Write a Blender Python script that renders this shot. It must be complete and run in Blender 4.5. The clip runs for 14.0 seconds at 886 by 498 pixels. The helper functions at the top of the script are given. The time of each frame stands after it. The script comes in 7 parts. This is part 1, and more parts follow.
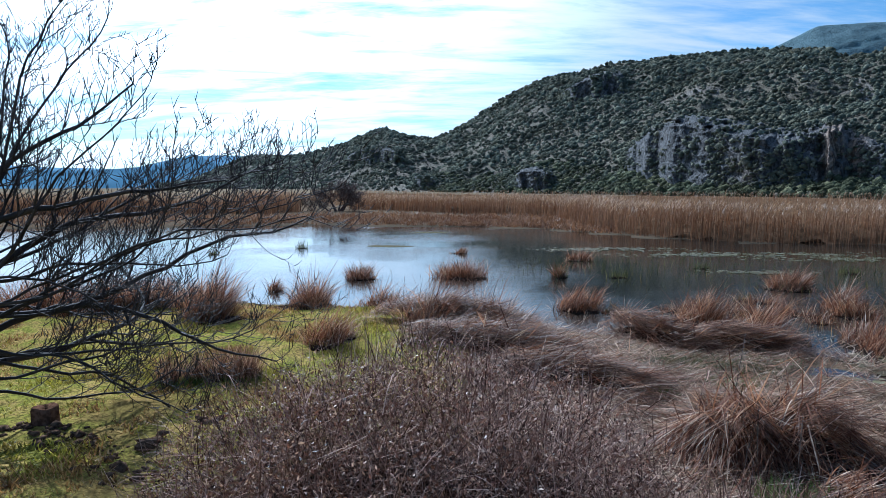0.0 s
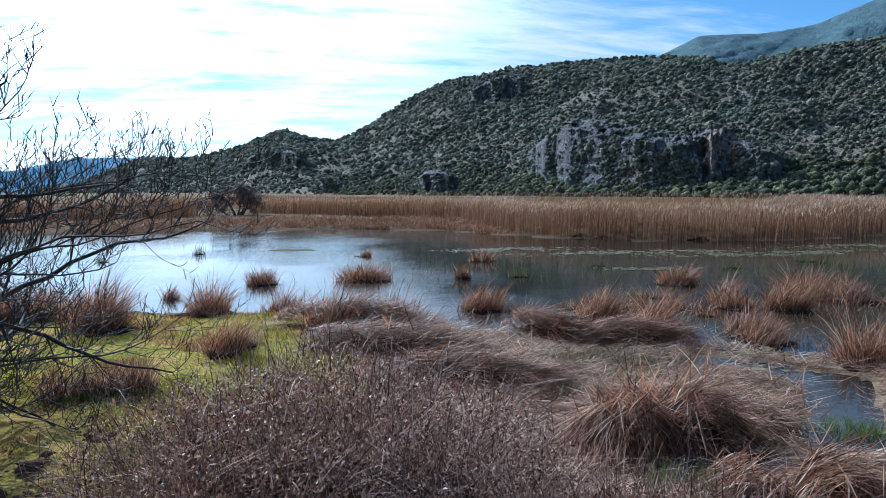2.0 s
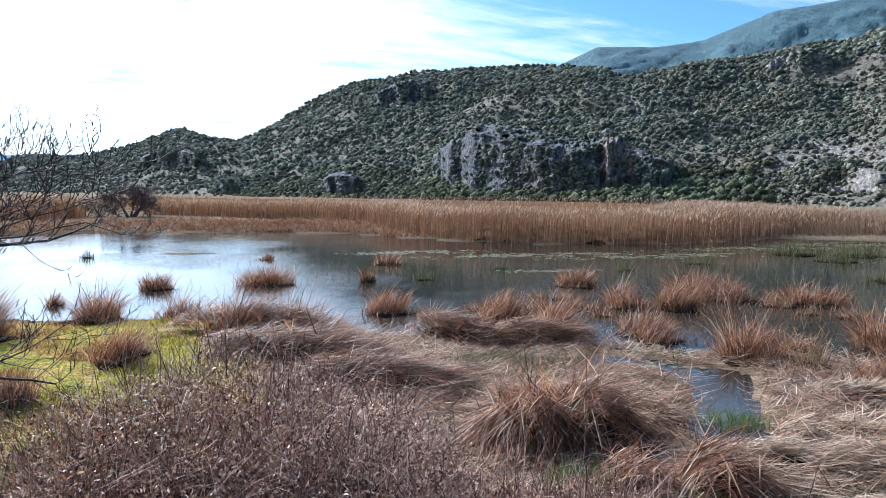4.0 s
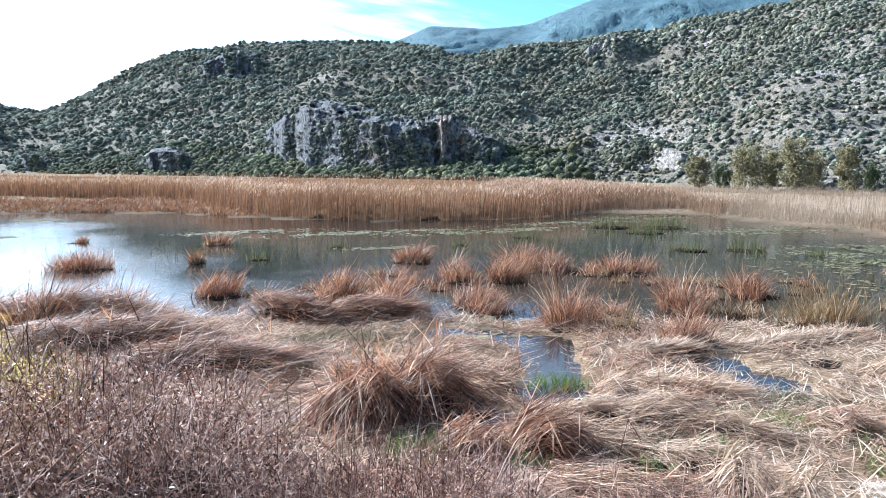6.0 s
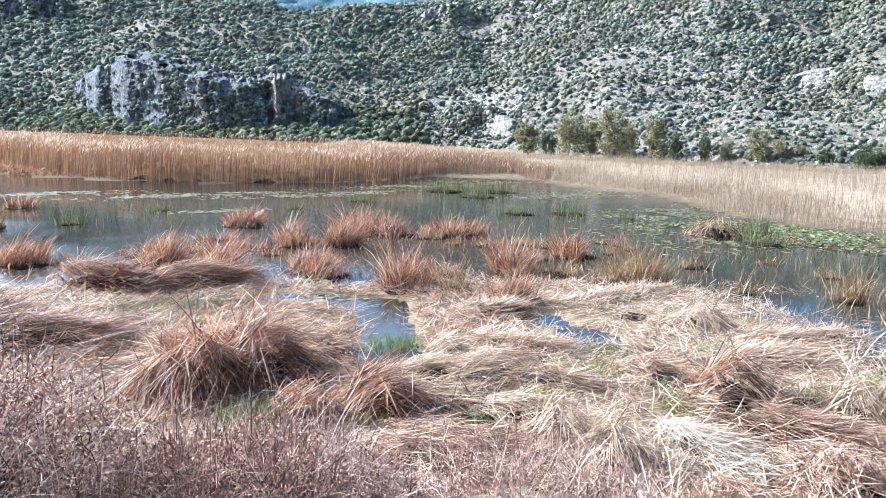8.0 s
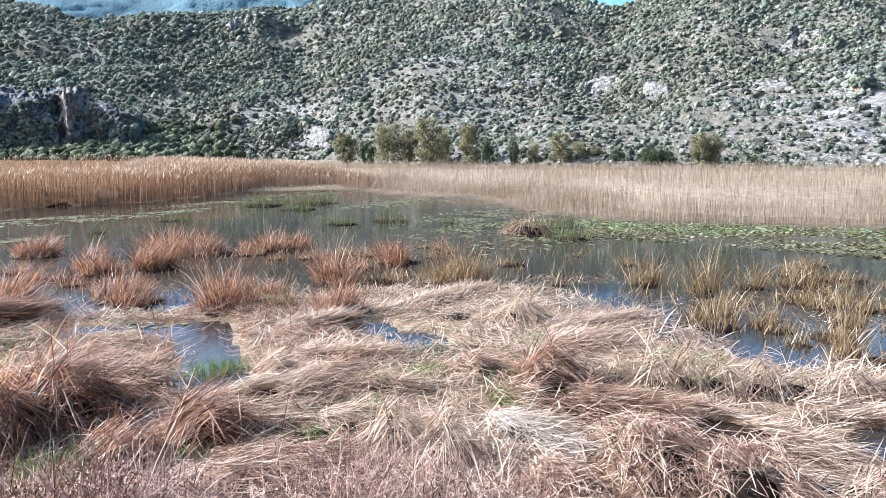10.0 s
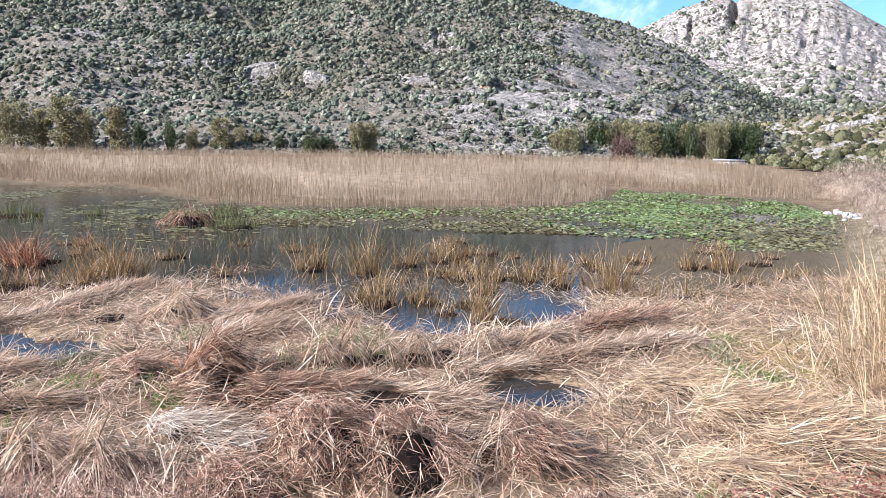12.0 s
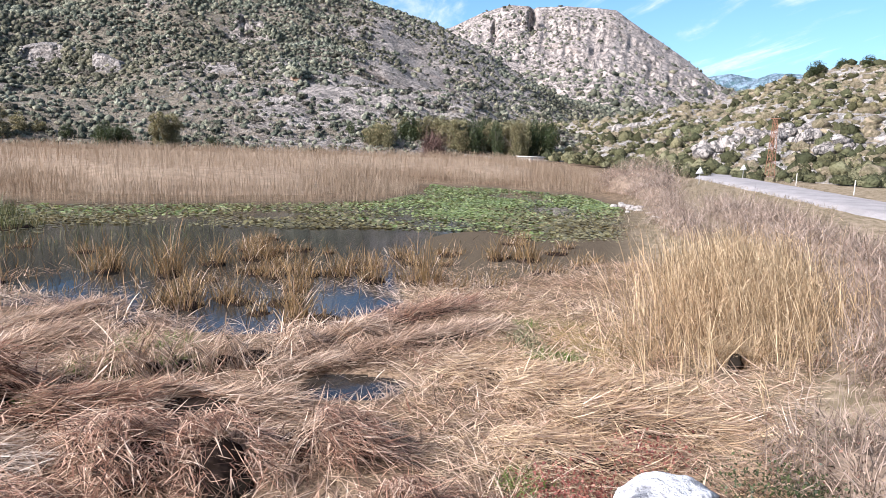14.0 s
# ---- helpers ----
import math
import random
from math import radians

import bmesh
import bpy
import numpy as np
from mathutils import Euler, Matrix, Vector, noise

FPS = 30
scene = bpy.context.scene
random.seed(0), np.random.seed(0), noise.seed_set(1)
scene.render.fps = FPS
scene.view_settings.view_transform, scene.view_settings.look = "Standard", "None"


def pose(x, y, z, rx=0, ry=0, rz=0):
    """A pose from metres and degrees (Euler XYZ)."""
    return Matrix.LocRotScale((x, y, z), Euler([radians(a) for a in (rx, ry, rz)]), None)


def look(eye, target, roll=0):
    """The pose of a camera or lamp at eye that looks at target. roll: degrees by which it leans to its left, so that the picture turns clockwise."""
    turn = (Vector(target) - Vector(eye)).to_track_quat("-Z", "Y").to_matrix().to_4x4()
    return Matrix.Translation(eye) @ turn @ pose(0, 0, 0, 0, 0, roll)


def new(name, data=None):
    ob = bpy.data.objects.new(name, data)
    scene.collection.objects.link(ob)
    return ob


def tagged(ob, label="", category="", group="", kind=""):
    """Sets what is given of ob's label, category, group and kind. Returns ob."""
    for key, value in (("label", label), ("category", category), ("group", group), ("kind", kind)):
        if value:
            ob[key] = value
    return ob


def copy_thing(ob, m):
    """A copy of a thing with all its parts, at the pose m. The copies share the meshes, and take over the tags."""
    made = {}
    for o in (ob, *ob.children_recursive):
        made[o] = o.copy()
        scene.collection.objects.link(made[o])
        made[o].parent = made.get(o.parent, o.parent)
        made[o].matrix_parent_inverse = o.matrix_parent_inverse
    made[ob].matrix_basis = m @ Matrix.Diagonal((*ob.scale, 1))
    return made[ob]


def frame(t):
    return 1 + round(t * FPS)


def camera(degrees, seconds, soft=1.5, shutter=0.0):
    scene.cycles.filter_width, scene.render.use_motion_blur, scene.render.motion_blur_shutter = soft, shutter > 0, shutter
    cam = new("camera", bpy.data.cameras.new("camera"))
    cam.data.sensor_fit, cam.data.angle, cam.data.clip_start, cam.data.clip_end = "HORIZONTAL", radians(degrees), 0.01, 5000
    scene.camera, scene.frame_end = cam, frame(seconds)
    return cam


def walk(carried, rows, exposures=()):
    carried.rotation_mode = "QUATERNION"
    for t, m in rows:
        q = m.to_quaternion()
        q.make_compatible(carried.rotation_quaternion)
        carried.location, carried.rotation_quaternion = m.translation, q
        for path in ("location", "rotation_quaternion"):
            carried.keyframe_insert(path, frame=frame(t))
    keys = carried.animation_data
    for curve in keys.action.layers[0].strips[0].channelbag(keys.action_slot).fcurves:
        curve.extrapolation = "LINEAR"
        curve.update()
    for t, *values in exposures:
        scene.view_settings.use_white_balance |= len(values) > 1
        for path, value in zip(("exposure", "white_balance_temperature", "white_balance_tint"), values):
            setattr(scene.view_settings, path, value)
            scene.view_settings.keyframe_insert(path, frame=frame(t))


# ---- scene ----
# ======== camera: a hand-held pan on a bank above the marsh ========
cam = camera(64.44, 14.0, 0.6)
EYE, ARM = 5.0, 0.30
TURNS = [  # seconds, yaw, pitch, lean
    (0.0, -0.00, -5.08, 0.12),
    (0.5, -1.83, -4.93, 0.38),
    (1.0, -4.32, -4.98, 0.25),
    (1.5, -6.81, -5.21, 0.46),
    (2.0, -7.80, -4.94, 0.49),
    (4.5, -17.71, -4.95, -0.11),
    (5.0, -20.14, -5.36, 0.08),
    (5.5, -24.22, -5.91, 0.22),
    (6.0, -28.64, -6.50, -0.24),
    (6.5, -31.92, -7.36, -0.36),
    (7.0, -35.39, -8.30, -0.48),
    (7.5, -38.65, -9.06, -1.36),
    (10.0, -56.27, -8.29, 0.21),
    (10.5, -61.55, -8.46, 0.03),
    (11.0, -68.50, -8.60, -0.06),
    (11.5, -76.90, -8.94, -1.02),
    (12.0, -82.89, -9.18, -0.90),
    (12.5, -88.92, -9.53, -1.41),
    (13.0, -93.17, -10.14, -1.73),
    (13.5, -95.00, -10.05, -1.56),
    (14.0, -97.81, -9.22, -2.01),
]
EXPOSURES = [(0.0, 0.15, 4930, 6), (2.0, 0.30, 4930, 6), (4.5, 0.98, 5320, 10), (6.0, 1.5, 5270, 8), (7.5, 1.93, 5210, 7), (10.0, 1.62, 5350, 10), (12.0, 1.22, 5700, 15), (13.0, 1.04, 5830, 17), (14.0, 0.98, 5950, 19)]


def swing(yaw, pitch, lean):
    a = radians(yaw)
    return pose(-math.sin(a) * ARM, (math.cos(a) - 1) * ARM, EYE, 90 + pitch, lean, yaw)


walk(cam, [(t, swing(*turn)) for t, *turn in TURNS], EXPOSURES)

# ======== light: hazy winter sun through thin cloud ========
SUN_AZ, SUN_EL = -24.0, 33.0
SUN_DIR = Vector((math.sin(radians(SUN_AZ)) * math.cos(radians(SUN_EL)), math.cos(radians(SUN_AZ)) * math.cos(radians(SUN_EL)), math.sin(radians(SUN_EL))))
sun_data = bpy.data.lights.new("sun", "SUN")
sun_data.energy, sun_data.angle, sun_data.color = 5.3, radians(0.8), (1.0, 0.96, 0.90)
sun = new("sun", sun_data)
sun.matrix_world = look((0, 0, 60), Vector((0, 0, 60)) - SUN_DIR)


class Nodes:
    """Short hand for building node trees."""

    def __init__(self, tree):
        self.tree = tree

    def add(self, kind, values=None):
        node = self.tree.nodes.new(kind)
        self.fill(node, values or {})
        return node

    def fill(self, node, values):
        for key, value in values.items():
            if isinstance(value, bpy.types.NodeSocket):
                self.tree.links.new(value, node.inputs[key])
            else:
                node.inputs[key].default_value = value

    def math(self, op, a, b=0.0, c=0.0, clamp=False):
        node = self.add("ShaderNodeMath", {0: a, 1: b, 2: c})
        node.operation, node.use_clamp = op, clamp
        return node.outputs[0]

    def vector(self, op, values):
        node = self.add("ShaderNodeVectorMath")
        node.operation = op
        self.fill(node, values)
        return node.outputs[1 if op == "DOT_PRODUCT" else 0]

    def tag(self, name):
        node = self.add("ShaderNodeVertexColor")
        node.layer_name = name
        return node.outputs[0]

    def ramp(self, fac, stops):
        node = self.add("ShaderNodeValToRGB", {0: fac})
        el = node.color_ramp.elements
        while len(el) < len(stops):
            el.new(0.5)
        for e, (at, col) in zip(el, stops):
            e.position, e.color = at, (*col, 1.0) if len(col) == 3 else col
        return node.outputs[0]

    def grey(self, fac, lo, hi):
        node = self.add("ShaderNodeMapRange", {0: fac, 1: lo, 2: hi, 3: 0.0, 4: 1.0})
        node.interpolation_type = "SMOOTHSTEP"
        return node.outputs[0]

    def mix(self, fac, a, b, blend="MIX"):
        node = self.add("ShaderNodeMix", {0: fac})
        node.data_type, node.blend_type = "RGBA", blend
        for slot, value in ((6, a), (7, b)):
            if isinstance(value, bpy.types.NodeSocket):
                self.tree.links.new(value, node.inputs[slot])
            else:
                node.inputs[slot].default_value = (*value, 1.0)
        return node.outputs[2]

    def noise(self, vec, scale, detail=4.0, rough=0.55, warp=0.0):
        return self.add("ShaderNodeTexNoise", {"Vector": vec, "Scale": scale, "Detail": detail, "Roughness": rough, "Distortion": warp}).outputs[0]


world = bpy.data.worlds.new("world")
scene.world = world
world.use_nodes = True
w = Nodes(world.node_tree)
world.node_tree.nodes.clear()
sky = w.add("ShaderNodeTexSky")
sky.sky_type, sky.sun_disc = "NISHITA", False
sky.sun_elevation, sky.sun_rotation = radians(SUN_EL), radians(SUN_AZ)
sky.air_density, sky.dust_density, sky.ozone_density = 1.0, 0.6, 1.6
way = w.add("ShaderNodeTexCoord").outputs["Generated"]
sep = w.add("ShaderNodeSeparateXYZ", {0: way})
# thin cirrus in flat sheets, thickest round the sun
lift = w.math("ADD", w.math("MAXIMUM", sep.outputs[2], 0.0), 0.16)
plane = w.add("ShaderNodeCombineXYZ", {0: w.math("DIVIDE", sep.outputs[0], lift), 1: w.math("DIVIDE", sep.outputs[1], lift), 2: 0.0}).outputs[0]
turned = w.add("ShaderNodeMapping", {"Vector": plane, "Rotation": (0, 0, radians(-20)), "Scale": (0.5, 1.7, 1.0)}).outputs[0]
cirrus = w.noise(turned, 1.15, 7.0, 0.62, 0.6)
toward = w.vector("DOT_PRODUCT", {0: way, 1: tuple(SUN_DIR)})
near = w.grey(toward, 0.62, 0.985)
puff = w.noise(turned, 4.5, 6.0, 0.62, 0.4)
cirrus = w.math("ADD", cirrus, w.math("MULTIPLY", w.math("SUBTRACT", puff, 0.5), 0.55))
wide_near = w.grey(toward, 0.15, 0.85)
cover = w.grey(w.math("ADD", w.math("ADD", cirrus, w.math("MULTIPLY", wide_near, 0.19)), w.math("MULTIPLY", near, 0.05)), 0.50, 0.84)
glow = w.math("ADD", 7.6, w.math("MULTIPLY", w.math("POWER", near, 2.8), 24.0))
veil = w.vector("SCALE", {0: (0.95, 0.99, 1.0), 3: glow})
tint = w.mix(1.0, sky.outputs[0], (0.68, 0.92, 1.06), "MULTIPLY")
blend = w.mix(cover, tint, veil)
back = w.add("ShaderNodeBackground", {"Color": blend, "Strength": 0.088})
w.tree.links.new(back.outputs[0], w.add("ShaderNodeOutputWorld").inputs[0])

# ======== materials ========
def material(name, build):
    m = bpy.data.materials.new(name)
    m.use_nodes = True
    n = Nodes(m.node_tree)
    m.node_tree.nodes.clear()
    shader = n.add("ShaderNodeBsdfPrincipled")
    shader = build(n, shader) or shader
    n.tree.links.new(shader.outputs[0], n.add("ShaderNodeOutputMaterial").inputs[0])
    return m


def here(n):
    return n.add("ShaderNodeTexCoord").outputs["Object"]


def link(n, out, shader, name):
    n.tree.links.new(out, shader.inputs[name])


def bumped(n, shader, height, strength, distance):
    b = n.add("ShaderNodeBump", {"Height": height, "Strength": strength, "Distance": distance})
    link(n, b.outputs[0], shader, "Normal")


def strand(name, dark, mid, light, rough=0.6, patch=0.35, lit=0.35, gloss=0.35, deep=(0.78, 0.70, 0.64), speck=22.0, ruffle=0.0):
    """Blades, stems and leaves: each its own tone, with drifts of tone over metres; thin ones let light through."""
    def build(n, s):
        pick = n.add("ShaderNodeNewGeometry").outputs["Random Per Island"]
        shade = tuple(d * 0.6 + m * 0.4 for d, m in zip(dark, mid))
        tone = n.ramp(pick, [(0.0, dark), (0.26, shade), (0.66, mid), (1.0, light)])
        drift = n.noise(here(n), patch, 3.0)
        tone = n.mix(n.grey(drift, 0.35, 0.7), tone, n.mix(1.0, tone, deep, "MULTIPLY"))
        grain = n.noise(here(n), speck, 2.0 if speck > 10 else 4.0)
        tone = n.mix(n.math("MULTIPLY", n.grey(grain, 0.3, 0.75), 0.9 if ruffle else 0.35), tone, n.mix(1.0, tone, (0.6, 0.58, 0.55), "MULTIPLY"))
        link(n, tone, s, "Base Color")
        s.inputs["Roughness"].default_value = rough
        s.inputs["Specular IOR Level"].default_value = gloss
        if ruffle:
            bumped(n, s, grain, 1.0, ruffle)
        if lit:
            glow = n.add("ShaderNodeBsdfTranslucent", {"Color": n.mix(1.0, tone, (1.0, 0.88, 0.74), "MULTIPLY")})
            both = n.add("ShaderNodeMixShader", {0: lit, 1: s.outputs[0], 2: glow.outputs[0]})
            return both
    return material(name, build)


M_CATTAIL = strand("cattail_brown", (0.035, 0.014, 0.008), (0.285, 0.118, 0.062), (0.74, 0.46, 0.28), lit=0.42, gloss=0.3, rough=0.5)
M_LITTER = strand("cattail_litter", (0.09, 0.06, 0.04), (0.60, 0.44, 0.31), (1.0, 0.84, 0.66), lit=0.35, gloss=0.25)
M_UMBER = strand("umber_cattail", (0.022, 0.011, 0.008), (0.35, 0.19, 0.125), (0.95, 0.70, 0.51), lit=0.35, gloss=0.2)
M_STRAW = strand("straw_yellow", (0.28, 0.19, 0.11), (0.64, 0.475, 0.29), (0.96, 0.80, 0.54), lit=0.25, gloss=0.25)
M_CANE = strand("dry_cane", (0.17, 0.115, 0.06), (0.53, 0.40, 0.235), (0.82, 0.66, 0.43))
M_SEDGE = strand("sedge_green_gold", (0.07, 0.06, 0.025), (0.27, 0.165, 0.07), (0.50, 0.34, 0.16))
M_RUSH = strand("rush_green", (0.05, 0.065, 0.022), (0.12, 0.13, 0.05), (0.25, 0.22, 0.10))
M_REED = strand("reed_russet", (0.15, 0.078, 0.04), (0.31, 0.17, 0.095), (0.46, 0.285, 0.165), patch=0.08, lit=0.25, gloss=0.15)
M_PLUME = strand("reed_plume", (0.28, 0.175, 0.10), (0.47, 0.32, 0.20), (0.68, 0.52, 0.36), patch=0.1)
M_TANREED = strand("reed_tan", (0.17, 0.105, 0.062), (0.33, 0.22, 0.14), (0.46, 0.33, 0.22), patch=0.08, lit=0.3, gloss=0.15)
M_PALE = strand("reed_pale", (0.23, 0.17, 0.112), (0.31, 0.24, 0.165), (0.39, 0.31, 0.22), patch=0.08, gloss=0.2)
M_GRASS = strand("meadow_grass", (0.15, 0.145, 0.018), (0.46, 0.44, 0.045), (0.82, 0.74, 0.18), patch=1.6, deep=(0.5, 0.42, 0.6))
M_OCHRE = strand("yellowed_grass", (0.16, 0.09, 0.03), (0.58, 0.36, 0.12), (0.88, 0.66, 0.32), patch=1.6, deep=(0.45, 0.40, 0.45))
M_PAD = strand("lily_pad", (0.13, 0.18, 0.055), (0.23, 0.30, 0.10), (0.42, 0.47, 0.23), rough=0.4, patch=0.3)
M_OLDPAD = strand("old_lily_pad", (0.12, 0.11, 0.05), (0.22, 0.20, 0.09), (0.36, 0.33, 0.18), rough=0.4, patch=0.3)
M_TWIG = strand("bramble_twig", (0.03, 0.014, 0.010), (0.31, 0.18, 0.136), (0.74, 0.54, 0.43), rough=0.75, lit=0.0, gloss=0.08)
M_GREYTWIG = strand("grey_brush", (0.10, 0.072, 0.052), (0.27, 0.205, 0.155), (0.45, 0.36, 0.285), lit=0.0)
M_DEADLEAF = strand("bramble_leaf", (0.014, 0.006, 0.0045), (0.335, 0.172, 0.122), (0.96, 0.74, 0.58), rough=0.5, lit=0.3, gloss=0.35)
M_BARK = strand("dark_bark", (0.022, 0.018, 0.019), (0.042, 0.034, 0.034), (0.075, 0.06, 0.058), rough=0.8, lit=0.0)
M_BAREBARK = strand("tamarisk_bark", (0.06, 0.036, 0.028), (0.11, 0.065, 0.05), (0.17, 0.105, 0.085), rough=0.8, lit=0.0)
M_SHRUB = strand("maquis_leaf", (0.072, 0.082, 0.062), (0.175, 0.185, 0.135), (0.33, 0.33, 0.24), rough=0.95, patch=0.03, lit=0.0, gloss=0.03, speck=1.5, ruffle=0.9)
M_FOOTLEAF = strand("olive_leaf", (0.05, 0.058, 0.034), (0.125, 0.138, 0.078), (0.26, 0.265, 0.15), rough=0.9, patch=0.03, lit=0.0, gloss=0.04, speck=1.5, ruffle=0.9)
M_NEARSHRUB = strand("hill_shrub_leaf", (0.042, 0.046, 0.024), (0.115, 0.118, 0.062), (0.235, 0.222, 0.128), rough=0.9, patch=0.1, lit=0.0, gloss=0.05, speck=3.0, ruffle=0.5)
M_EUCALYPT = strand("gum_leaf", (0.09, 0.088, 0.042), (0.235, 0.22, 0.11), (0.48, 0.43, 0.24), rough=0.55, patch=0.15)
M_DARKLEAF = strand("dark_tree_leaf", (0.03, 0.045, 0.016), (0.055, 0.075, 0.026), (0.10, 0.12, 0.045), rough=0.5, patch=0.2)
M_TRUNK = strand("gum_trunk", (0.10, 0.08, 0.06), (0.22, 0.18, 0.14), (0.34, 0.29, 0.23), rough=0.8, lit=0.0)


def limestone(name, pale, grey, stain, soil, scrub, size, scrub_at, seam=0.2):
    """Bare karst: pale rock with grey crust, rusty stains, soil pockets and low scrub between."""
    def build(n, s):
        at = here(n)
        big = n.noise(at, 0.02 * size, 5.0, 0.6)
        mid = n.noise(at, 0.11 * size, 6.0, 0.65)
        fine = n.noise(at, 0.7 * size, 5.0, 0.7)
        tall = n.add("ShaderNodeMapping", {"Vector": at, "Scale": (0.35 * size, 0.35 * size, 0.05 * size)}).outputs[0]
        streak = n.noise(tall, 1.0, 5.0, 0.6)
        mask = n.tag("bare")
        rock = n.mix(n.grey(streak, 0.35, 0.68), pale, grey)
        rock = n.mix(n.math("MULTIPLY", n.grey(big, 0.55, 0.72), 0.55), rock, stain)
        rock = n.mix(n.math("MULTIPLY", n.tag("rust"), n.grey(mid, 0.35, 0.6)), rock, (0.44, 0.31, 0.22))
        rock = n.mix(n.math("MULTIPLY", n.grey(fine, 0.48, 0.64), 0.6), rock, n.mix(1.0, rock, (0.42, 0.42, 0.43), "MULTIPLY"))
        split = n.add("ShaderNodeMapping", {"Vector": at, "Scale": (seam, seam, seam * 0.3)}).outputs[0]
        joint = n.math("ABSOLUTE", n.math("SUBTRACT", n.noise(split, 1.0, 5.0, 0.65, 0.4), 0.5))
        cleft = n.math("SUBTRACT", 1.0, n.grey(joint, 0.0, 0.045))
        rock = n.mix(n.math("MULTIPLY", cleft, 0.85), rock, n.mix(1.0, rock, (0.30, 0.31, 0.33), "MULTIPLY"))
        level = n.math("ADD", n.math("MULTIPLY", mid, 0.7), n.math("MULTIPLY", fine, 0.3))
        cover = n.grey(n.math("SUBTRACT", level, n.math("MULTIPLY", n.math("SUBTRACT", mask, 0.5), 0.5)), scrub_at, scrub_at + 0.07)
        green = n.mix(n.grey(fine, 0.42, 0.6), soil, scrub)
        link(n, n.mix(cover, rock, green), s, "Base Color")
        s.inputs["Roughness"].default_value = 0.9
        s.inputs["Specular IOR Level"].default_value = 0.15
        rough = n.math("ADD", n.math("SUBTRACT", n.math("MULTIPLY", streak, 0.8), n.math("MULTIPLY", cleft, 0.8)), n.math("ADD", mid, n.math("MULTIPLY", fine, 0.5)))
        bumped(n, s, rough, 1.0, min(3.2 / size, 2.6))
    return material(name, build)


def slope(name, pale, grey, soil, dry, scrub, grain, warm=(0.40, 0.29, 0.20)):
    """A stony hillside: soil and low dry scrub, with ribs and rubble of pale rock where it is bare."""
    def build(n, s):
        at = here(n)
        big, mid = n.noise(at, 0.035, 4.0, 0.6), n.noise(at, 0.16 * grain, 6.0, 0.7)
        fine, tiny = n.noise(at, 0.75 * grain, 5.0, 0.7), n.noise(at, 3.1 * grain, 3.0, 0.7)
        mask = n.tag("bare")
        rock = n.mix(n.grey(fine, 0.36, 0.66), pale, grey)
        rock = n.mix(n.math("MULTIPLY", n.grey(big, 0.52, 0.7), 0.45), rock, warm)
        joint = n.math("ABSOLUTE", n.math("SUBTRACT", n.noise(at, 0.45 * grain, 5.0, 0.7, 0.5), 0.5))
        cleft = n.math("SUBTRACT", 1.0, n.grey(joint, 0.0, 0.05))
        rock = n.mix(n.math("MULTIPLY", cleft, 0.8), rock, n.mix(1.0, rock, (0.35, 0.35, 0.35), "MULTIPLY"))
        rock = n.mix(n.math("MULTIPLY", n.tag("rust"), n.grey(mid, 0.3, 0.6)), rock, (0.42, 0.26, 0.16))
        earth = n.mix(n.grey(mid, 0.36, 0.62), soil, dry)
        earth = n.mix(n.math("MULTIPLY", n.grey(fine, 0.45, 0.6), 0.85), earth, scrub)
        stony = n.math("ADD", n.math("MULTIPLY", n.math("SUBTRACT", mask, 0.5), 0.55), n.math("ADD", n.math("MULTIPLY", mid, 0.45), n.math("MULTIPLY", fine, 0.55)))
        link(n, n.mix(n.grey(stony, 0.47, 0.56), earth, rock), s, "Base Color")
        s.inputs["Roughness"].default_value = 0.92
        s.inputs["Specular IOR Level"].default_value = 0.12
        rough = n.math("SUBTRACT", n.math("ADD", n.math("ADD", mid, fine), n.math("MULTIPLY", tiny, 0.4)), n.math("MULTIPLY", cleft, 0.6))
        bumped(n, s, rough, 1.0, 1.3 / grain)
    return material(name, build)


M_MAIN = slope("maquis_slope", (0.44, 0.385, 0.33), (0.27, 0.245, 0.215), (0.28, 0.23, 0.17), (0.23, 0.195, 0.14), (0.15, 0.14, 0.095), 1.0)
M_CRAG = limestone("grey_crag", (0.175, 0.172, 0.172), (0.135, 0.135, 0.136), (0.30, 0.225, 0.16), (0.12, 0.105, 0.08), (0.075, 0.078, 0.05), 1.5, 0.40, 0.30)
M_PEAK = limestone("pale_limestone", (0.47, 0.405, 0.345), (0.335, 0.287, 0.245), (0.41, 0.325, 0.255), (0.31, 0.26, 0.20), (0.17, 0.155, 0.10), 0.8, 0.60, 0.13)
M_HILL = slope("rocky_hillside", (0.58, 0.53, 0.465), (0.37, 0.34, 0.30), (0.37, 0.295, 0.20), (0.30, 0.25, 0.155), (0.20, 0.178, 0.098), 2.2, (0.50, 0.385, 0.275))
# far rock and scrub with the blue of haze mixed into every tone
M_FARHILL = limestone("hazed_scrub_hill", (0.26, 0.33, 0.375), (0.16, 0.235, 0.285), (0.20, 0.255, 0.275), (0.13, 0.20, 0.215), (0.045, 0.095, 0.115), 1.1, 0.40, seam=0.05)


# aerial haze painted into the base colour of the distant ranges
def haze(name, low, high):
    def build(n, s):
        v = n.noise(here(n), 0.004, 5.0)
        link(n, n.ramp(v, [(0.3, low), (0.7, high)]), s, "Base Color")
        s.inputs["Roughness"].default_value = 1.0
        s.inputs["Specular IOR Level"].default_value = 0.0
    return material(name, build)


M_NEARBLUE = haze("blue_haze_range", (0.085, 0.165, 0.235), (0.12, 0.215, 0.29))
M_FARBLUE = haze("pale_haze_range", (0.16, 0.27, 0.37), (0.20, 0.33, 0.43))


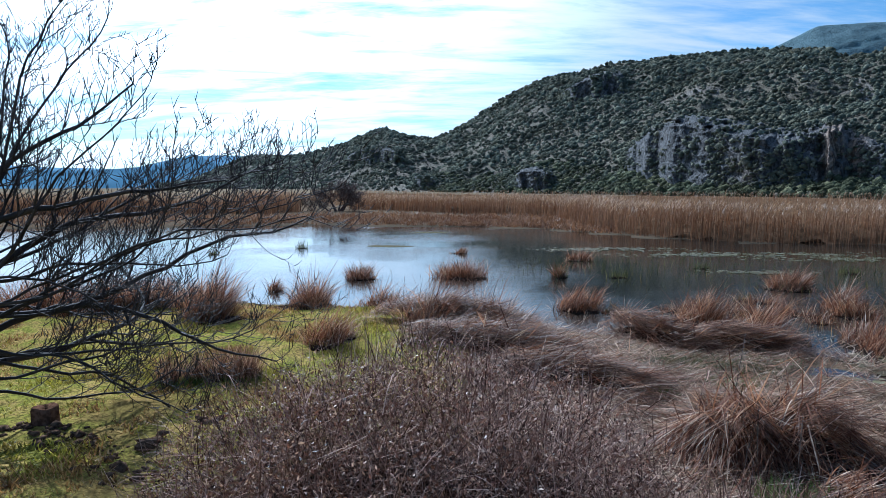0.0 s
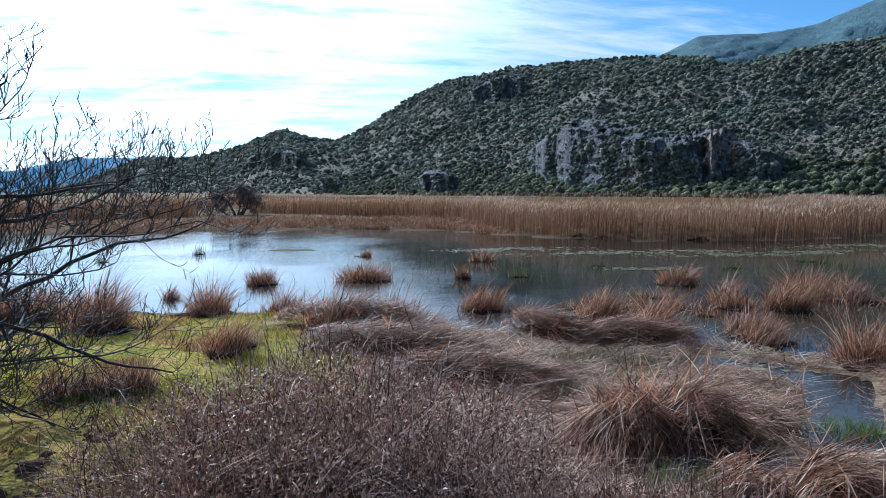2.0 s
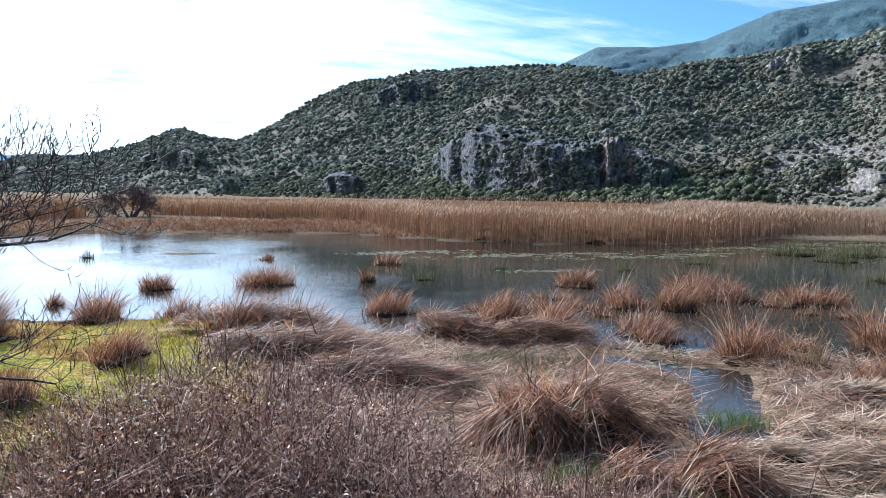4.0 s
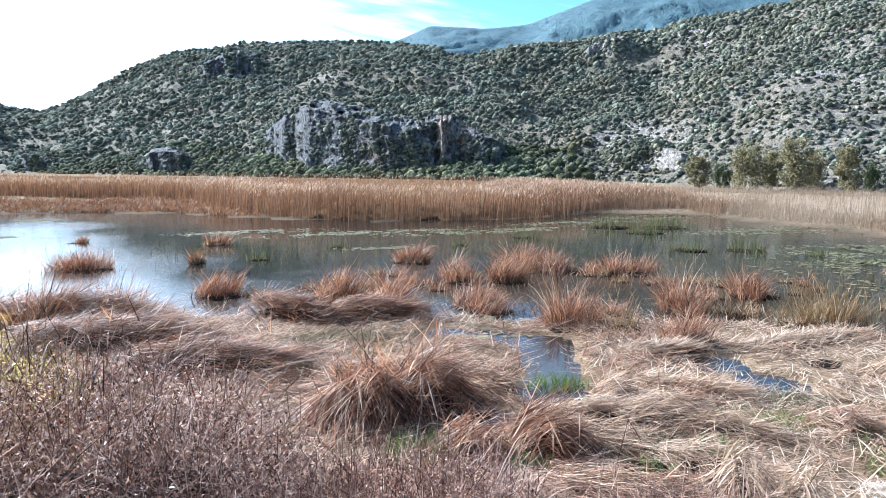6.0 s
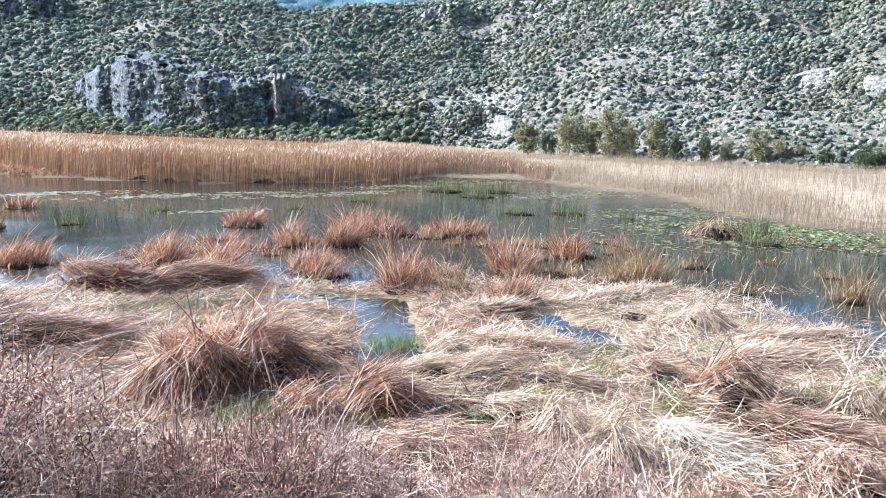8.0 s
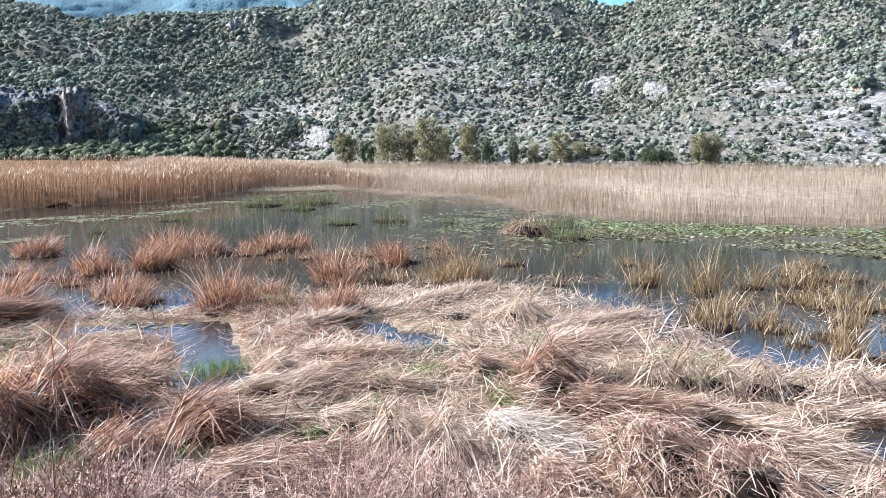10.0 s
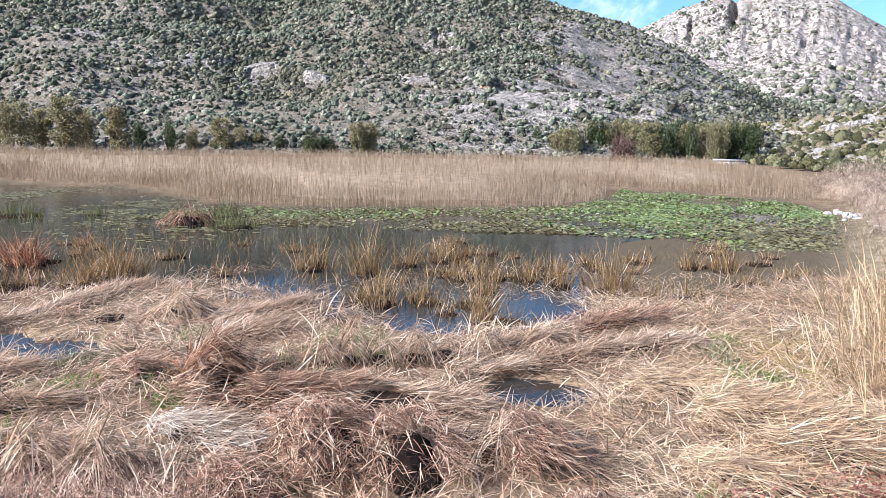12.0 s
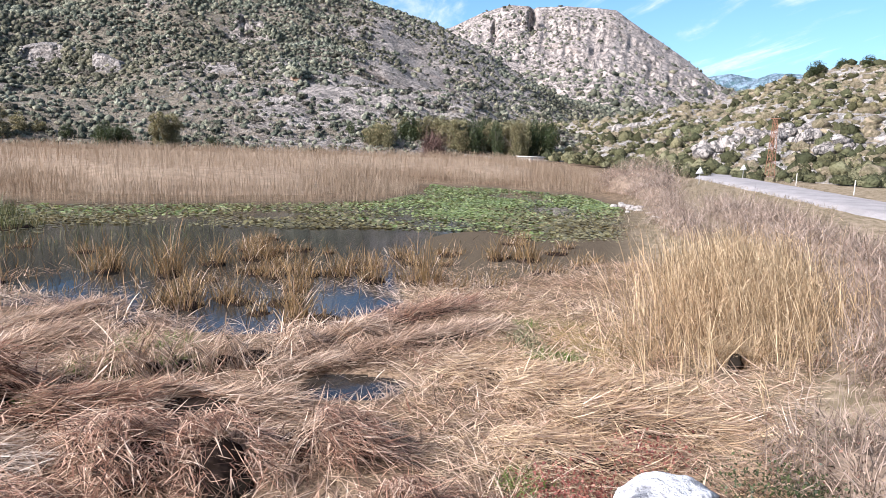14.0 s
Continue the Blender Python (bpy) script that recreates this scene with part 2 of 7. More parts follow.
def build_ground(n, s):
    at = here(n)
    sep = n.add("ShaderNodeSeparateColor", {0: n.tag("zone")})
    big, mid, fine = n.noise(at, 0.25, 4.0), n.noise(at, 1.7, 5.0, 0.6), n.noise(at, 14.0, 4.0, 0.65)
    mud = n.ramp(fine, [(0.25, (0.035, 0.028, 0.02)), (0.6, (0.10, 0.078, 0.052)), (0.85, (0.20, 0.155, 0.105))])
    grass = n.mix(n.grey(mid, 0.38, 0.66), (0.27, 0.27, 0.028), (0.54, 0.36, 0.11))
    grass = n.mix(n.math("MULTIPLY", n.grey(fine, 0.4, 0.62), 0.8), grass, (0.045, 0.045, 0.012))
    grass = n.mix(n.math("MULTIPLY", n.grey(big, 0.5, 0.66), 0.7), grass, (0.22, 0.14, 0.045))
    litter = n.mix(n.grey(mid, 0.35, 0.65), (0.29, 0.205, 0.13), (0.15, 0.105, 0.068))
    litter = n.mix(n.math("MULTIPLY", n.grey(fine, 0.4, 0.65), 0.7), litter, (0.03, 0.022, 0.015))
    dry = n.mix(n.grey(mid, 0.4, 0.62), (0.28, 0.22, 0.15), (0.15, 0.12, 0.07))
    dry = n.mix(n.math("MULTIPLY", n.grey(fine, 0.42, 0.7), 0.5), dry, (0.11, 0.085, 0.06))
    tone = n.mix(sep.outputs[1], mud, litter)
    tone = n.mix(sep.outputs[0], tone, grass)
    tone = n.mix(sep.outputs[2], tone, dry)
    link(n, tone, s, "Base Color")
    s.inputs["Roughness"].default_value = 0.92
    s.inputs["Specular IOR Level"].default_value = 0.0
    bumped(n, s, n.math("ADD", mid, n.math("MULTIPLY", fine, 0.4)), 0.8, 0.06)


M_GROUND = material("marsh_ground", build_ground)


def build_water(n, s):
    at = here(n)
    murk = n.noise(at, 0.2, 3.0)
    link(n, n.mix(n.grey(murk, 0.4, 0.65), (0.014, 0.014, 0.012), (0.024, 0.021, 0.016)), s, "Base Color")
    s.inputs["Roughness"].default_value = 0.06
    s.inputs["IOR"].default_value = 1.33
    s.inputs["Specular IOR Level"].default_value = 0.5
    stretch = n.add("ShaderNodeMapping", {"Vector": at, "Rotation": (0, 0, 0.5), "Scale": (1.0, 2.6, 1.0)}).outputs[0]
    swell, ripple, calm = n.noise(stretch, 1.1, 3.0), n.noise(stretch, 5.0, 3.0), n.noise(at, 0.07, 3.0)
    wave = n.math("MULTIPLY", n.math("ADD", swell, n.math("MULTIPLY", ripple, 0.35)), n.math("ADD", 0.25, n.grey(calm, 0.4, 0.62)))
    bumped(n, s, wave, 0.35, 0.03)


M_WATER = material("pond_water", build_water)


def build_road(n, s):
    at = here(n)
    fine, mid = n.noise(at, 18.0, 3.0), n.noise(at, 0.6, 4.0)
    tone = n.mix(n.grey(mid, 0.35, 0.68), (0.30, 0.275, 0.255), (0.23, 0.21, 0.195))
    link(n, n.mix(n.math("MULTIPLY", n.grey(fine, 0.4, 0.7), 0.4), tone, (0.13, 0.125, 0.12)), s, "Base Color")
    s.inputs["Roughness"].default_value = 0.95
    s.inputs["Specular IOR Level"].default_value = 0.15
    bumped(n, s, fine, 0.4, 0.01)


M_ROAD = material("worn_asphalt", build_road)


def plain(name, col, rough=0.6, metal=0.0, vary=0.25, scale=6.0, gloss=0.4):
    def build(n, s):
        v = n.noise(here(n), scale, 4.0)
        dark = tuple(c * (1 - vary) for c in col)
        link(n, n.mix(n.grey(v, 0.35, 0.65), col, dark), s, "Base Color")
        s.inputs["Roughness"].default_value, s.inputs["Metallic"].default_value = rough, metal
        s.inputs["Specular IOR Level"].default_value = gloss
        bumped(n, s, v, 0.25, 0.01)
    return material(name, build)


M_BOULDER = limestone("white_boulder", (0.86, 0.84, 0.80), (0.70, 0.68, 0.65), (0.55, 0.50, 0.42), (0.36, 0.33, 0.28), (0.30, 0.28, 0.24), 14.0, 0.74, 0.12)
M_LEDGE = limestone("pale_ledge", (0.49, 0.44, 0.385), (0.35, 0.315, 0.275), (0.42, 0.34, 0.26), (0.40, 0.33, 0.25), (0.27, 0.23, 0.16), 2.5, 0.70, 0.6)
M_VERGE = strand("verge_grass", (0.11, 0.09, 0.055), (0.29, 0.24, 0.155), (0.48, 0.40, 0.28))
M_RUST = plain("rust_red_steel", (0.27, 0.13, 0.075), 0.7, 0.2, 0.4)
M_SIGN = plain("sign_back_grey", (0.62, 0.62, 0.60), 0.5, 0.3, 0.15)
M_POST = plain("galvanised_post", (0.45, 0.44, 0.42), 0.5, 0.5, 0.2)
M_WALL = plain("whitewashed_wall", (0.50, 0.46, 0.40), 0.85)
M_ROOF = plain("pale_sheet_roof", (0.46, 0.43, 0.39), 0.6)
M_MUDBANK = plain("algae_mud", (0.15, 0.125, 0.065), 1.0, 0.0, 0.5, 3.0, 0.02)
M_STUBBLE = strand("grey_green_shoot", (0.06, 0.065, 0.03), (0.20, 0.21, 0.105), (0.42, 0.40, 0.23), lit=0.2)
M_BLEACHED = strand("bleached_leaf", (0.26, 0.21, 0.165), (0.62, 0.54, 0.44), (0.92, 0.85, 0.74), lit=0.25, gloss=0.25)
M_RED = strand("red_leaf", (0.16, 0.05, 0.04), (0.30, 0.11, 0.08), (0.42, 0.22, 0.15))
M_TUFT = strand("fresh_grass", (0.07, 0.12, 0.02), (0.14, 0.22, 0.04), (0.28, 0.33, 0.09))
# near-black for cores: the shade between leaves and twigs put into colour
M_DARK = plain("shade_dark_core", (0.03, 0.021, 0.016), 1.0, 0.0, 0.4, 6.0, 0.0)
M_CLOD = plain("dug_earth", (0.16, 0.10, 0.065), 1.0, 0.0, 0.6, 14.0, 0.0)
M_STUMP = plain("rotten_stump_wood", (0.20, 0.105, 0.065), 1.0, 0.0, 0.6, 9.0, 0.0)
M_BRUSHCORE = plain("brush_inside", (0.235, 0.175, 0.125), 1.0, 0.0, 0.4, 3.0, 0.0)
# near-black that stands for shade in the burrow and between heaps
M_HOLE = plain("hollow_shade", (0.02, 0.016, 0.012), 1.0, 0.0, 0.3, 6.0, 0.0)
M_FLOOR = plain("reed_floor", (0.17, 0.10, 0.055), 1.0, 0.0, 0.5, 0.8, 0.0)
M_PALEFLOOR = plain("pale_reed_floor", (0.28, 0.21, 0.145), 1.0, 0.0, 0.3, 0.8, 0.0)

# ======== mesh helpers ========
rng = np.random.default_rng(11)


def mesh_of(name, verts, quads=None, tris=None, mat=None, smooth=False):
    """A mesh from arrays of places, four-sided and three-sided faces."""
    me = bpy.data.meshes.new(name)
    verts = np.asarray(verts, dtype=np.float32).reshape(-1, 3)
    quads = np.zeros((0, 4), np.int32) if quads is None else np.asarray(quads, np.int32).reshape(-1, 4)
    tris = np.zeros((0, 3), np.int32) if tris is None else np.asarray(tris, np.int32).reshape(-1, 3)
    loops = np.concatenate([quads.ravel(), tris.ravel()])
    starts = np.concatenate([np.arange(len(quads)) * 4, len(quads) * 4 + np.arange(len(tris)) * 3])
    me.vertices.add(len(verts))
    me.vertices.foreach_set("co", verts.ravel())
    me.loops.add(len(loops))
    me.loops.foreach_set("vertex_index", loops)
    me.polygons.add(len(starts))
    me.polygons.foreach_set("loop_start", starts.astype(np.int32))
    if smooth:
        me.polygons.foreach_set("use_smooth", np.ones(len(starts), bool))
    me.update(calc_edges=True)
    if mat:
        me.materials.append(mat)
    return me


def thing(name, data, label="", category="", group="", kind=""):
    return tagged(new(name, data), label, category, group, kind)


def part(name, data, parent, label=""):
    ob = new(name, data)
    ob.parent = parent
    return tagged(ob, label)


def paint(me, layer, rgb):
    """A mask on the points of a mesh: where which surface lies."""
    col = np.ones((len(me.vertices), 4), np.float32)
    col[:, :rgb.shape[1]] = rgb
    me.color_attributes.new(layer, "FLOAT_COLOR", "POINT").data.foreach_set("color", col.ravel())


def joined(pieces):
    """Several (verts, quads, tris) as one."""
    vs, qs, ts, at = [], [], [], 0
    for v, q, t in pieces:
        vs.append(np.asarray(v).reshape(-1, 3))
        qs.append(np.asarray(q, np.int64).reshape(-1, 4) + at)
        ts.append(np.asarray(t, np.int64).reshape(-1, 3) + at)
        at += len(vs[-1])
    return np.concatenate(vs), np.concatenate(qs), np.concatenate(ts)


def blades(base, heading, lean, droop, length, width, segs=3):
    """Leaves of grass: tapered strips that start at base, lean and droop towards heading (radians)."""
    n = len(base)
    heading, lean, droop, length, width = (np.broadcast_to(np.asarray(a, float), (n,)) for a in (heading, lean, droop, length, width))
    face = rng.uniform(0, np.pi, n)
    side = np.stack([np.cos(face), np.sin(face), np.zeros(n)], 1)
    p = np.array(base, float)
    rows, per = [], 2 * segs + 1
    for k in range(segs):
        w_k = width * (1.0 - 0.5 * (k / segs) ** 1.5) * 0.5
        rows += [p - side * w_k[:, None], p + side * w_k[:, None]]
        th = lean + droop * (k + 0.5) / segs
        step = np.stack([np.sin(th) * np.cos(heading), np.sin(th) * np.sin(heading), np.cos(th)], 1)
        p = p + step * (length / segs)[:, None]
    rows.append(p)
    v = np.stack(rows, 1).reshape(-1, 3)
    i = np.arange(n)[:, None] * per
    q = np.concatenate([i + np.array([2 * k, 2 * k + 1, 2 * k + 3, 2 * k + 2]) for k in range(segs - 1)]) if segs > 1 else np.zeros((0, 4), int)
    t = i + np.array([2 * segs - 2, 2 * segs - 1, 2 * segs])
    return v, q, t


def tubes(a, b, ra, rb, sides=3):
    """Tapered straight pieces of stem from a to b."""
    a, b = np.asarray(a, float), np.asarray(b, float)
    n = len(a)
    d = b - a
    d /= np.maximum(np.linalg.norm(d, axis=1, keepdims=True), 1e-9)
    ref = np.where(np.abs(d[:, 2:3]) < 0.9, np.array([[0, 0, 1.0]]), np.array([[1.0, 0, 0]]))
    u = np.cross(d, ref)
    u /= np.linalg.norm(u, axis=1, keepdims=True)
    w_ = np.cross(d, u)
    ang = np.arange(sides) * 2 * np.pi / sides
    ring = u[:, None, :] * np.cos(ang)[None, :, None] + w_[:, None, :] * np.sin(ang)[None, :, None]
    ra, rb = np.broadcast_to(ra, (n,)), np.broadcast_to(rb, (n,))
    v = np.concatenate([a[:, None] + ring * ra[:, None, None], b[:, None] + ring * rb[:, None, None]], 1).reshape(-1, 3)
    i = np.arange(n)[:, None] * 2 * sides
    q = np.concatenate([i + np.array([k, (k + 1) % sides, sides + (k + 1) % sides, sides + k]) for k in range(sides)])
    return v, q, np.zeros((0, 3), int)


def cards(centre, size, wide=0.42):
    """Small leaves: folded rhombs of random turn."""
    n = len(centre)
    size = np.broadcast_to(size, (n,))
    d = rng.normal(size=(n, 3))
    d /= np.linalg.norm(d, axis=1, keepdims=True)
    e = np.cross(d, rng.normal(size=(n, 3)))
    e /= np.linalg.norm(e, axis=1, keepdims=True)
    f = np.cross(d, e) * 0.25
    s = size[:, None]
    v = np.stack([centre - d * s, centre + e * s * wide + f * s, centre + d * s, centre - e * s * wide + f * s], 1).reshape(-1, 3)
    return v, np.arange(n)[:, None] * 4 + np.array([0, 1, 2, 3]), np.zeros((0, 3), int)


def ball(level):
    if not level:
        a = np.arange(5) * 2 * np.pi / 5
        low, high = np.stack([np.cos(a), np.sin(a), np.full(5, -0.3)], 1), np.stack([np.cos(a + 0.63) * 0.78, np.sin(a + 0.63) * 0.78, np.full(5, 0.6)], 1)
        k = np.arange(5)
        t = np.concatenate([np.stack([k, (k + 1) % 5, k + 5], 1), np.stack([(k + 1) % 5, (k + 1) % 5 + 5, k + 5], 1), [(5, 6, 7), (5, 7, 8), (5, 8, 9)]])
        return np.concatenate([low, high]), t
    bm = bmesh.new()
    bmesh.ops.create_icosphere(bm, subdivisions=level, radius=1.0)
    v = np.array([p.co[:] for p in bm.verts])
    t = np.array([[p.index for p in f.verts] for f in bm.faces])
    bm.free()
    return v, t


def bushes(place, size, level, rough=0.33, squash=0.8):
    """Many shrubs: lumpy, ragged crowns, each of its own shape, sunk a little in the slope."""
    v0, t0 = ball(level)
    n, k = len(place), len(v0)
    turn = rng.uniform(0, 2 * np.pi, n)
    c, s = np.cos(turn)[:, None], np.sin(turn)[:, None]
    v = v0[None] * (1 + rng.normal(0, rough, (n, k, 1)).clip(-0.55, 0.75))
    x, y, z = v[..., 0], v[..., 1], v[..., 2]
    wide = rng.uniform(0.85, 1.35, (n, 1))
    v = np.stack([(x * c - y * s) * wide, (x * s + y * c), z * squash * rng.uniform(0.75, 1.2, (n, 1))], 2) * np.asarray(size)[:, None, None]
    v = v + place[:, None, :] + np.array([0, 0, 1.0]) * (np.asarray(size) * 0.45)[:, None, None]
    t = (np.arange(n)[:, None, None] * k + t0[None]).reshape(-1, 3)
    return v.reshape(-1, 3), np.zeros((0, 4), int), t


def fbm(x, y, scale, octaves=4, seed=0.0):
    """Smooth noise of about -1 to 1 over arrays of places."""
    x, y = np.broadcast_arrays(np.asarray(x, float), np.asarray(y, float))
    out = [noise.fractal((px * scale + seed, py * scale - seed, seed), 1.0, 2.0, octaves) for px, py in zip(x.ravel(), y.ravel())]
    return np.array(out).reshape(x.shape)


def rough3(x, y, z, scale, octaves=4, seed=0.0):
    """The same in space, for crags."""
    out = [noise.fractal((px * scale + seed, py * scale, pz * scale - seed), 1.0, 2.1, octaves) for px, py, pz in zip(x.ravel(), y.ravel(), z.ravel())]
    return np.array(out).reshape(x.shape)


def smooth(a, lo, hi):
    u = np.clip((np.asarray(a, float) - lo) / (hi - lo), 0, 1)
    return u * u * (3 - 2 * u)


def curve(table, x):
    """A smooth line through (x, value) pairs."""
    xs, ys = zip(*table)
    fine = np.linspace(xs[0], xs[-1], 600)
    line = np.interp(fine, xs, ys)
    kernel = np.hanning(9)
    line = np.convolve(np.pad(line, 4, mode="edge"), kernel / kernel.sum(), "valid")
    return np.interp(x, fine, line)


def bearing(az, r, z=0.0):
    a = np.radians(az)
    return np.stack([np.sin(a) * r, np.cos(a) * r, np.broadcast_to(z, np.shape(a + r))], -1)


def outside(px, py, poly):
    """Distance to a closed line: positive outside, negative inside."""
    p = np.array(poly, float)
    q = np.roll(p, -1, 0)
    best = np.full(px.shape, 1e18)
    odd = np.zeros(px.shape, bool)
    for (ax, ay), (bx, by) in zip(p, q):
        ex, ey = bx - ax, by - ay
        u = np.clip(((px - ax) * ex + (py - ay) * ey) / (ex * ex + ey * ey + 1e-12), 0, 1)
        best = np.minimum(best, (px - ax - u * ex) ** 2 + (py - ay - u * ey) ** 2)
        cross = (ay > py) != (by > py)
        odd ^= cross & (px < ex * (py - ay) / (ey if ey else 1e-12) + ax)
    return np.where(odd, -1, 1) * np.sqrt(best)


# ======== plan of the marsh: water edge, reed beds, banks ========
FAR_SHORE = [(-90, 84), (-34, 88), (-14, 93), (-2, 89), (5, 88), (12, 83), (17.6, 73), (22, 66.5), (28, 63), (36, 60), (44, 60), (52, 63),
             (60, 62), (66, 57), (59, 45), (60, 37), (54, 29), (49, 24), (47, 17), (49, 5), (53, -3), (60, -6.5), (72, -8), (68, -15), (61, -22)]
NEAR_SHORE = [(51, -21.3), (41, -19.2), (31, -14.4), (25, -10), (23, -6), (23.5, -2.5), (20.4, -1.6), (18.2, 0.5), (18, 3), (19.5, 6), (22, 10),
              (22, 14), (17.5, 15.5), (16, 17.5), (12.5, 18.5), (10.6, 21.5), (7, 22.3), (5.5, 24.6), (3.0, 27.6), (-3, 28.8), (-8, 29.8),
              (-14, 29.6), (-24, 27), (-40, 25), (-90, 30)]
POND = FAR_SHORE + NEAR_SHORE
RUSSET_BED = [(-17, 134), (-4, 122), (10, 114), (15.5, 104), (15.2, 88), (17.5, 74), (21, 65), (27, 61), (33, 58.5), (40, 57.5), (50, 60.5),
              (58, 65), (66, 70), (120, 190), (90, 240), (0, 330), (-60, 420), (-75, 300)]
PALE_BED = [(58, 64), (67, 61), (61, 46), (61, 38), (56, 30), (50, 26), (46.5, 20), (46, 12), (48, 4), (51, -2.5), (58, -6.2), (64, -7), (73, -8),
            (71, -13), (67, -17), (61, -24), (70, -29), (96, -36), (128, -34), (134, 10), (120, 60), (105, 110), (75, 85)]
LEFT_BED = [(-70, 108), (-52, 110), (-40, 113), (-27, 113.5), (-24, 122), (-34, 150), (-80, 170), (-110, 140)]
PUDDLES = [(13.7, -0.45, 0.85, 1.15), (9.4, 11.7, 0.8, 0.9), (10.0, 12.8, 0.95, 0.9), (10.9, 13.9, 0.8, 0.9), (11.6, 15.0, 0.9, 0.9), (12.4, 16.1, 0.95, 1.0), (7.7, 11.3, 0.45, 0.9), (15.0, 12.1, 0.9, 0.8), (14.7, 10.3, 0.9, 0.9),
           (11.5, 17.1, 0.7, 1.0), (10.2, 18.4, 0.8, 0.8), (18.3, 2.3, 0.9, 1.1), (20.2, -0.7, 1.6, 1.4), (4.9, 25.8, 1.5, 1.9), (18.2, 5.0, 0.5, 0.5)]

# shaded gaps between the slumped heaps, drawn as near-black patches
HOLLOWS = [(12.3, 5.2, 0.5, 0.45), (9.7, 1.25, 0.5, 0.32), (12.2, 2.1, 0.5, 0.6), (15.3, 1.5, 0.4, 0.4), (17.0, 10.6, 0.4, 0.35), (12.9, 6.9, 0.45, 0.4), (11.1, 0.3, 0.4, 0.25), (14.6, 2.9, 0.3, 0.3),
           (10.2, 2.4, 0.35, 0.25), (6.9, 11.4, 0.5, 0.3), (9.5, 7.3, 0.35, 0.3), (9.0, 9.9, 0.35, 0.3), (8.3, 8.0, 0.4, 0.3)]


def bank_height(x, y):
    """Dry land: the knoll under the viewer, the roadside bank and the flat around."""
    r = np.hypot(x, y)
    knoll = 3.35 * (1 - smooth(r, 1.2, 9.5))
    below = (-0.42 * x + 2.0) - y  # metres past the line of the roadside bank
    side = 0.75 * smooth(below, 0.0, 9.0) * smooth(x, -8, 6)
    behind = 1.2 * smooth(-y, 2.0, 14.0) * (1 - smooth(x, 5, 40))
    return np.maximum(np.maximum(knoll, side), behind)


def ground_height(x, y, detail=True):
    d = outside(x, y, POND)
    r = np.hypot(x, y)
    low = -0.55 * (1 - smooth(d, -3.5, 0.2)) - 0.02
    flat = 0.05 + 0.22 * smooth(d, 0.0, 6.0) * smooth(-x, -3, 4) + 0.06 * smooth(d, 0, 3)
    z = np.where(d < 0.2, low, 0) + smooth(d, -0.6, 0.9) * flat
    for px, py, a, b in PUDDLES:
        z = z - 0.26 * np.exp(-(((x - px) / a) ** 2 + ((y - py) / b) ** 2) ** 1.5)
    if detail:
        wob = np.zeros_like(r)
        m = r < 160
        wob[m] = fbm(x[m], y[m], 0.55, 4, 3.1)
        z = z + wob * 0.07 * smooth(r, 1, 6) * (1 + 1.2 * smooth(-x, 0, 6) * (r < 40))
    z = z + 0.28 * smooth(d, 2.0, 8.0) * smooth(r, 45, 70)
    return np.maximum(z, bank_height(x, y) * (0.9 + (0.1 * wob if detail else 0.1)) - 0.01)


# ======== ground sheet out to the horizon ========
def ground_sheet():
    az = np.concatenate([np.arange(-42, 142, 0.8), np.arange(142, 318, 8.0)])
    r = np.concatenate([[0.0], np.geomspace(0.5, 6, 22), np.geomspace(6.1, 45, 140), np.geomspace(46, 4700, 80)])
    A, R = np.meshgrid(az, r, indexing="ij")
    P = bearing(A, R)
    x, y = P[..., 0], P[..., 1]
    z = ground_height(x, y)
    z = z + 0.5 * smooth(R, 130, 300)
    P[..., 2] = z
    n, k = A.shape
    i, j = np.meshgrid(np.arange(n), np.arange(k - 1), indexing="ij")
    quads = np.stack([i * k + j, ((i + 1) % n) * k + j, ((i + 1) % n) * k + j + 1, i * k + j + 1], -1)
    me = mesh_of("ground", P, quads, None, M_GROUND, True)
    d = outside(x, y, POND)
    grass = 0.85 * smooth(-x, -2.5, 0.5) * smooth(d, 0.1, 1.5) * (R < 60) * (1 - smooth(R, 34, 50))
    grass = np.maximum(grass, 0.75 * np.exp(-(((x - 15.5) / 2.2) ** 2 + ((y + 6.0) / 1.4) ** 2)))
    litter = smooth(d, -0.2, 1.0) * np.where(R < 45, 1.0, 0.75)
    dry = np.maximum(smooth((-0.42 * x + 2.0) - y, 1.0, 5.0) * (x > 4), smooth(R, 150, 260))
    paint(me, "zone", np.stack([grass, litter, dry], -1).reshape(-1, 3))
    return thing("ground", me, "flat marsh ground with green meadow, mud and dead leaf litter", "ground", kind="structure")


ground_sheet()
pond_me = mesh_of("water", [(-140, -60, 0), (160, -60, 0), (160, 150, 0), (-140, 150, 0)], [(0, 1, 2, 3)], None, M_WATER)
thing("water", pond_me, "shallow marsh water reflecting sky and hills", "water", kind="structure")


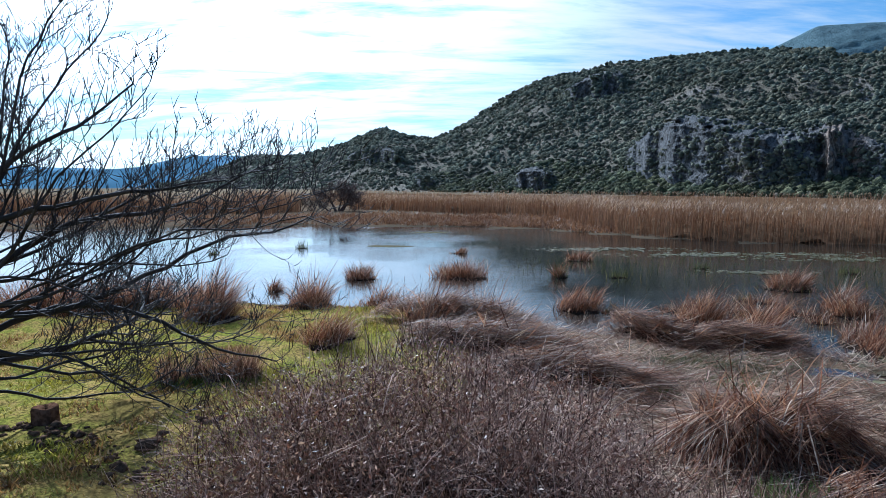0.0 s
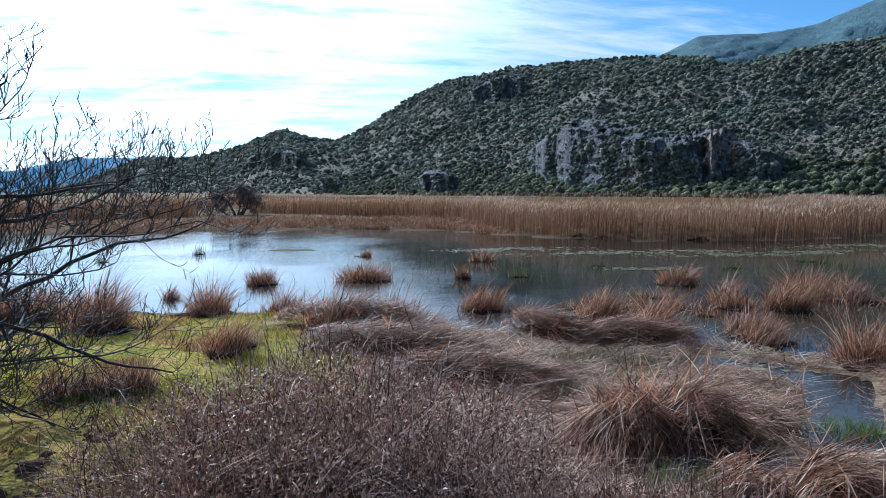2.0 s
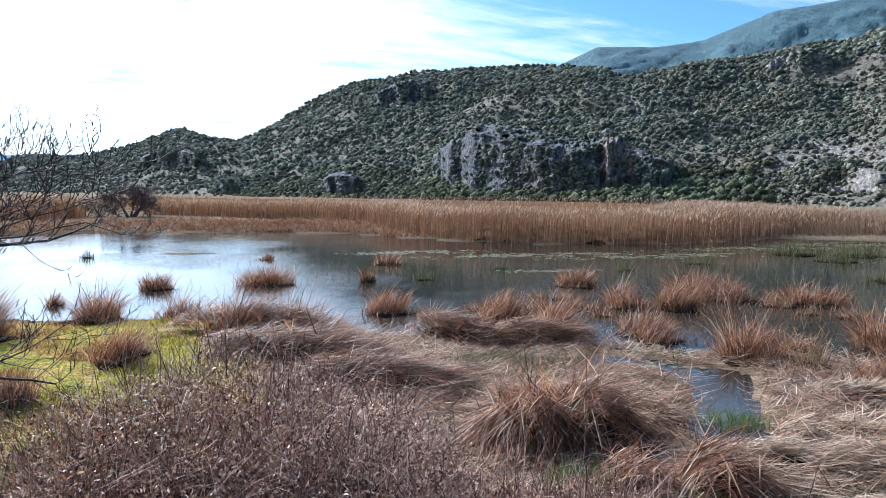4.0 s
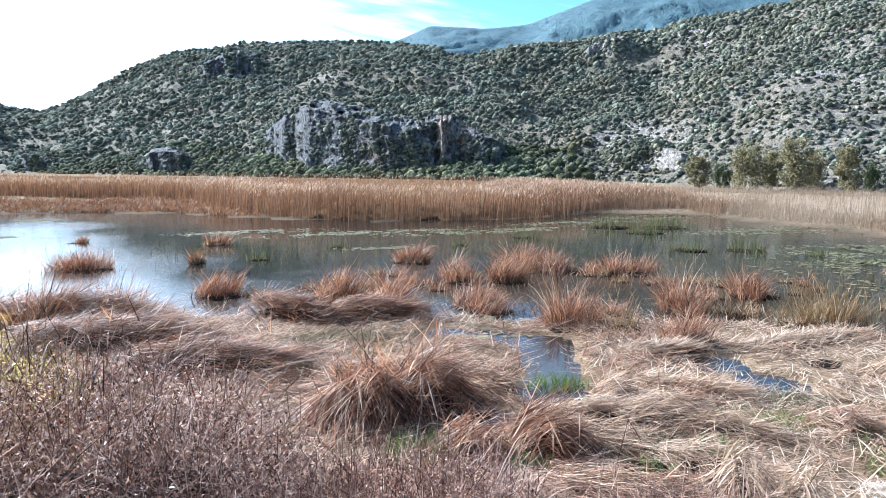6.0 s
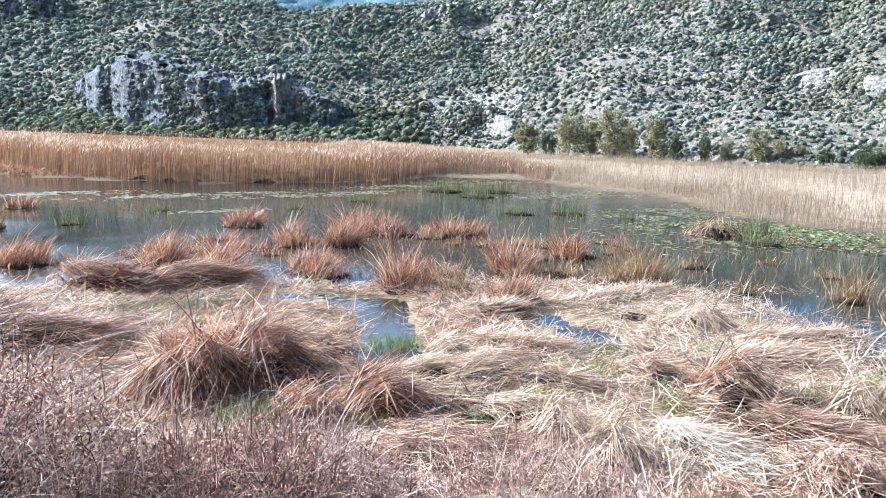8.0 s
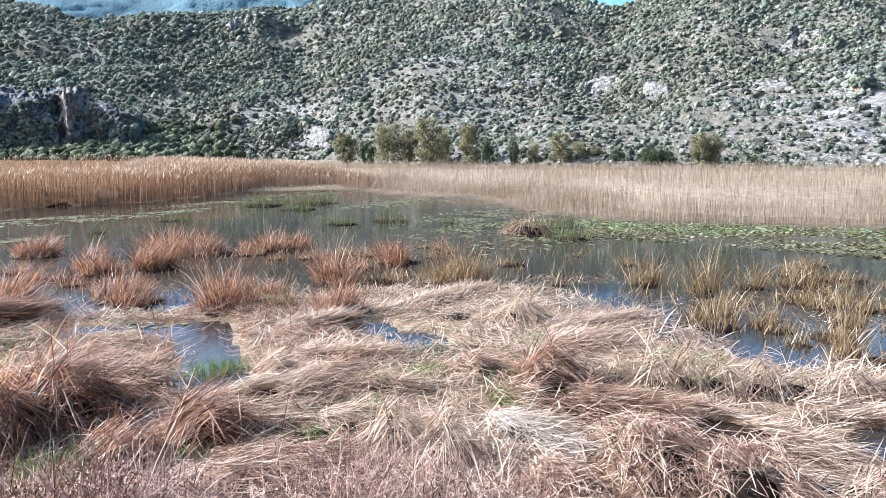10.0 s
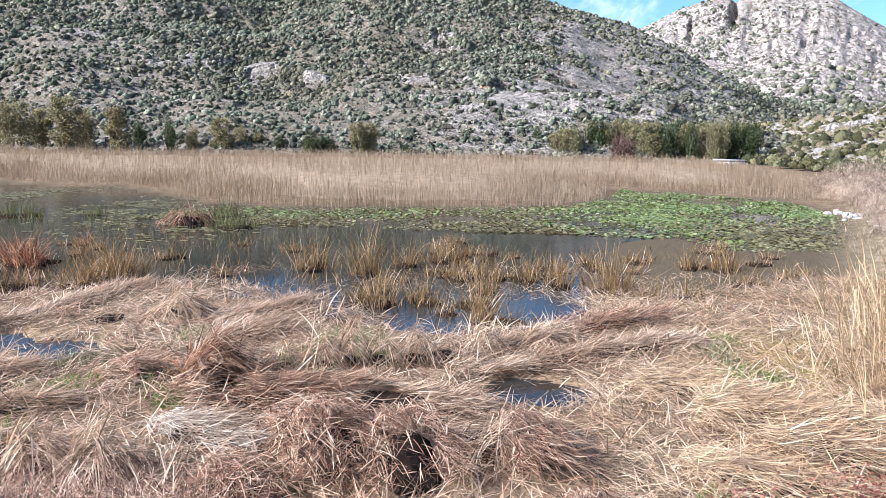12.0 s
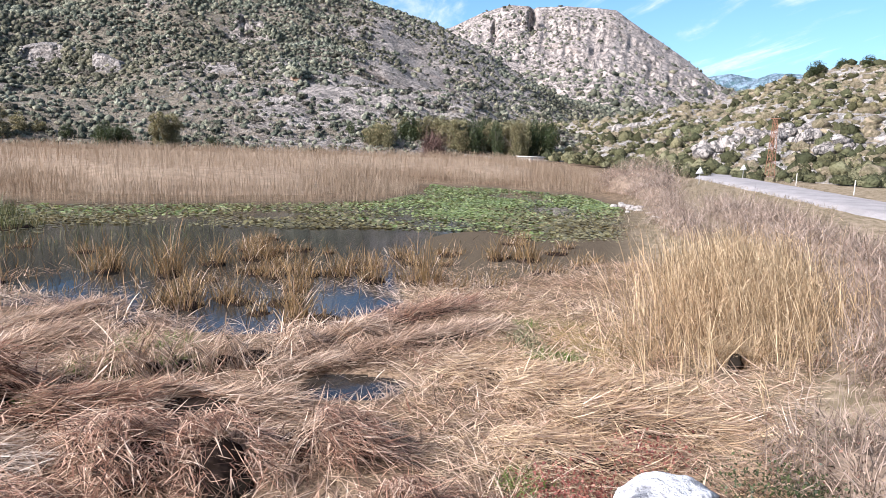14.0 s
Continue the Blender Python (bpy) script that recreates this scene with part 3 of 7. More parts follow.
# ======== mountains ========
def mountain(name, label, az_from, az_to, step, foot, ridge, rise, mat, rings, relief, bare, foot_z=0.8, cliffs=(), hollows=(), shape=1.1, streak=0.35, flute=0.0, chips=0.6, rusty=(), even=True):
    """A hillside from its foot to its ridge; rise: the ridge's height in degrees seen from the bank."""
    az = np.arange(az_from, az_to + step, step)
    u = np.concatenate([[-0.12], np.linspace(0, 1, rings), [1.06, 1.15, 1.3]])
    A, U = np.meshgrid(az, u, indexing="ij")
    r0, r1, top = curve(foot, A), curve(ridge, A), curve(rise, A)
    z1 = EYE + r1 * np.tan(np.radians(top))
    R = r0 + (r1 - r0) * U
    up = np.clip(U, 0, 1) ** shape
    out = np.zeros_like(R)
    bareness = np.full_like(R, 0.0) + bare(A, up)
    wander = fbm(A * 8, U * 60, 0.05, 3, 3.3)
    for ca, wa, low, high, deep in cliffs:  # a steep face: bearing, half width, from and to (share of the rise), depth
        win = smooth(wa - np.abs(A - ca) + wander * wa * 0.5, 0.0, wa * 0.5)
        steep = low + (high - low) * smooth(U + wander * 0.05, low, low + (high - low) * 0.8)
        new_up = np.where((U > low) & (U < high) & (high < 0.7), np.maximum(steep, up), up)
        face = 0.85 * win * smooth(new_up, low, low + 0.05) * (1 - smooth(new_up + wander * 0.15, high - 0.10, high))
        up = up + win * (new_up - up)
        bareness = np.maximum(bareness, face)
        out = np.maximum(out, face * deep)
    z = foot_z + (z1 - foot_z) * up
    x, y = np.sin(np.radians(A)) * R, np.cos(np.radians(A)) * R
    body = np.clip(U * 6, 0, 1) * np.clip((1.04 - U) * 5, 0.12, 1)
    z = z + fbm(x, y, relief[0], 5, 1.7) * relief[1] * body
    crag = rough3(x, y, z * (1 - streak), relief[0] * 3.5, 5, 5.2)
    chip = rough3(x, y, z * (1 - streak * 0.5), relief[0] * 13, 3, 2.6)
    ribs = 1 - 2.2 * np.abs(fbm(A * 1.15 + wander * 0.4, U * 2.2, 1.0, 5, 9.0))
    high = smooth(U, 0.25, 0.6)
    R = R - (crag * (relief[2] + out * 0.5) + chip * (relief[2] + out) * chips + ribs * (flute * high + out * 0.8)) * body
    bareness = bareness + chip * 0.45 * (bareness > 0.6)
    for ca, ce, wa, we, deep in hollows:  # a cave mouth: bearing, height in degrees, sizes, depth
        el = np.degrees(np.arctan2(z - EYE, R))
        R = R + deep * np.exp(-(((A - ca) / wa) ** 2 + ((el - ce) / we) ** 2) ** 2)
    z = np.where(U > 1.01, z - (U - 1.0) * (z1 + 5) * 0.9, z)
    z = np.where(U < -0.01, -3.0, z)
    P = bearing(A, R)
    P[..., 2] = z
    n, k = A.shape
    i, j = np.meshgrid(np.arange(n - 1), np.arange(k - 1), indexing="ij")
    quads = np.stack([i * k + j, (i + 1) * k + j, (i + 1) * k + j + 1, i * k + j + 1], -1)
    me = mesh_of(name, P, quads, None, mat, even)
    paint(me, "bare", np.repeat(np.clip(bareness, 0, 1).reshape(-1, 1), 3, 1))
    rust = np.zeros_like(bareness)
    for ca, wa in rusty:
        rust = np.maximum(rust, np.exp(-((A - ca) / wa) ** 2) * (bareness > 0.6))
    paint(me, "rust", np.repeat(rust.reshape(-1, 1), 3, 1))
    return thing(name, me, label, "mountain", kind="structure"), P, np.clip(bareness, 0, 1), A, U


def scatter(P, bare, count, u_max=1.0, power=1.0, patch=0.02, thin=0.75, seed=2.0, low=0):
    """Random places on a hillside, fewer where it is bare."""
    n, k = bare.shape
    fi = rng.uniform(0, n - 1.001, count)
    fj = 1 + (k - 5.001) * rng.uniform(0, 1, count) ** power * u_max
    i, j = fi.astype(int), fj.astype(int)
    a, b = (fi - i)[:, None], (fj - j)[:, None]
    at = (P[i, j] * (1 - a) + P[i + 1, j] * a) * (1 - b) + (P[i, j + 1] * (1 - a) + P[i + 1, j + 1] * a) * b
    clump = fbm(at[:, 0], at[:, 1], patch, 3, seed)
    keep = rng.uniform(0, 1, count) > bare[i, j] * thin + clump * 0.75 - 0.10
    return at[keep]


MAIN_FOOT = [(-22, 1700), (-15, 1300), (-4, 560), (5, 420), (14, 330), (24, 270), (30, 250), (45, 240), (55, 175), (65, 142), (80, 136), (100, 142), (119, 165)]
MAIN_RIDGE = [(-22, 2500), (-15, 2100), (-4, 1250), (2, 1000), (14, 760), (25, 650), (30, 570), (45, 560), (60, 480), (70, 450), (85, 420), (97, 400), (119, 420)]
MAIN_RISE = [(-22, 0.1), (-19.6, 0.3), (-17.5, 1.5), (-15.3, 2.4), (-11.9, 2.35), (-8.3, 3.3), (-6.5, 4.0), (-4.7, 4.7), (-2.5, 3.9), (-0.4, 3.85), (2.1, 5.2),
             (5.5, 7.35), (8.8, 8.6), (12.1, 9.2), (14, 9.5), (20.6, 9.8), (25, 9.9), (28.2, 9.6), (29.7, 8.9), (34.1, 9.6), (39, 9.8), (42.2, 10.4),
             (45.6, 10.4), (46.8, 11.1), (49.4, 11.3), (56, 11.8), (62, 11.7), (67.4, 10.8), (69.9, 10.4), (71.4, 10.8), (78, 12.3), (85, 12),
             (89, 10.7), (92, 9.7), (94.7, 8.85), (97.6, 8.0), (100, 6.7), (103, 4.8), (107.5, 3.0), (112, 2.2), (119, 1.5)]


# bare stony places of the long slope: bearing, height in degrees, half widths, strength
BARE_SPOTS = [(43.6, 1.5, 3.2, 1.2, 0.6), (70.5, 4.9, 4.0, 0.8, 0.4), (82.8, 8.0, 1.7, 0.8, 0.5), (86.0, 4.6, 0.9, 0.5, 0.5), (75.8, 8.7, 1.3, 0.5, 0.4), (63.0, 5.4, 2.2, 0.5, 0.35),
              (89.0, 1.8, 5.0, 1.6, 0.45), (95.0, 3.6, 5.0, 2.2, 0.6), (80.0, 4.0, 3.0, 0.9, 0.25), (30.5, 6.9, 1.1, 0.4, 0.5), (32.2, 5.9, 0.8, 0.4, 0.5), (35.6, 5.7, 1.3, 0.4, 0.45),
              (56.0, 6.6, 2.5, 0.4, 0.3), (101.0, 2.5, 5.0, 1.8, 0.6), (47.8, 10.2, 1.6, 0.6, 0.4), (19.5, 6.8, 4.0, 0.25, 0.3), (76.5, 6.2, 1.0, 0.7, 0.3), (97.5, 6.6, 5.0, 2.0, 0.45), (90.0, 7.0, 3.0, 1.5, 0.2)]


def main_bare(a, up):
    r0, r1 = curve(MAIN_FOOT, a), curve(MAIN_RIDGE, a)
    el = np.degrees(np.arctan2(0.8 + (EYE - 0.8 + r1 * np.tan(np.radians(curve(MAIN_RISE, a)))) * up - EYE, r0 + (r1 - r0) * up ** 0.91))
    bare = 0.30 + 0.26 * smooth(a, 26, 70) - 0.17 * np.exp(-((a - 73) / 9) ** 2) - 0.12 * smooth(el, 3.0, 7.0) * smooth(a, 60, 80)
    for ba, be, wa, we, much in BARE_SPOTS:
        bare = bare + much * np.exp(-(((a - ba) / wa) ** 2 + ((el - be) / we) ** 2))
    return bare


_, MP, MB, MA, MU = mountain(
    "mountain", "long limestone mountain covered with dark green maquis shrubs", -22, 119, 0.22, MAIN_FOOT, MAIN_RIDGE, MAIN_RISE, M_MAIN, 96,
    (0.012, 10.0, 5.0), main_bare, chips=0.5)


def crag(name, label, low, high, ribs, mat, step=0.05, hollows=(), steps=(), rusty=(), seed=0.0, lean=0.28):
    """A cliff that stands out of the long slope. low, high: its foot and brow, in degrees of height over bearing;
    ribs: the depth of its flutes in metres; hollows: bearing, height, sizes, depth; steps: bearing about which the face comes forward, how far, and over what half width."""
    az = np.arange(low[0][0], low[-1][0], step)
    v = np.linspace(0, 1, 110)
    A, V = np.meshgrid(az, v, indexing="ij")
    lo, hi = curve(low, A), curve(high, A)
    E = lo + (hi - lo) * V
    col = np.clip((az - MA[0, 0]) / (MA[1, 0] - MA[0, 0]), 0, len(MA) - 2)
    back = np.empty_like(E)
    for i, c in enumerate(col):
        k, f = int(c), c - int(c)
        line = MP[k, 1:98] * (1 - f) + MP[k + 1, 1:98] * f
        dist = np.hypot(line[:, 0], line[:, 1])
        back[i] = np.interp(E[i], np.maximum.accumulate(np.degrees(np.arctan2(line[:, 2] - EYE, dist)) + np.arange(len(line)) * 1e-5), dist)
    foot = back[:, :1] + np.zeros_like(E)
    rise = foot * (np.tan(np.radians(E)) - np.tan(np.radians(lo)))
    R = foot + lean * rise
    for at, far, half in steps:
        R = R - far * smooth(A, at - half, at + half)
    along, up = np.radians(A) * foot, rise
    wild = rough3(along, up * 0.35, np.zeros_like(up), 0.05, 4, seed)
    flutes = 1 - 2.4 * np.abs(rough3(along + wild * 4, up * 0.3, np.zeros_like(up) + 3, 0.11, 5, seed + 1))
    block = 1 - 2.2 * np.abs(rough3(along, up, np.zeros_like(up) + 7, 0.22, 4, seed + 2))
    R = R - (wild * 1.3 + flutes * 1.2 + block * 0.8) * ribs
    for ha, he, wa, we, deep in hollows:
        R = R + deep * np.exp(-(((A - ha) / wa) ** 2 + ((E - he) / we) ** 2) ** 2)
    edge = np.minimum(A - az[0], az[-1] - A)
    into = smooth(edge + wild * 0.5, 0.0, 1.0) * (1 - smooth(V + wild * 0.14 + block * 0.06, 0.78, 0.99))
    R = np.minimum(R, back + 1.0) * into + (back + 2.5) * (1 - into)
    R = np.minimum(R, back + 2.5)
    E[:, 0] = lo[:, 0] - 2.2
    R[:, 0] = R[:, 1]
    P = bearing(A, R)
    P[..., 2] = EYE + R * np.tan(np.radians(E))
    n, k = A.shape
    i, j = np.meshgrid(np.arange(n - 1), np.arange(k - 1), indexing="ij")
    me = mesh_of(name, P, np.stack([i * k + j, (i + 1) * k + j, (i + 1) * k + j + 1, i * k + j + 1], -1), None, mat, False)
    paint(me, "bare", np.repeat((0.9 - 0.6 * smooth(V, 0.86, 1.0)).reshape(-1, 1), 3, 1))
    rust = np.zeros_like(A)
    for ra, wa in rusty:
        rust = np.maximum(rust, np.exp(-((A - ra) / wa) ** 2))
    paint(me, "rust", np.repeat(rust.reshape(-1, 1), 3, 1))
    thing(name, me, label, "cliff", kind="structure")
    return P, np.full(A.shape, 0.45) + 0.4 * into


CRAGS = [
    crag("cliff", "broad grey limestone bluff with a dark cave in its side", [(14.0, 1.5), (16, 1.0), (18, 0.4), (20, 0.1), (24.5, -0.3), (26.5, -0.3), (28.4, 0.1), (30, 0.6), (34.0, 0.7)],
         [(14.0, 2.6), (14.9, 3.5), (16.3, 4.6), (19.0, 5.9), (20.9, 5.7), (23.1, 5.5), (24.5, 5.1), (26.7, 4.5), (28.2, 4.8), (29.2, 4.6), (30.6, 4.0), (32.5, 3.0), (34.0, 2.0)], 1.7, M_CRAG,
         hollows=[(25.1, 3.5, 0.5, 0.5, 9.0), (27.9, 2.7, 0.25, 1.0, 4.0)], steps=[(12.0, 12.0, 1.0), (19.5, -12.0, 5.0), (28.45, 5.0, 0.15), (30.4, 9.0, 1.9)], rusty=[(28.9, 0.7), (30.2, 0.5)], seed=1.0, lean=0.5),
    crag("cliff", "small dark cliff at the mountain foot", [(5.2, -0.3), (7.2, -0.4), (9.4, -0.3)], [(5.2, 0.6), (6.4, 1.8), (7.4, 1.9), (8.8, 1.4), (9.4, 0.7)], 2.4, M_CRAG, seed=3.0, lean=0.15),
    crag("cliff", "small dark cliff at the mountain foot", [(-2.9, -0.2), (-0.4, -0.3)], [(-2.9, 0.5), (-2.2, 1.0), (-1.0, 1.1), (-0.4, 0.4)], 2.6, M_CRAG, seed=4.0, lean=0.15),
    crag("cliff", "shaded upper cliff below the mountain crest", [(9.2, 6.6), (11.5, 6.9), (14.6, 7.2)], [(9.2, 7.2), (10.4, 8.2), (11.5, 8.7), (13.4, 9.2), (14.6, 8.9)], 3.0, M_CRAG, seed=5.0, lean=0.45),
    crag("cliff", "grey crags under the rounded knoll", [(-8.2, 1.7), (-5.5, 2.0), (-2.4, 1.8)], [(-8.2, 2.2), (-6.8, 3.1), (-5.2, 3.4), (-3.4, 3.0), (-2.4, 2.2)], 5.0, M_CRAG, seed=6.0, lean=0.3),
    crag("cliff", "pale rounded crag on the mountain crest", [(39.2, 8.7), (42.0, 8.9), (45.6, 8.7)], [(39.2, 9.1), (41.0, 10.0), (42.4, 10.25), (44.0, 9.9), (45.6, 9.1)], 1.4, M_MAIN, seed=7.0, lean=0.9),
    crag("cliff", "pale ledges of rock low on the stony slope", [(40.9, 0.2), (44.0, 0.0), (48.2, 0.2)], [(40.9, 1.4), (43.0, 2.9), (45.0, 2.6), (48.2, 1.2)], 1.6, M_MAIN, seed=8.0, lean=1.1),
    crag("cliff", "pale ribbed outcrop high on the stony slope", [(80.8, 7.2), (85.4, 6.6)], [(80.8, 7.9), (82.0, 8.7), (83.4, 8.3), (85.4, 7.1)], 2.0, M_MAIN, seed=9.0, lean=0.9),
    crag("cliff", "pale outcrop on the stony slope", [(85.0, 4.0), (87.6, 3.9)], [(85.0, 4.4), (86.0, 5.0), (87.6, 4.3)], 1.4, M_MAIN, seed=10.0, lean=0.7, rusty=[(86.2, 0.4)]),
    crag("cliff", "long grey ledge across the stony slope", [(66.6, 4.0), (74.6, 3.7)], [(66.6, 4.7), (69.0, 5.5), (72.0, 5.3), (74.6, 4.3)], 1.6, M_MAIN, seed=11.0, lean=1.0)]
_, PP, PB, PA, PU = mountain(
    "mountain", "steep bare white limestone peak with a fluted summit cliff", 92, 126, 0.12,
    [(92, 420), (126, 430)], [(92, 900), (126, 900)],
    [(92, 6.5), (97.6, 8.0), (99.1, 8.7), (100.6, 9.5), (102.6, 10.1), (105.2, 9.9), (107, 10.05), (110.8, 9.75), (113.4, 8.0), (116.4, 6.0), (118.5, 4.4), (121, 3.5), (126, 2.5)],
    M_PEAK, 130, (0.018, 7.0, 3.6), lambda a, up: 0.55 + 0.42 * smooth(up, 0.18, 0.42) + 0 * a, cliffs=[(103.4, 2.4, 0.74, 0.985, 12.0)], hollows=[(104.5, 9.0, 0.3, 1.1, 30.0), (101.6, 8.0, 0.25, 0.8, 18.0)], shape=1.2, streak=0.93, flute=6.5, chips=0.42, even=False)
_, SP, SB, SA, SU = mountain(
    "hill", "sunlit rocky hillside with pale boulders and round olive-green shrubs", 104, 165, 0.25,
    [(104, 190), (109, 150), (114, 125), (120, 108), (128, 100), (165, 90)], [(104, 280), (114, 235), (122, 225), (130, 215), (165, 210)],
    [(104, 0.7), (109.8, 1.7), (113, 2.1), (116, 2.6), (119.5, 3.4), (121.3, 4.0), (123, 4.8), (124.2, 4.7), (125.3, 5.3), (126.8, 5.6), (129, 5.9), (140, 8), (165, 9)],
    M_HILL, 70, (0.035, 3.2, 2.2), lambda a, up: 0.60 + 0.19 * np.exp(-(((a - 120.5) / 2.5) ** 2 + ((up - 0.25) / 0.16) ** 2)) + 0.15 * np.exp(-(((a - 125) / 2.5) ** 2 + ((up - 0.45) / 0.16) ** 2)), foot_z=1.0)
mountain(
    "mountain", "far scrub-covered mountain tinted blue with haze", 18, 74, 0.3, [(18, 1300), (74, 1300)], [(18, 2300), (74, 2300)],
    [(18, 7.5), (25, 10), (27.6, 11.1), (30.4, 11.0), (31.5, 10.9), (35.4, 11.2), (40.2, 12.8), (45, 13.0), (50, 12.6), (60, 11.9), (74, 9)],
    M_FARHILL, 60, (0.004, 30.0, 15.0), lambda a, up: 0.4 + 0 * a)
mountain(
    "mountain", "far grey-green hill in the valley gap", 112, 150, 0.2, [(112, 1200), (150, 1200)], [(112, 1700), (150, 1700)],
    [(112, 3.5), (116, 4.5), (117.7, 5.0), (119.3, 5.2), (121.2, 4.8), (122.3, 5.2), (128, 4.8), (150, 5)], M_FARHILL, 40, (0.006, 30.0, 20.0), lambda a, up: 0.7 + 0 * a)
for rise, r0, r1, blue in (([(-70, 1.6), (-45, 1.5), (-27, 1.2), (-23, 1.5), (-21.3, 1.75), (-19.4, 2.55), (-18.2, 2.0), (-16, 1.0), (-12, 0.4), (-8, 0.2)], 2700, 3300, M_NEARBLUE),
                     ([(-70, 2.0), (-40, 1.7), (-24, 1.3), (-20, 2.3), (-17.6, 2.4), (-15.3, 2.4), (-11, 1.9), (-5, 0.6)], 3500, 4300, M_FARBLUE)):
    mountain("mountain", "distant mountain range with blue haze in its colour", rise[0][0], rise[-1][0], 0.4, [(-70, r0), (0, r0)], [(-70, r1), (0, r1)], rise, blue, 24,
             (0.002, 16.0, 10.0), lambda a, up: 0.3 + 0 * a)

# shrubs and outcrops of the slopes
main_at = scatter(MP, MB, 88000, power=0.85, thin=0.95)
for crag_at, crag_bare in CRAGS:
    main_at = np.concatenate([main_at, scatter(crag_at, crag_bare, 14 * len(crag_at), thin=1.1, patch=0.05, u_max=1.02)])
far_away = np.hypot(main_at[:, 0], main_at[:, 1])
size = np.clip(rng.lognormal(-0.52, 0.38, len(main_at)), 0.25, 1.15) * (0.55 + far_away / 340) * (1 - 0.15 * smooth(np.degrees(np.arctan2(main_at[:, 0], main_at[:, 1])), 40, 85))
close = far_away < 230


def leafy_bushes(at, size, leaves, leaf, rough=0.27):
    """Shrubs as round, uneven crowns with a coat of small leaf sprays."""
    n = len(at)
    a = np.arange(6) * np.pi / 3
    low = np.stack([np.cos(a) * 0.85, np.sin(a) * 0.85, np.full(6, -0.3)], 1)
    mid = np.stack([np.cos(a + 0.52), np.sin(a + 0.52), np.full(6, 0.3)], 1)
    k = np.arange(6)
    side = np.concatenate([np.stack([k, (k + 1) % 6, k + 6], 1), np.stack([(k + 1) % 6, (k + 1) % 6 + 6, k + 6], 1), np.stack([k + 6, (k + 1) % 6 + 6, np.full(6, 12)], 1)])
    v = np.concatenate([low, mid, [(0, 0, 0.85)]])[None] * (1 + rng.normal(0, rough, (n, 13, 1)).clip(-0.45, 0.5))
    turn = rng.uniform(0, 6.3, n)
    c, s = np.cos(turn)[:, None], np.sin(turn)[:, None]
    wide = rng.uniform(0.85, 1.2, (n, 1))
    v = np.stack([(v[..., 0] * c - v[..., 1] * s) * wide, v[..., 0] * s + v[..., 1] * c, (v[..., 2] + 0.3) * rng.uniform(0.95, 1.35, (n, 1))], 2) * size[:, None, None] + at[:, None]
    faces = (np.arange(n)[:, None, None] * 13 + side[None]).reshape(-1, 3)
    way = rng.normal(0, 1, (n, leaves, 3))
    way[..., 2] = np.abs(way[..., 2]) * 1.1 - 0.15
    way /= np.linalg.norm(way, axis=2, keepdims=True)
    hub = at[:, None] + way * size[:, None, None] * rng.uniform(0.8, 1.0, (n, leaves, 1)) * np.array([1.05, 1.05, 0.95]) + np.array([0, 0, 0.3]) * size[:, None, None]
    tri = hub[:, :, None, :] + rng.uniform(-1.6, 1.6, (n, leaves, 3, 3)) * (size * leaf)[:, None, None, None]
    none = np.zeros((0, 4), int)
    return joined([(v.reshape(-1, 3), none, faces), (tri.reshape(-1, 3), none, np.arange(n * leaves * 3).reshape(-1, 3))])


v_close = leafy_bushes(main_at[close], size[close] * 0.82, 12, 0.19)
mid = ~close & (far_away < 430)
v_mid = leafy_bushes(main_at[mid], size[mid] * 0.82, 3, 0.24)
v_far = leafy_bushes(main_at[far_away >= 430], size[far_away >= 430] * 0.86, 1, 0.24)
thing("maquis_shrubs", mesh_of("maquis_shrubs", *joined([v_close, v_mid, v_far]), M_SHRUB, True), "dense dark green maquis shrubs over the mountain slope", "shrub", kind="stuff")
foot_at = scatter(MP[95:285], MB[95:285], 2600, u_max=0.16, power=1.2, patch=0.03, thin=0.8, seed=4.0)
bluff_foot = scatter(MP[164:224], MB[164:224], 700, u_max=0.22, power=0.9, patch=0.05, thin=0.5, seed=8.0)
foot_at = np.concatenate([foot_at, bluff_foot])
foot_at = foot_at[rng.uniform(0, 1, len(foot_at)) > smooth(np.degrees(np.arctan2(foot_at[:, 0], foot_at[:, 1])), 30, 42) * 0.75]
thing("foot_trees", mesh_of("foot_trees", *leafy_bushes(foot_at, rng.uniform(1.0, 2.1, len(foot_at)), 70, 0.13), M_FOOTLEAF, True), "belt of rounded olive-green trees along the mountain foot", "trees", kind="stuff")
peak_at = scatter(PP, PB, 12000, power=1.5, patch=0.008, thin=1.0)
thing("peak_shrubs", mesh_of("peak_shrubs", *leafy_bushes(peak_at, rng.lognormal(0.2, 0.4, len(peak_at)), 6, 0.3), M_SHRUB), "sparse scrub on the bare limestone peak", "shrub", kind="stuff")


def outcrops(name, P, bare, count, sizes, mat, label, patch, seed, level=1):
    at = scatter(P, np.where(bare > 0.8, 1.0, 1.0 - bare), count, power=0.8, patch=patch, thin=0.9, seed=seed)
    s = np.minimum(rng.lognormal(*sizes, len(at)), 1.5)
    thing(name, mesh_of(name, *bushes(at - np.array([0, 0, 1.0]) * s[:, None] * 0.35, s, level, 0.34, 0.7), mat), label, "rock", kind="stuff")


outcrops("slope_rocks", MP, MB, 34000, (-0.55, 0.45), M_CRAG, "pale grey limestone outcrops between the shrubs", 0.015, 3.0, 0)
outcrops("hill_rocks", SP, SB, 5600, (-0.6, 0.55), M_HILL, "pale limestone outcrops on the roadside hill", 0.04, 5.0)


def sample_in(poly, count):
    p = np.array(poly, float)
    lo, hi = p.min(0), p.max(0)
    q = rng.uniform(lo, hi, (count, 2))
    return q[outside(q[:, 0], q[:, 1], poly) < 0]


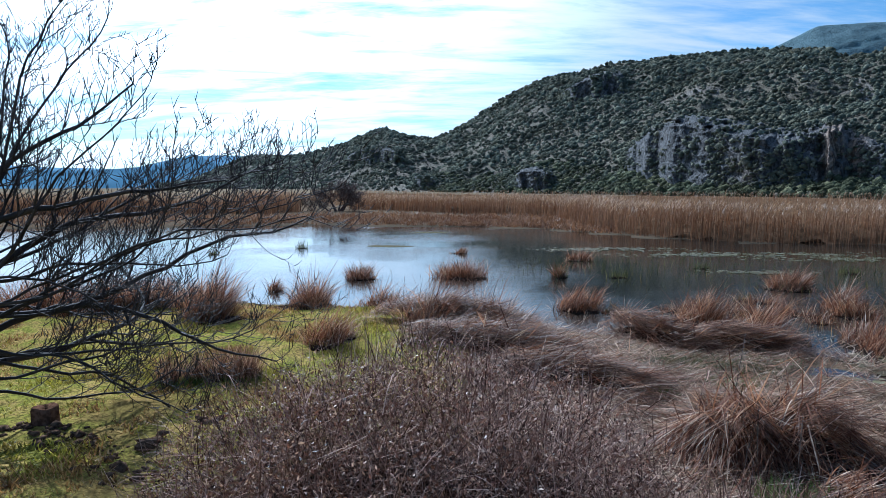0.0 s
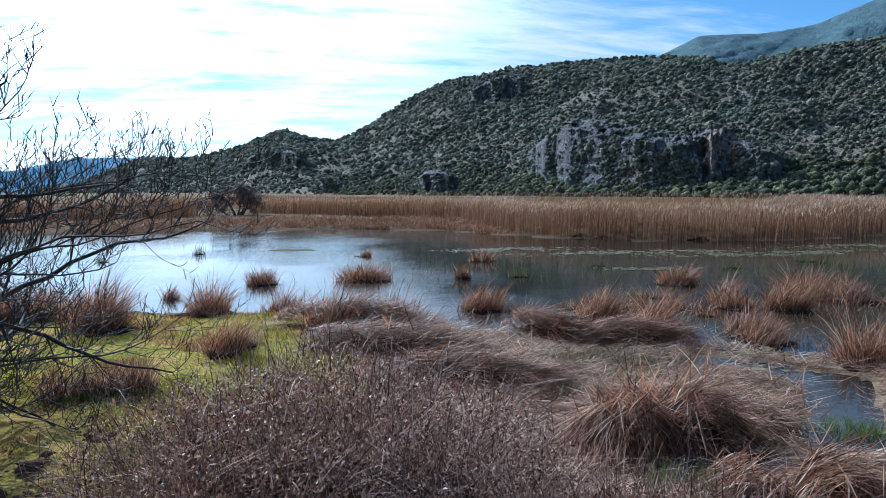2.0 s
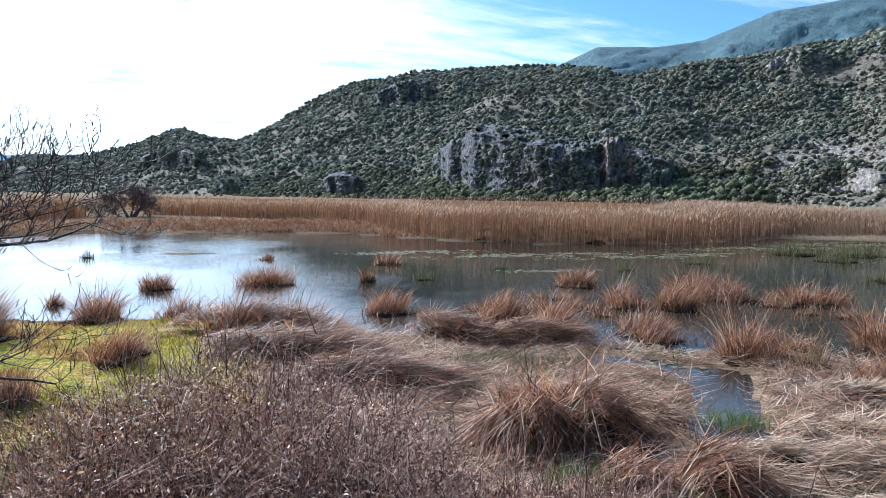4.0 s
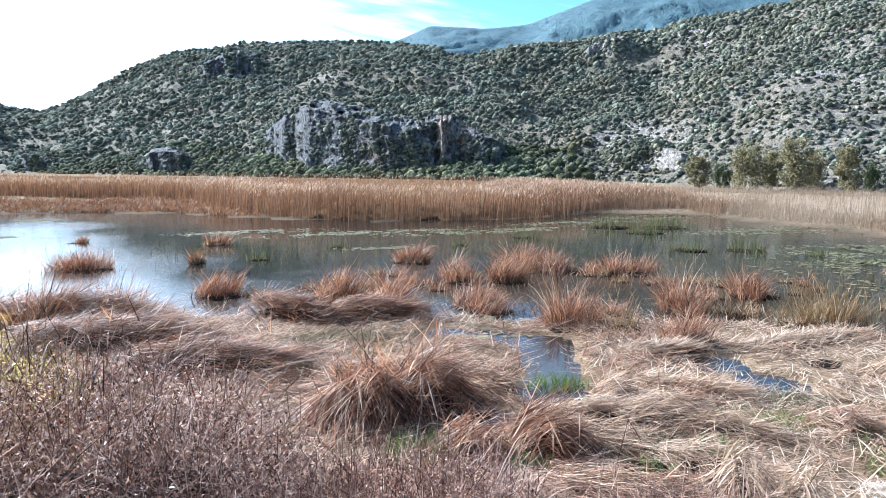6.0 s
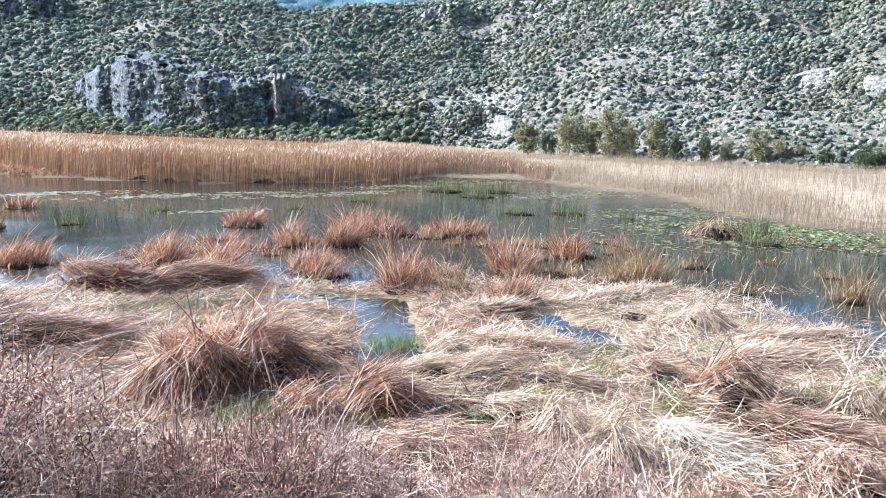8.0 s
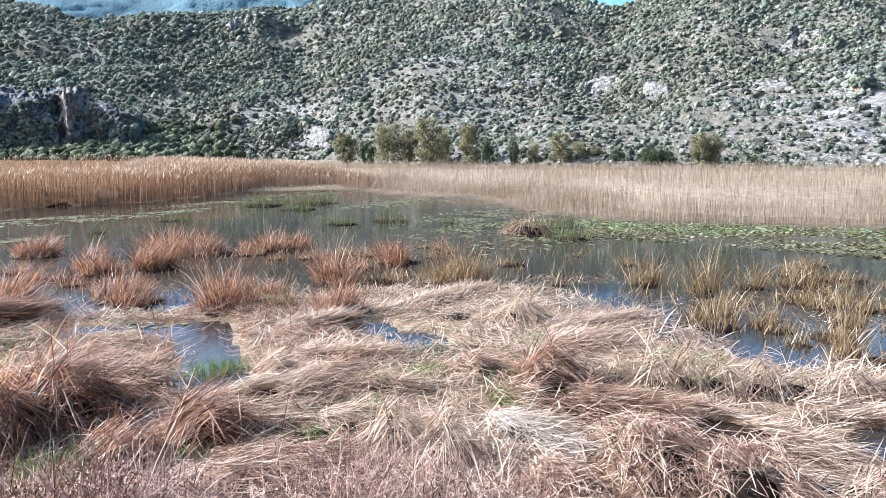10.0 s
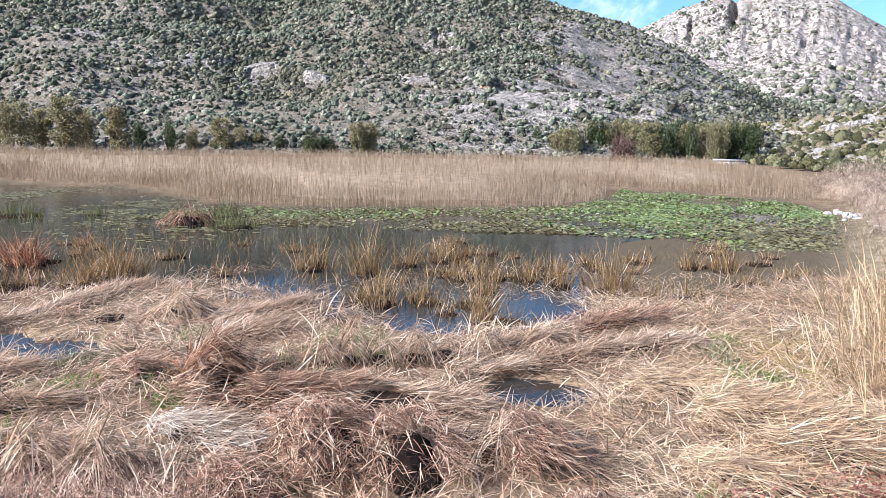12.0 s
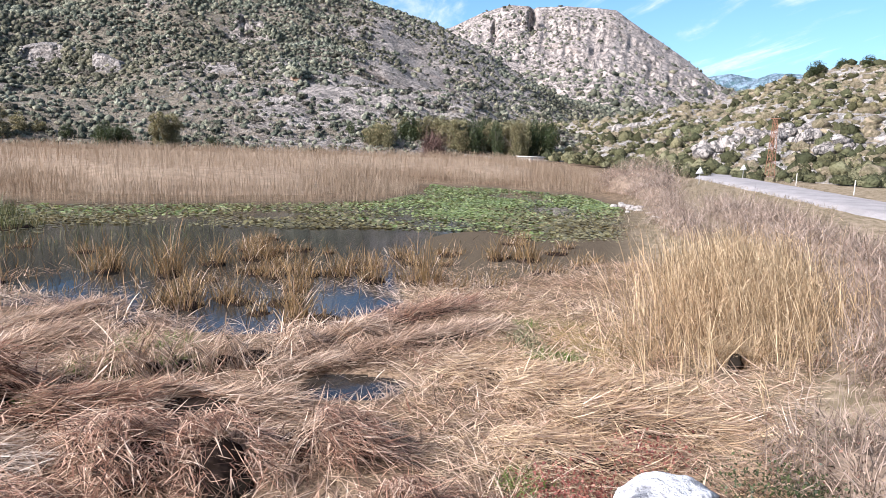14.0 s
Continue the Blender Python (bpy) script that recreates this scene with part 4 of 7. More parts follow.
def lift(q, dz=0.0):
    return np.column_stack([q, ground_height(q[:, 0], q[:, 1], False) + dz])


def faces_viewer(q, poly):
    return -outside(q[:, 0], q[:, 1], poly)


# ======== reed beds ========
def reed_bed(name, label, poly, height, mat, plume, count, deep_count, reach, plume_share, front=0.75, ramp=2.5, slim=0.022):
    """Standing reeds: a dense front, then tops alone further in, over a matted dark floor of stems."""
    q = sample_in(poly, count)
    inside = faces_viewer(q, poly)
    r = np.hypot(q[:, 0], q[:, 1])
    q = q[(inside < 9) & (r < reach) & (rng.uniform(0, 1, len(q)) < np.clip(inside / 1.5, 0.25, 1))]
    deep = sample_in(poly, deep_count)
    deep = deep[rng.uniform(0, 1, len(deep)) < np.clip((75 / np.hypot(deep[:, 0], deep[:, 1])) ** 1.1, 0, 1)]
    at = np.concatenate([q, deep])
    r = np.hypot(at[:, 0], at[:, 1])
    n = len(at)
    h = height * (1 + 0.16 * fbm(at[:, 0], at[:, 1], 0.12, 3, 4.4) + rng.normal(0, 0.06, n)) * np.clip(front + (1 - front) * faces_viewer(at, poly) / ramp, 0.3, 1)
    base = np.column_stack([at, np.full(n, -0.1)])
    wind = 0.35 + rng.normal(0, 0.9, n)
    width = slim + (0.00038 if slim > 0.02 else 0.00026) * r
    lean = np.abs(rng.normal(0.03, 0.05, n))
    stems = blades(base, wind, lean, 0.12, h, width * rng.uniform(0.6, 1.3, n), 2)
    tips = np.asarray(stems[0]).reshape(n, 5, 3)[:, 4]
    leafy = rng.uniform(0, 1, n) < np.where(np.arange(n) < len(q), 0.7, 0.3)
    up = rng.uniform(0.25, 0.85, n)[:, None]
    leaf_at = base * (1 - up) + tips * up
    leaves = blades(leaf_at[leafy], wind[leafy] + rng.normal(0, 0.8, leafy.sum()), 0.5, 0.9, rng.uniform(0.35, 0.75, leafy.sum()), width[leafy] * 0.8, 2)
    bed = thing(name, mesh_of(name, *joined([stems, leaves]), mat), label, "reeds", kind="stuff")
    flag = rng.uniform(0, 1, n) < plume_share
    plumes = blades(tips[flag] - [0, 0, 0.22], wind[flag], 0.15, 1.1, rng.uniform(0.35, 0.6, flag.sum()), width[flag] * 1.25, 2)
    tagged(part("plumes", mesh_of("plumes", *plumes, plume), bed, "feathery pale seed plumes of the reeds"), kind="stuff")
    # matted stems below the tops
    p = np.array(poly, float)
    c = p.mean(0)
    xs, ys = np.meshgrid(np.arange(p[:, 0].min(), p[:, 0].max(), 2.0), np.arange(p[:, 1].min(), p[:, 1].max(), 2.0), indexing="ij")
    inn = -outside(xs, ys, poly)
    z = height * (0.55 + 0.08 * fbm(xs, ys, 0.2, 3, 7.7)) * smooth(inn, 0.8, 3.0 + ramp) - 0.3
    k = xs.shape[1]
    i, j = np.meshgrid(np.arange(xs.shape[0] - 1), np.arange(k - 1), indexing="ij")
    quads = np.stack([i * k + j, (i + 1) * k + j, (i + 1) * k + j + 1, i * k + j + 1], -1).reshape(-1, 4)
    quads = quads[(inn.ravel()[quads] > 0.2).all(1)]
    tagged(part("matted_stems", mesh_of("matted_stems", np.stack([xs, ys, z], -1), quads, None, M_PALEFLOOR if mat is M_PALE else M_FLOOR, True), bed), kind="stuff")
    return bed


reed_bed("reed_bed", "tall dense russet reed bed with pale plumes", RUSSET_BED, 3.25, M_REED, M_PLUME, 620000, 26000, 140, 0.6)
reed_bed("reed_bed", "pale straw-coloured reed bed beside the lily pads", PALE_BED, 2.75, M_PALE, M_PALE, 150000, 52000, 150, 0.10, 0.3, 12.0, 0.009)
reed_bed("reed_bed", "thinning tan reeds where the russet and pale beds meet", [(44, 59), (58, 65), (67, 62), (63, 53), (70, 55), (80, 75), (98, 120), (70, 120)], 3.0, M_TANREED, M_PLUME, 60000, 7000, 140, 0.3, 0.5, 5.0, 0.014)
reed_bed("reed_bed", "brown reed bed on the far shore with pale plumes", LEFT_BED, 4.0, M_REED, M_PLUME, 40000, 4000, 150, 0.5)


# ======== tussocks ========
def tussock(x, y, radius, height, mat, count, label, lean=0.45, droop=1.0, comb=None, width=0.024, fan=0.6, crest=0.0, density=0.75, loose=0.15, dry=0.0):
    """A clump of sedge or cattail on its root mound. comb: the way that it lies; fan: how far leaves splay from the middle;
    crest: how high fallen leaves start, which then lie down along the heap, some loose."""
    count = int(count * density)
    a = rng.uniform(0, 2 * np.pi, count)
    f = np.sqrt(rng.uniform(0, 1, count))
    d = radius * 0.75 * f
    uneven = np.clip(1 + 0.6 * fbm(np.cos(a) * 2 + x, np.sin(a) * 2 + y, 1.0, 3, 1.0), 0.3, 1.8)
    rise = crest * height * (1 - f * f) * (0.75 + 0.25 * uneven)
    stretch, skew = rng.uniform(0.75, 1.45), rng.uniform(0, 3.14)
    u, q = np.cos(a - skew) * d * uneven * stretch, np.sin(a - skew) * d * uneven / stretch
    base = np.column_stack([u * math.cos(skew) - q * math.sin(skew), u * math.sin(skew) + q * math.cos(skew), rng.uniform(-0.08, 0.06, count) * height + rise])
    head = np.where(rng.uniform(0, 1, count) < fan, a + rng.normal(0, 0.5, count), rng.uniform(0, 6.3, count))
    if comb is not None:
        head = np.where(rng.uniform(0, 1, count) < 0.7, comb + rng.normal(0, 0.55, count), head)
    length = height * rng.uniform(0.35, 1.3, count) * (1.1 - 0.35 * f) * np.clip(1 + 0.55 * fbm(base[:, 0] + x, base[:, 1] + y, 1.6, 3, 6.0), 0.35, 1.8)
    bend = droop * rng.uniform(0.2, 1.6, count)
    le = np.abs(rng.normal(lean, lean * 0.5, count)) * (0.5 + 0.7 * f)
    if crest:
        fall = -2 * crest * height * f / (radius * 0.75) * np.cos(head - a)
        lying = np.pi / 2 - np.arctan(fall) - np.abs(rng.normal(0.16, 0.14, count))
        free = rng.uniform(0, 1, count) < loose
        le, bend = np.where(free, le, lying), np.where(free, bend, rng.uniform(0.0, 0.5, count))
        length = length * np.where(free, 1.0, 1.15)
    z = float(ground_height(np.array([x]), np.array([y]), False)[0])
    # mound in near-black, so that gaps between the leaves look shaded
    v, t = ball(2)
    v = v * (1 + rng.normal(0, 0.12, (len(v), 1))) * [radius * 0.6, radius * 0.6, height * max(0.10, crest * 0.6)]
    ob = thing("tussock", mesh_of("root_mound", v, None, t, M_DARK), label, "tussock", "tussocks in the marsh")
    ob.location = (x, y, max(z, -0.12))
    pale = rng.uniform(0, 1, count) < dry
    wide = width * rng.uniform(0.5, 1.4, count)
    for name, which, m in (("leaves", ~pale, mat), ("dry_leaves", pale, M_LITTER)):
        if which.any():
            tagged(part(name, mesh_of(name, *blades(base[which], head[which], le[which], bend[which], length[which], wide[which], 3), m), ob), kind="stuff")
    return ob


BROWN, GOLD = "brown dead cattail tussock standing in shallow water", "golden green sedge tussock standing in shallow water"
BROWN_TUSSOCKS = [
    (0.9, 38.8, 1.62, 1.14), (-4.6, 38.2, 0.92, 0.99), (-8.2, 33.8, 0.46, 0.81), (-5.5, 29.0, 1.24, 1.52), (-3.5, 20.8, 0.85, 1.38), (-3.2, 21.7, 0.49, 0.74),
    (-8.5, 25.1, 1.29, 2.12), (-2.6, 29.3, 0.77, 1.09), (-11.6, 27.9, 1.09, 1.63), (-12.7, 26.8, 1.07, 1.7), (1.4, 52.6, 0.53, 0.55), (5.5, 28.5, 1.18, 1.16),
    (9.2, 47.3, 0.87, 0.97), (6.4, 38.4, 0.47, 0.94), (17.1, 34.4, 1.52, 1.04), (-0.5, 23.8, 0.96, 1.8), (1.5, 24.5, 1.37, 1.53), (9.8, 26.3, 1.34, 1.36),
    (10.5, 22.9, 1.31, 1.5), (15.7, 26.9, 0.94, 1.04), (21.0, 29.3, 1.85, 1.39), (13.3, 20.9, 1.09, 1.03), (16.1, 28.1, 0.91, 1.22), (17.6, 26.2, 1.13, 1.52),
    (21.5, 27.6, 1.39, 1.12), (24.2, 26.0, 1.69, 1.04), (13.7, 22.2, 1.35, 0.88), (14.5, 17.7, 1.23, 1.53), (19.5, 17.6, 0.95, 1.55), (15.6, 13.9, 0.68, 1.17),
    (24.1, 18.5, 1.03, 1.36), (16.7, 34.1, 1.06, 1.11)]
GOLD_TUSSOCKS = [
    (20.6, 13.9, 0.8, 1.33), (23.1, 14.1, 1.03, 1.36), (20.3, 16.0, 1.13, 0.9), (15.3, 16.0, 0.89, 0.98), (25.2, 7.6, 0.74, 1.31), (24.7, 5.5, 0.76, 1.81),
    (26.7, 4.4, 0.76, 1.24), (28.0, 2.9, 1.28, 0.96), (20.3, 4.0, 0.87, 1.19), (20.7, 2.6, 0.63, 0.75), (22.3, 1.1, 0.76, 1.1), (18.5, 0.9, 0.6, 0.97),
    (24.9, -0.1, 0.75, 0.89), (23.9, -1.3, 0.81, 1.0), (22.0, 13.6, 1.23, 1.76), (23.1, -2.9, 0.84, 1.76), (27.2, -1.1, 0.97, 0.77), (24.8, 0.9, 0.79, 1.0),
    (27.9, 2.9, 0.78, 1.0), (18.8, 0.9, 0.46, 1.27), (27.6, -6.4, 0.56, 1.12), (27.2, -7.6, 0.84, 1.22), (22.4, -4.1, 0.46, 0.92), (22.5, -5.2, 0.65, 0.83),
    (21.9, 4.4, 0.72, 1.05), (21.2, 3.0, 0.77, 0.94), (29.3, 2.7, 0.94, 0.82), (29.0, 9.7, 0.73, 0.68), (26.1, 7.8, 0.55, 1.24), (23.3, 10.3, 0.41, 0.83)]
RUSH_CLUMPS = [
    (34.5, 30.8, 1.83, 0.79), (37.6, 29.0, 2.06, 0.86), (39.0, 25.4, 0.93, 0.62), (39.6, 17.4, 1.54, 1.03), (40.9, 41.2, 2.52, 0.77), (6.4, 38.5, 0.78, 0.9),
    (9.6, 38.3, 0.79, 0.59), (15.7, 42.4, 0.9, 0.53), (23.2, 39.8, 0.92, 0.55), (46.0, 44.0, 3.0, 1.4), (42.0, 46.5, 3.0, 1.3), (35.5, 15.2, 1.8, 0.9), (30.0, 42.0, 1.6, 0.6), (-11.5, 57.0, 0.7, 0.7), (-17.0, 52.0, 0.6, 0.6)]
for x, y, rad, h in BROWN_TUSSOCKS:
    far = math.hypot(x, y)
    tussock(x, y, rad, h, M_CATTAIL, int(820 * rad * (0.6 + 0.4 * h)), BROWN, 0.28, 1.1, fan=0.4, width=0.008 + 0.0004 * far, dry=0.16, comb=rng.uniform(-1.2, 0.9) if rng.uniform(0, 1) < 0.6 else None)
    # a loose fringe of broken leaves round its foot
    tussock(x + rng.normal(0, 0.3), y - rad * 0.5, rad * 1.15, h * 0.45, M_UMBER, int(150 * rad), "low fringe of broken brown leaves in shallow water", 0.9, 0.8, fan=0.5, width=0.012 + 0.0005 * far)
for x, y, rad, h in GOLD_TUSSOCKS:
    tussock(x, y, rad, h * 0.95, M_SEDGE, int(230 * rad * h), GOLD, 0.20, 0.8, fan=0.25, width=0.018, dry=0.10)
RUSHES = "green rush clump rising from open water"
for x, y, rad, h in RUSH_CLUMPS:
    tussock(x, y, rad, h, M_RUSH, int(150 * rad), RUSHES, 0.14, 0.4, fan=0.1, width=0.03)


def shallow_sprigs(count):
    """Small sparse clumps scattered off the near shore, russet towards the open pond, golden towards the lily pads."""
    made = 0
    while made < count:
        az, r = rng.uniform(12, 112), rng.uniform(18.5, 35)
        x, y = math.sin(radians(az)) * r, math.cos(radians(az)) * r
        d = float(outside(np.array([x]), np.array([y]), POND)[0])
        if not -12 < d < 0.2 or noise.noise((x * 0.2, y * 0.2, 2.0)) < -0.05:
            continue
        made += 1
        if rng.uniform(0, 1) < 0.8 * smooth(az, 54, 62) * (1 - smooth(az, 76, 84)):
            continue
        size = rng.uniform(0.35, 1.0)
        if rng.uniform(0, 1) < 0.7 - 0.7 * smooth(az, 40, 66):
            tussock(x, y, size, rng.uniform(0.4, 0.9), M_CATTAIL, int(330 * size), BROWN, 0.4, 1.0, fan=0.4, width=0.016, dry=0.25)
        else:
            tussock(x, y, size, rng.uniform(0.4, 0.8), M_SEDGE, int(190 * size), GOLD, 0.24, 0.9, fan=0.2, width=0.018, dry=0.2)


shallow_sprigs(105)
tussock(36.3, 18.2, 1.3, 1.0, M_UMBER, 700, "dark heap of dead stems at the water's edge", 0.9, 0.9, width=0.03, crest=0.8, loose=0.1)



def shore_tufts(count, spread):
    """Low brown tufts along the far shore before the reeds."""
    line = np.array(FAR_SHORE[:7], float)
    s = rng.uniform(0, len(line) - 1.001, count)
    i = s.astype(int)
    q = line[i] * (1 - (s - i))[:, None] + line[i + 1] * (s - i)[:, None] + np.abs(rng.normal(0, 1, (count, 1))) * spread * np.array([[0.35, 1.0]])
    n = 9
    at = np.repeat(q, n, 0) + rng.normal(0, 0.42, (count * n, 2))
    tall = np.repeat(rng.uniform(0.35, 0.95, count), n)
    bl = blades(lift(at, -0.05), rng.uniform(0, 6.3, len(at)), np.abs(rng.normal(0.5, 0.35, len(at))), 0.8, tall * rng.uniform(0.6, 1.3, len(at)), 0.12, 2)
    thing("shore_tufts", mesh_of("shore_tufts", *bl, M_REED), "low brown tufts along the far muddy shore", "grass", kind="stuff")


shore_tufts(2600, 11.0)

LEAF_SHAPES = [mesh_of("leaf", *blades(np.zeros((1, 3)), 0.0, rng.uniform(0.5, 1.0), rng.uniform(0.6, 1.5), rng.uniform(0.85, 1.25), rng.uniform(0.026, 0.04), 5), m) for m in (M_LITTER, M_STRAW, M_LITTER, M_CATTAIL) for _ in range(3)]


def broad_leaves(ob, radius, height, crest, comb, count):
    """Single wide leaves that stand out from the heap, bent over its side."""
    for _ in range(count):
        a, f = rng.uniform(0, 6.3), math.sqrt(rng.uniform(0, 1))
        leaf = part("leaf", LEAF_SHAPES[rng.integers(0, len(LEAF_SHAPES))], ob)
        leaf.location = (math.cos(a) * f * radius * 0.7, math.sin(a) * f * radius * 0.7, crest * height * (1 - f * f) * 0.9 + 0.05)
        leaf.rotation_euler = (rng.normal(0, 0.12), rng.normal(0.95, 0.2), a + rng.normal(0, 0.5) if rng.uniform(0, 1) < 0.5 else comb + rng.normal(0, 0.5))
        k = height * rng.uniform(0.55, 1.05)
        leaf.scale = (k, k, k)


def off_puddles(x, y, head, length):
    """Which leaves neither start in a puddle nor reach far into one."""
    ok = np.ones(len(x), bool)
    for px, py, a, b in PUDDLES:
        for reach in (0.0, 0.5, 0.9):
            ok &= ((x + np.cos(head) * length * reach - px) / a) ** 2 + ((y + np.sin(head) * length * reach - py) / b) ** 2 > 0.75
    ok |= rng.uniform(0, 1, len(x)) < 0.04
    for px, py, a, b in HOLLOWS:
        for reach in (0.0, 0.45, 0.8):
            ok &= (((x + np.cos(head) * length * reach - px) / a) ** 2 + ((y + np.sin(head) * length * reach - py) / b) ** 2 > 0.8) | (rng.uniform(0, 1, len(x)) < 0.22)
    return ok


def swath(x0, y0, x1, y1, width, height, mat, label, density=300, dry=0.32, dry_mat=None):
    """Leaves combed down along a line into a low ridge over a near-black core that paints the shade inside, frayed at
    its lower end.
    """
    ax, ay = x1 - x0, y1 - y0
    long = math.hypot(ax, ay)
    ang = math.atan2(ay, ax)
    n = int(density * (long + 0.8) * (width + 0.5))
    s_, w_ = rng.uniform(-0.2, 0.95, n), rng.normal(0, 0.36, n).clip(-0.9, 0.9)
    ridge = height * np.clip(1 - (w_ / 0.75) ** 2, 0, 1) * np.clip(1.15 - 1.6 * np.abs(s_ - 0.35) ** 1.6, 0.1, 1)
    bumps = fbm(s_ * long * 1.6 + x0, w_ * width * 1.6 + y0, 1.0, 3, 2.5)
    off = w_ * width + 0.12 * bumps
    bx, by = s_ * long * math.cos(ang) - off * math.sin(ang), s_ * long * math.sin(ang) + off * math.cos(ang)
    z = float(np.maximum(ground_height(np.array([x0, x1]), np.array([y0, y1]), False), -0.03).mean())
    base = np.column_stack([bx, by, ridge * rng.uniform(0.55, 1.1, n) * (1 + 0.35 * bumps) + rng.uniform(0, 0.05, n)])
    head = ang + rng.normal(0, 0.24 if mat is M_CATTAIL else 0.42, n) + 0.7 * fbm(s_ * long + x0, off + y0, 0.9, 2, 4.0) + 0.5 * w_
    stray = rng.uniform(0, 1, n) < 0.20
    head = np.where(stray, head + rng.normal(0, 1.0, n), head)
    lean = np.pi / 2 - rng.normal(0.07, 0.14, n) - np.where(stray, rng.uniform(0.0, 0.35, n), 0.0)
    length = rng.uniform(0.45, 1.3, n) if mat is M_CATTAIL else rng.uniform(0.22, 0.72, n)
    far = math.hypot(x0, y0)
    wide = ((0.009 if mat is M_CATTAIL else 0.008) + 0.0006 * far) * rng.uniform(0.6, 1.7, n)
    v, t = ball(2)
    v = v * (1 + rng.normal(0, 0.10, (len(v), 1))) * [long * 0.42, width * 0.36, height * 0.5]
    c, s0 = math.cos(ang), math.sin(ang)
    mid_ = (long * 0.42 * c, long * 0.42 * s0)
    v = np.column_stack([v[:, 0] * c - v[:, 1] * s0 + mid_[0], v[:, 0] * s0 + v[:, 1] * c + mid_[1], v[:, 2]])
    ob = thing("leaf_swath", mesh_of("shade_core", v, None, t, M_DARK), label, "leaf litter", "swaths of fallen leaves")
    ob.location = (x0, y0, z)
    pale = rng.uniform(0, 1, n) < dry
    keep = off_puddles(bx + x0, by + y0, head, length)
    for name, which, m in (("leaves", ~pale & keep, mat), ("dry_leaves", pale & keep, dry_mat or M_LITTER)):
        if which.any():
            tagged(part(name, mesh_of(name, *blades(base[which], head[which], lean[which], rng.uniform(-0.25, 0.5, which.sum()), length[which], wide[which], 3), m), ob), kind="stuff")
    return ob


def fountain(x, y, radius, height, mat, label, count, comb, bias=0.6, dry=0.36):
    """A tall tussock whose leaves rise from its crown, arch over and hang to the ground all round, most of them to one side."""
    z = max(float(ground_height(np.array([x]), np.array([y]), False)[0]), -0.05)
    a = rng.uniform(0, 6.3, count)
    f = np.sqrt(rng.uniform(0, 1, count))
    uneven = 1 + 0.45 * fbm(np.cos(a) * f * 1.8 + x * 3, np.sin(a) * f * 1.8 + y * 3, 1.0, 3, 1.0)
    base = np.column_stack([np.cos(a) * f * radius * 0.8, np.sin(a) * f * radius * 0.8, height * (0.85 - 0.75 * f * f) * uneven * rng.uniform(0.55, 1.05, count)])
    # leaves lie in locks that share a way, most of them combed over to one side
    lock = 1.1 * fbm(np.cos(a) * f * 2.6 + x, np.sin(a) * f * 2.6 + y, 1.0, 2, 3.0)
    head = np.where(rng.uniform(0, 1, count) < bias, comb, a) + lock + rng.normal(0, 0.30, count)
    loose = rng.uniform(0, 1, count) < 0.05
    head = np.where(loose, rng.uniform(0, 6.3, count), head)
    down = 1.5 * height / radius * f * np.cos(head - a)
    lean = np.where(loose, np.abs(rng.normal(0.7, 0.3, count)), np.pi / 2 + np.arctan(down) * 0.8 - np.abs(rng.normal(0.14, 0.18, count)))
    droop = rng.uniform(-0.1, 0.9, count)
    length = (0.5 * radius + 0.45 * height) * rng.uniform(0.5, 1.35, count)
    a = head
    # near-black mound: shade under the arching leaves, painted
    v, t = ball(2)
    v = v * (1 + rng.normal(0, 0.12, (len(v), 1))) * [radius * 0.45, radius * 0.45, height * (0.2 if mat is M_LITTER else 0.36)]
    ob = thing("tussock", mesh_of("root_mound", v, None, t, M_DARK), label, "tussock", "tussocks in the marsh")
    ob.location = (x, y, z)
    pale = rng.uniform(0, 1, count) < dry
    wide = (0.009 + 0.0007 * math.hypot(x, y)) * rng.uniform(0.6, 1.5, count)
    keep = off_puddles(base[:, 0] + x, base[:, 1] + y, a, length)
    for name, which, m in (("leaves", ~pale & keep, mat), ("dry_leaves", pale & keep, M_LITTER)):
        tagged(part(name, mesh_of(name, *blades(base[which], a[which], lean[which], droop[which], length[which], wide[which], 5), m), ob), kind="stuff")
    return ob


def shade_patch(x, y, a, b):
    """A low near-black patch between the heaps; its colour stands for the shade there."""
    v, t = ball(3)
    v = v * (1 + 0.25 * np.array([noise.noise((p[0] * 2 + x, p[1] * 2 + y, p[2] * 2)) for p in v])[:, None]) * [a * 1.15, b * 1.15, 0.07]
    ob = thing("shade_patch", mesh_of("shade_patch", v, None, t, M_HOLE, True), "near-black patch painting the shade between leaf heaps", "hollow", "dark hollows in the marsh")
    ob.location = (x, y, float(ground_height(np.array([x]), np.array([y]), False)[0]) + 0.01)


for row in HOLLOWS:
    shade_patch(*row)

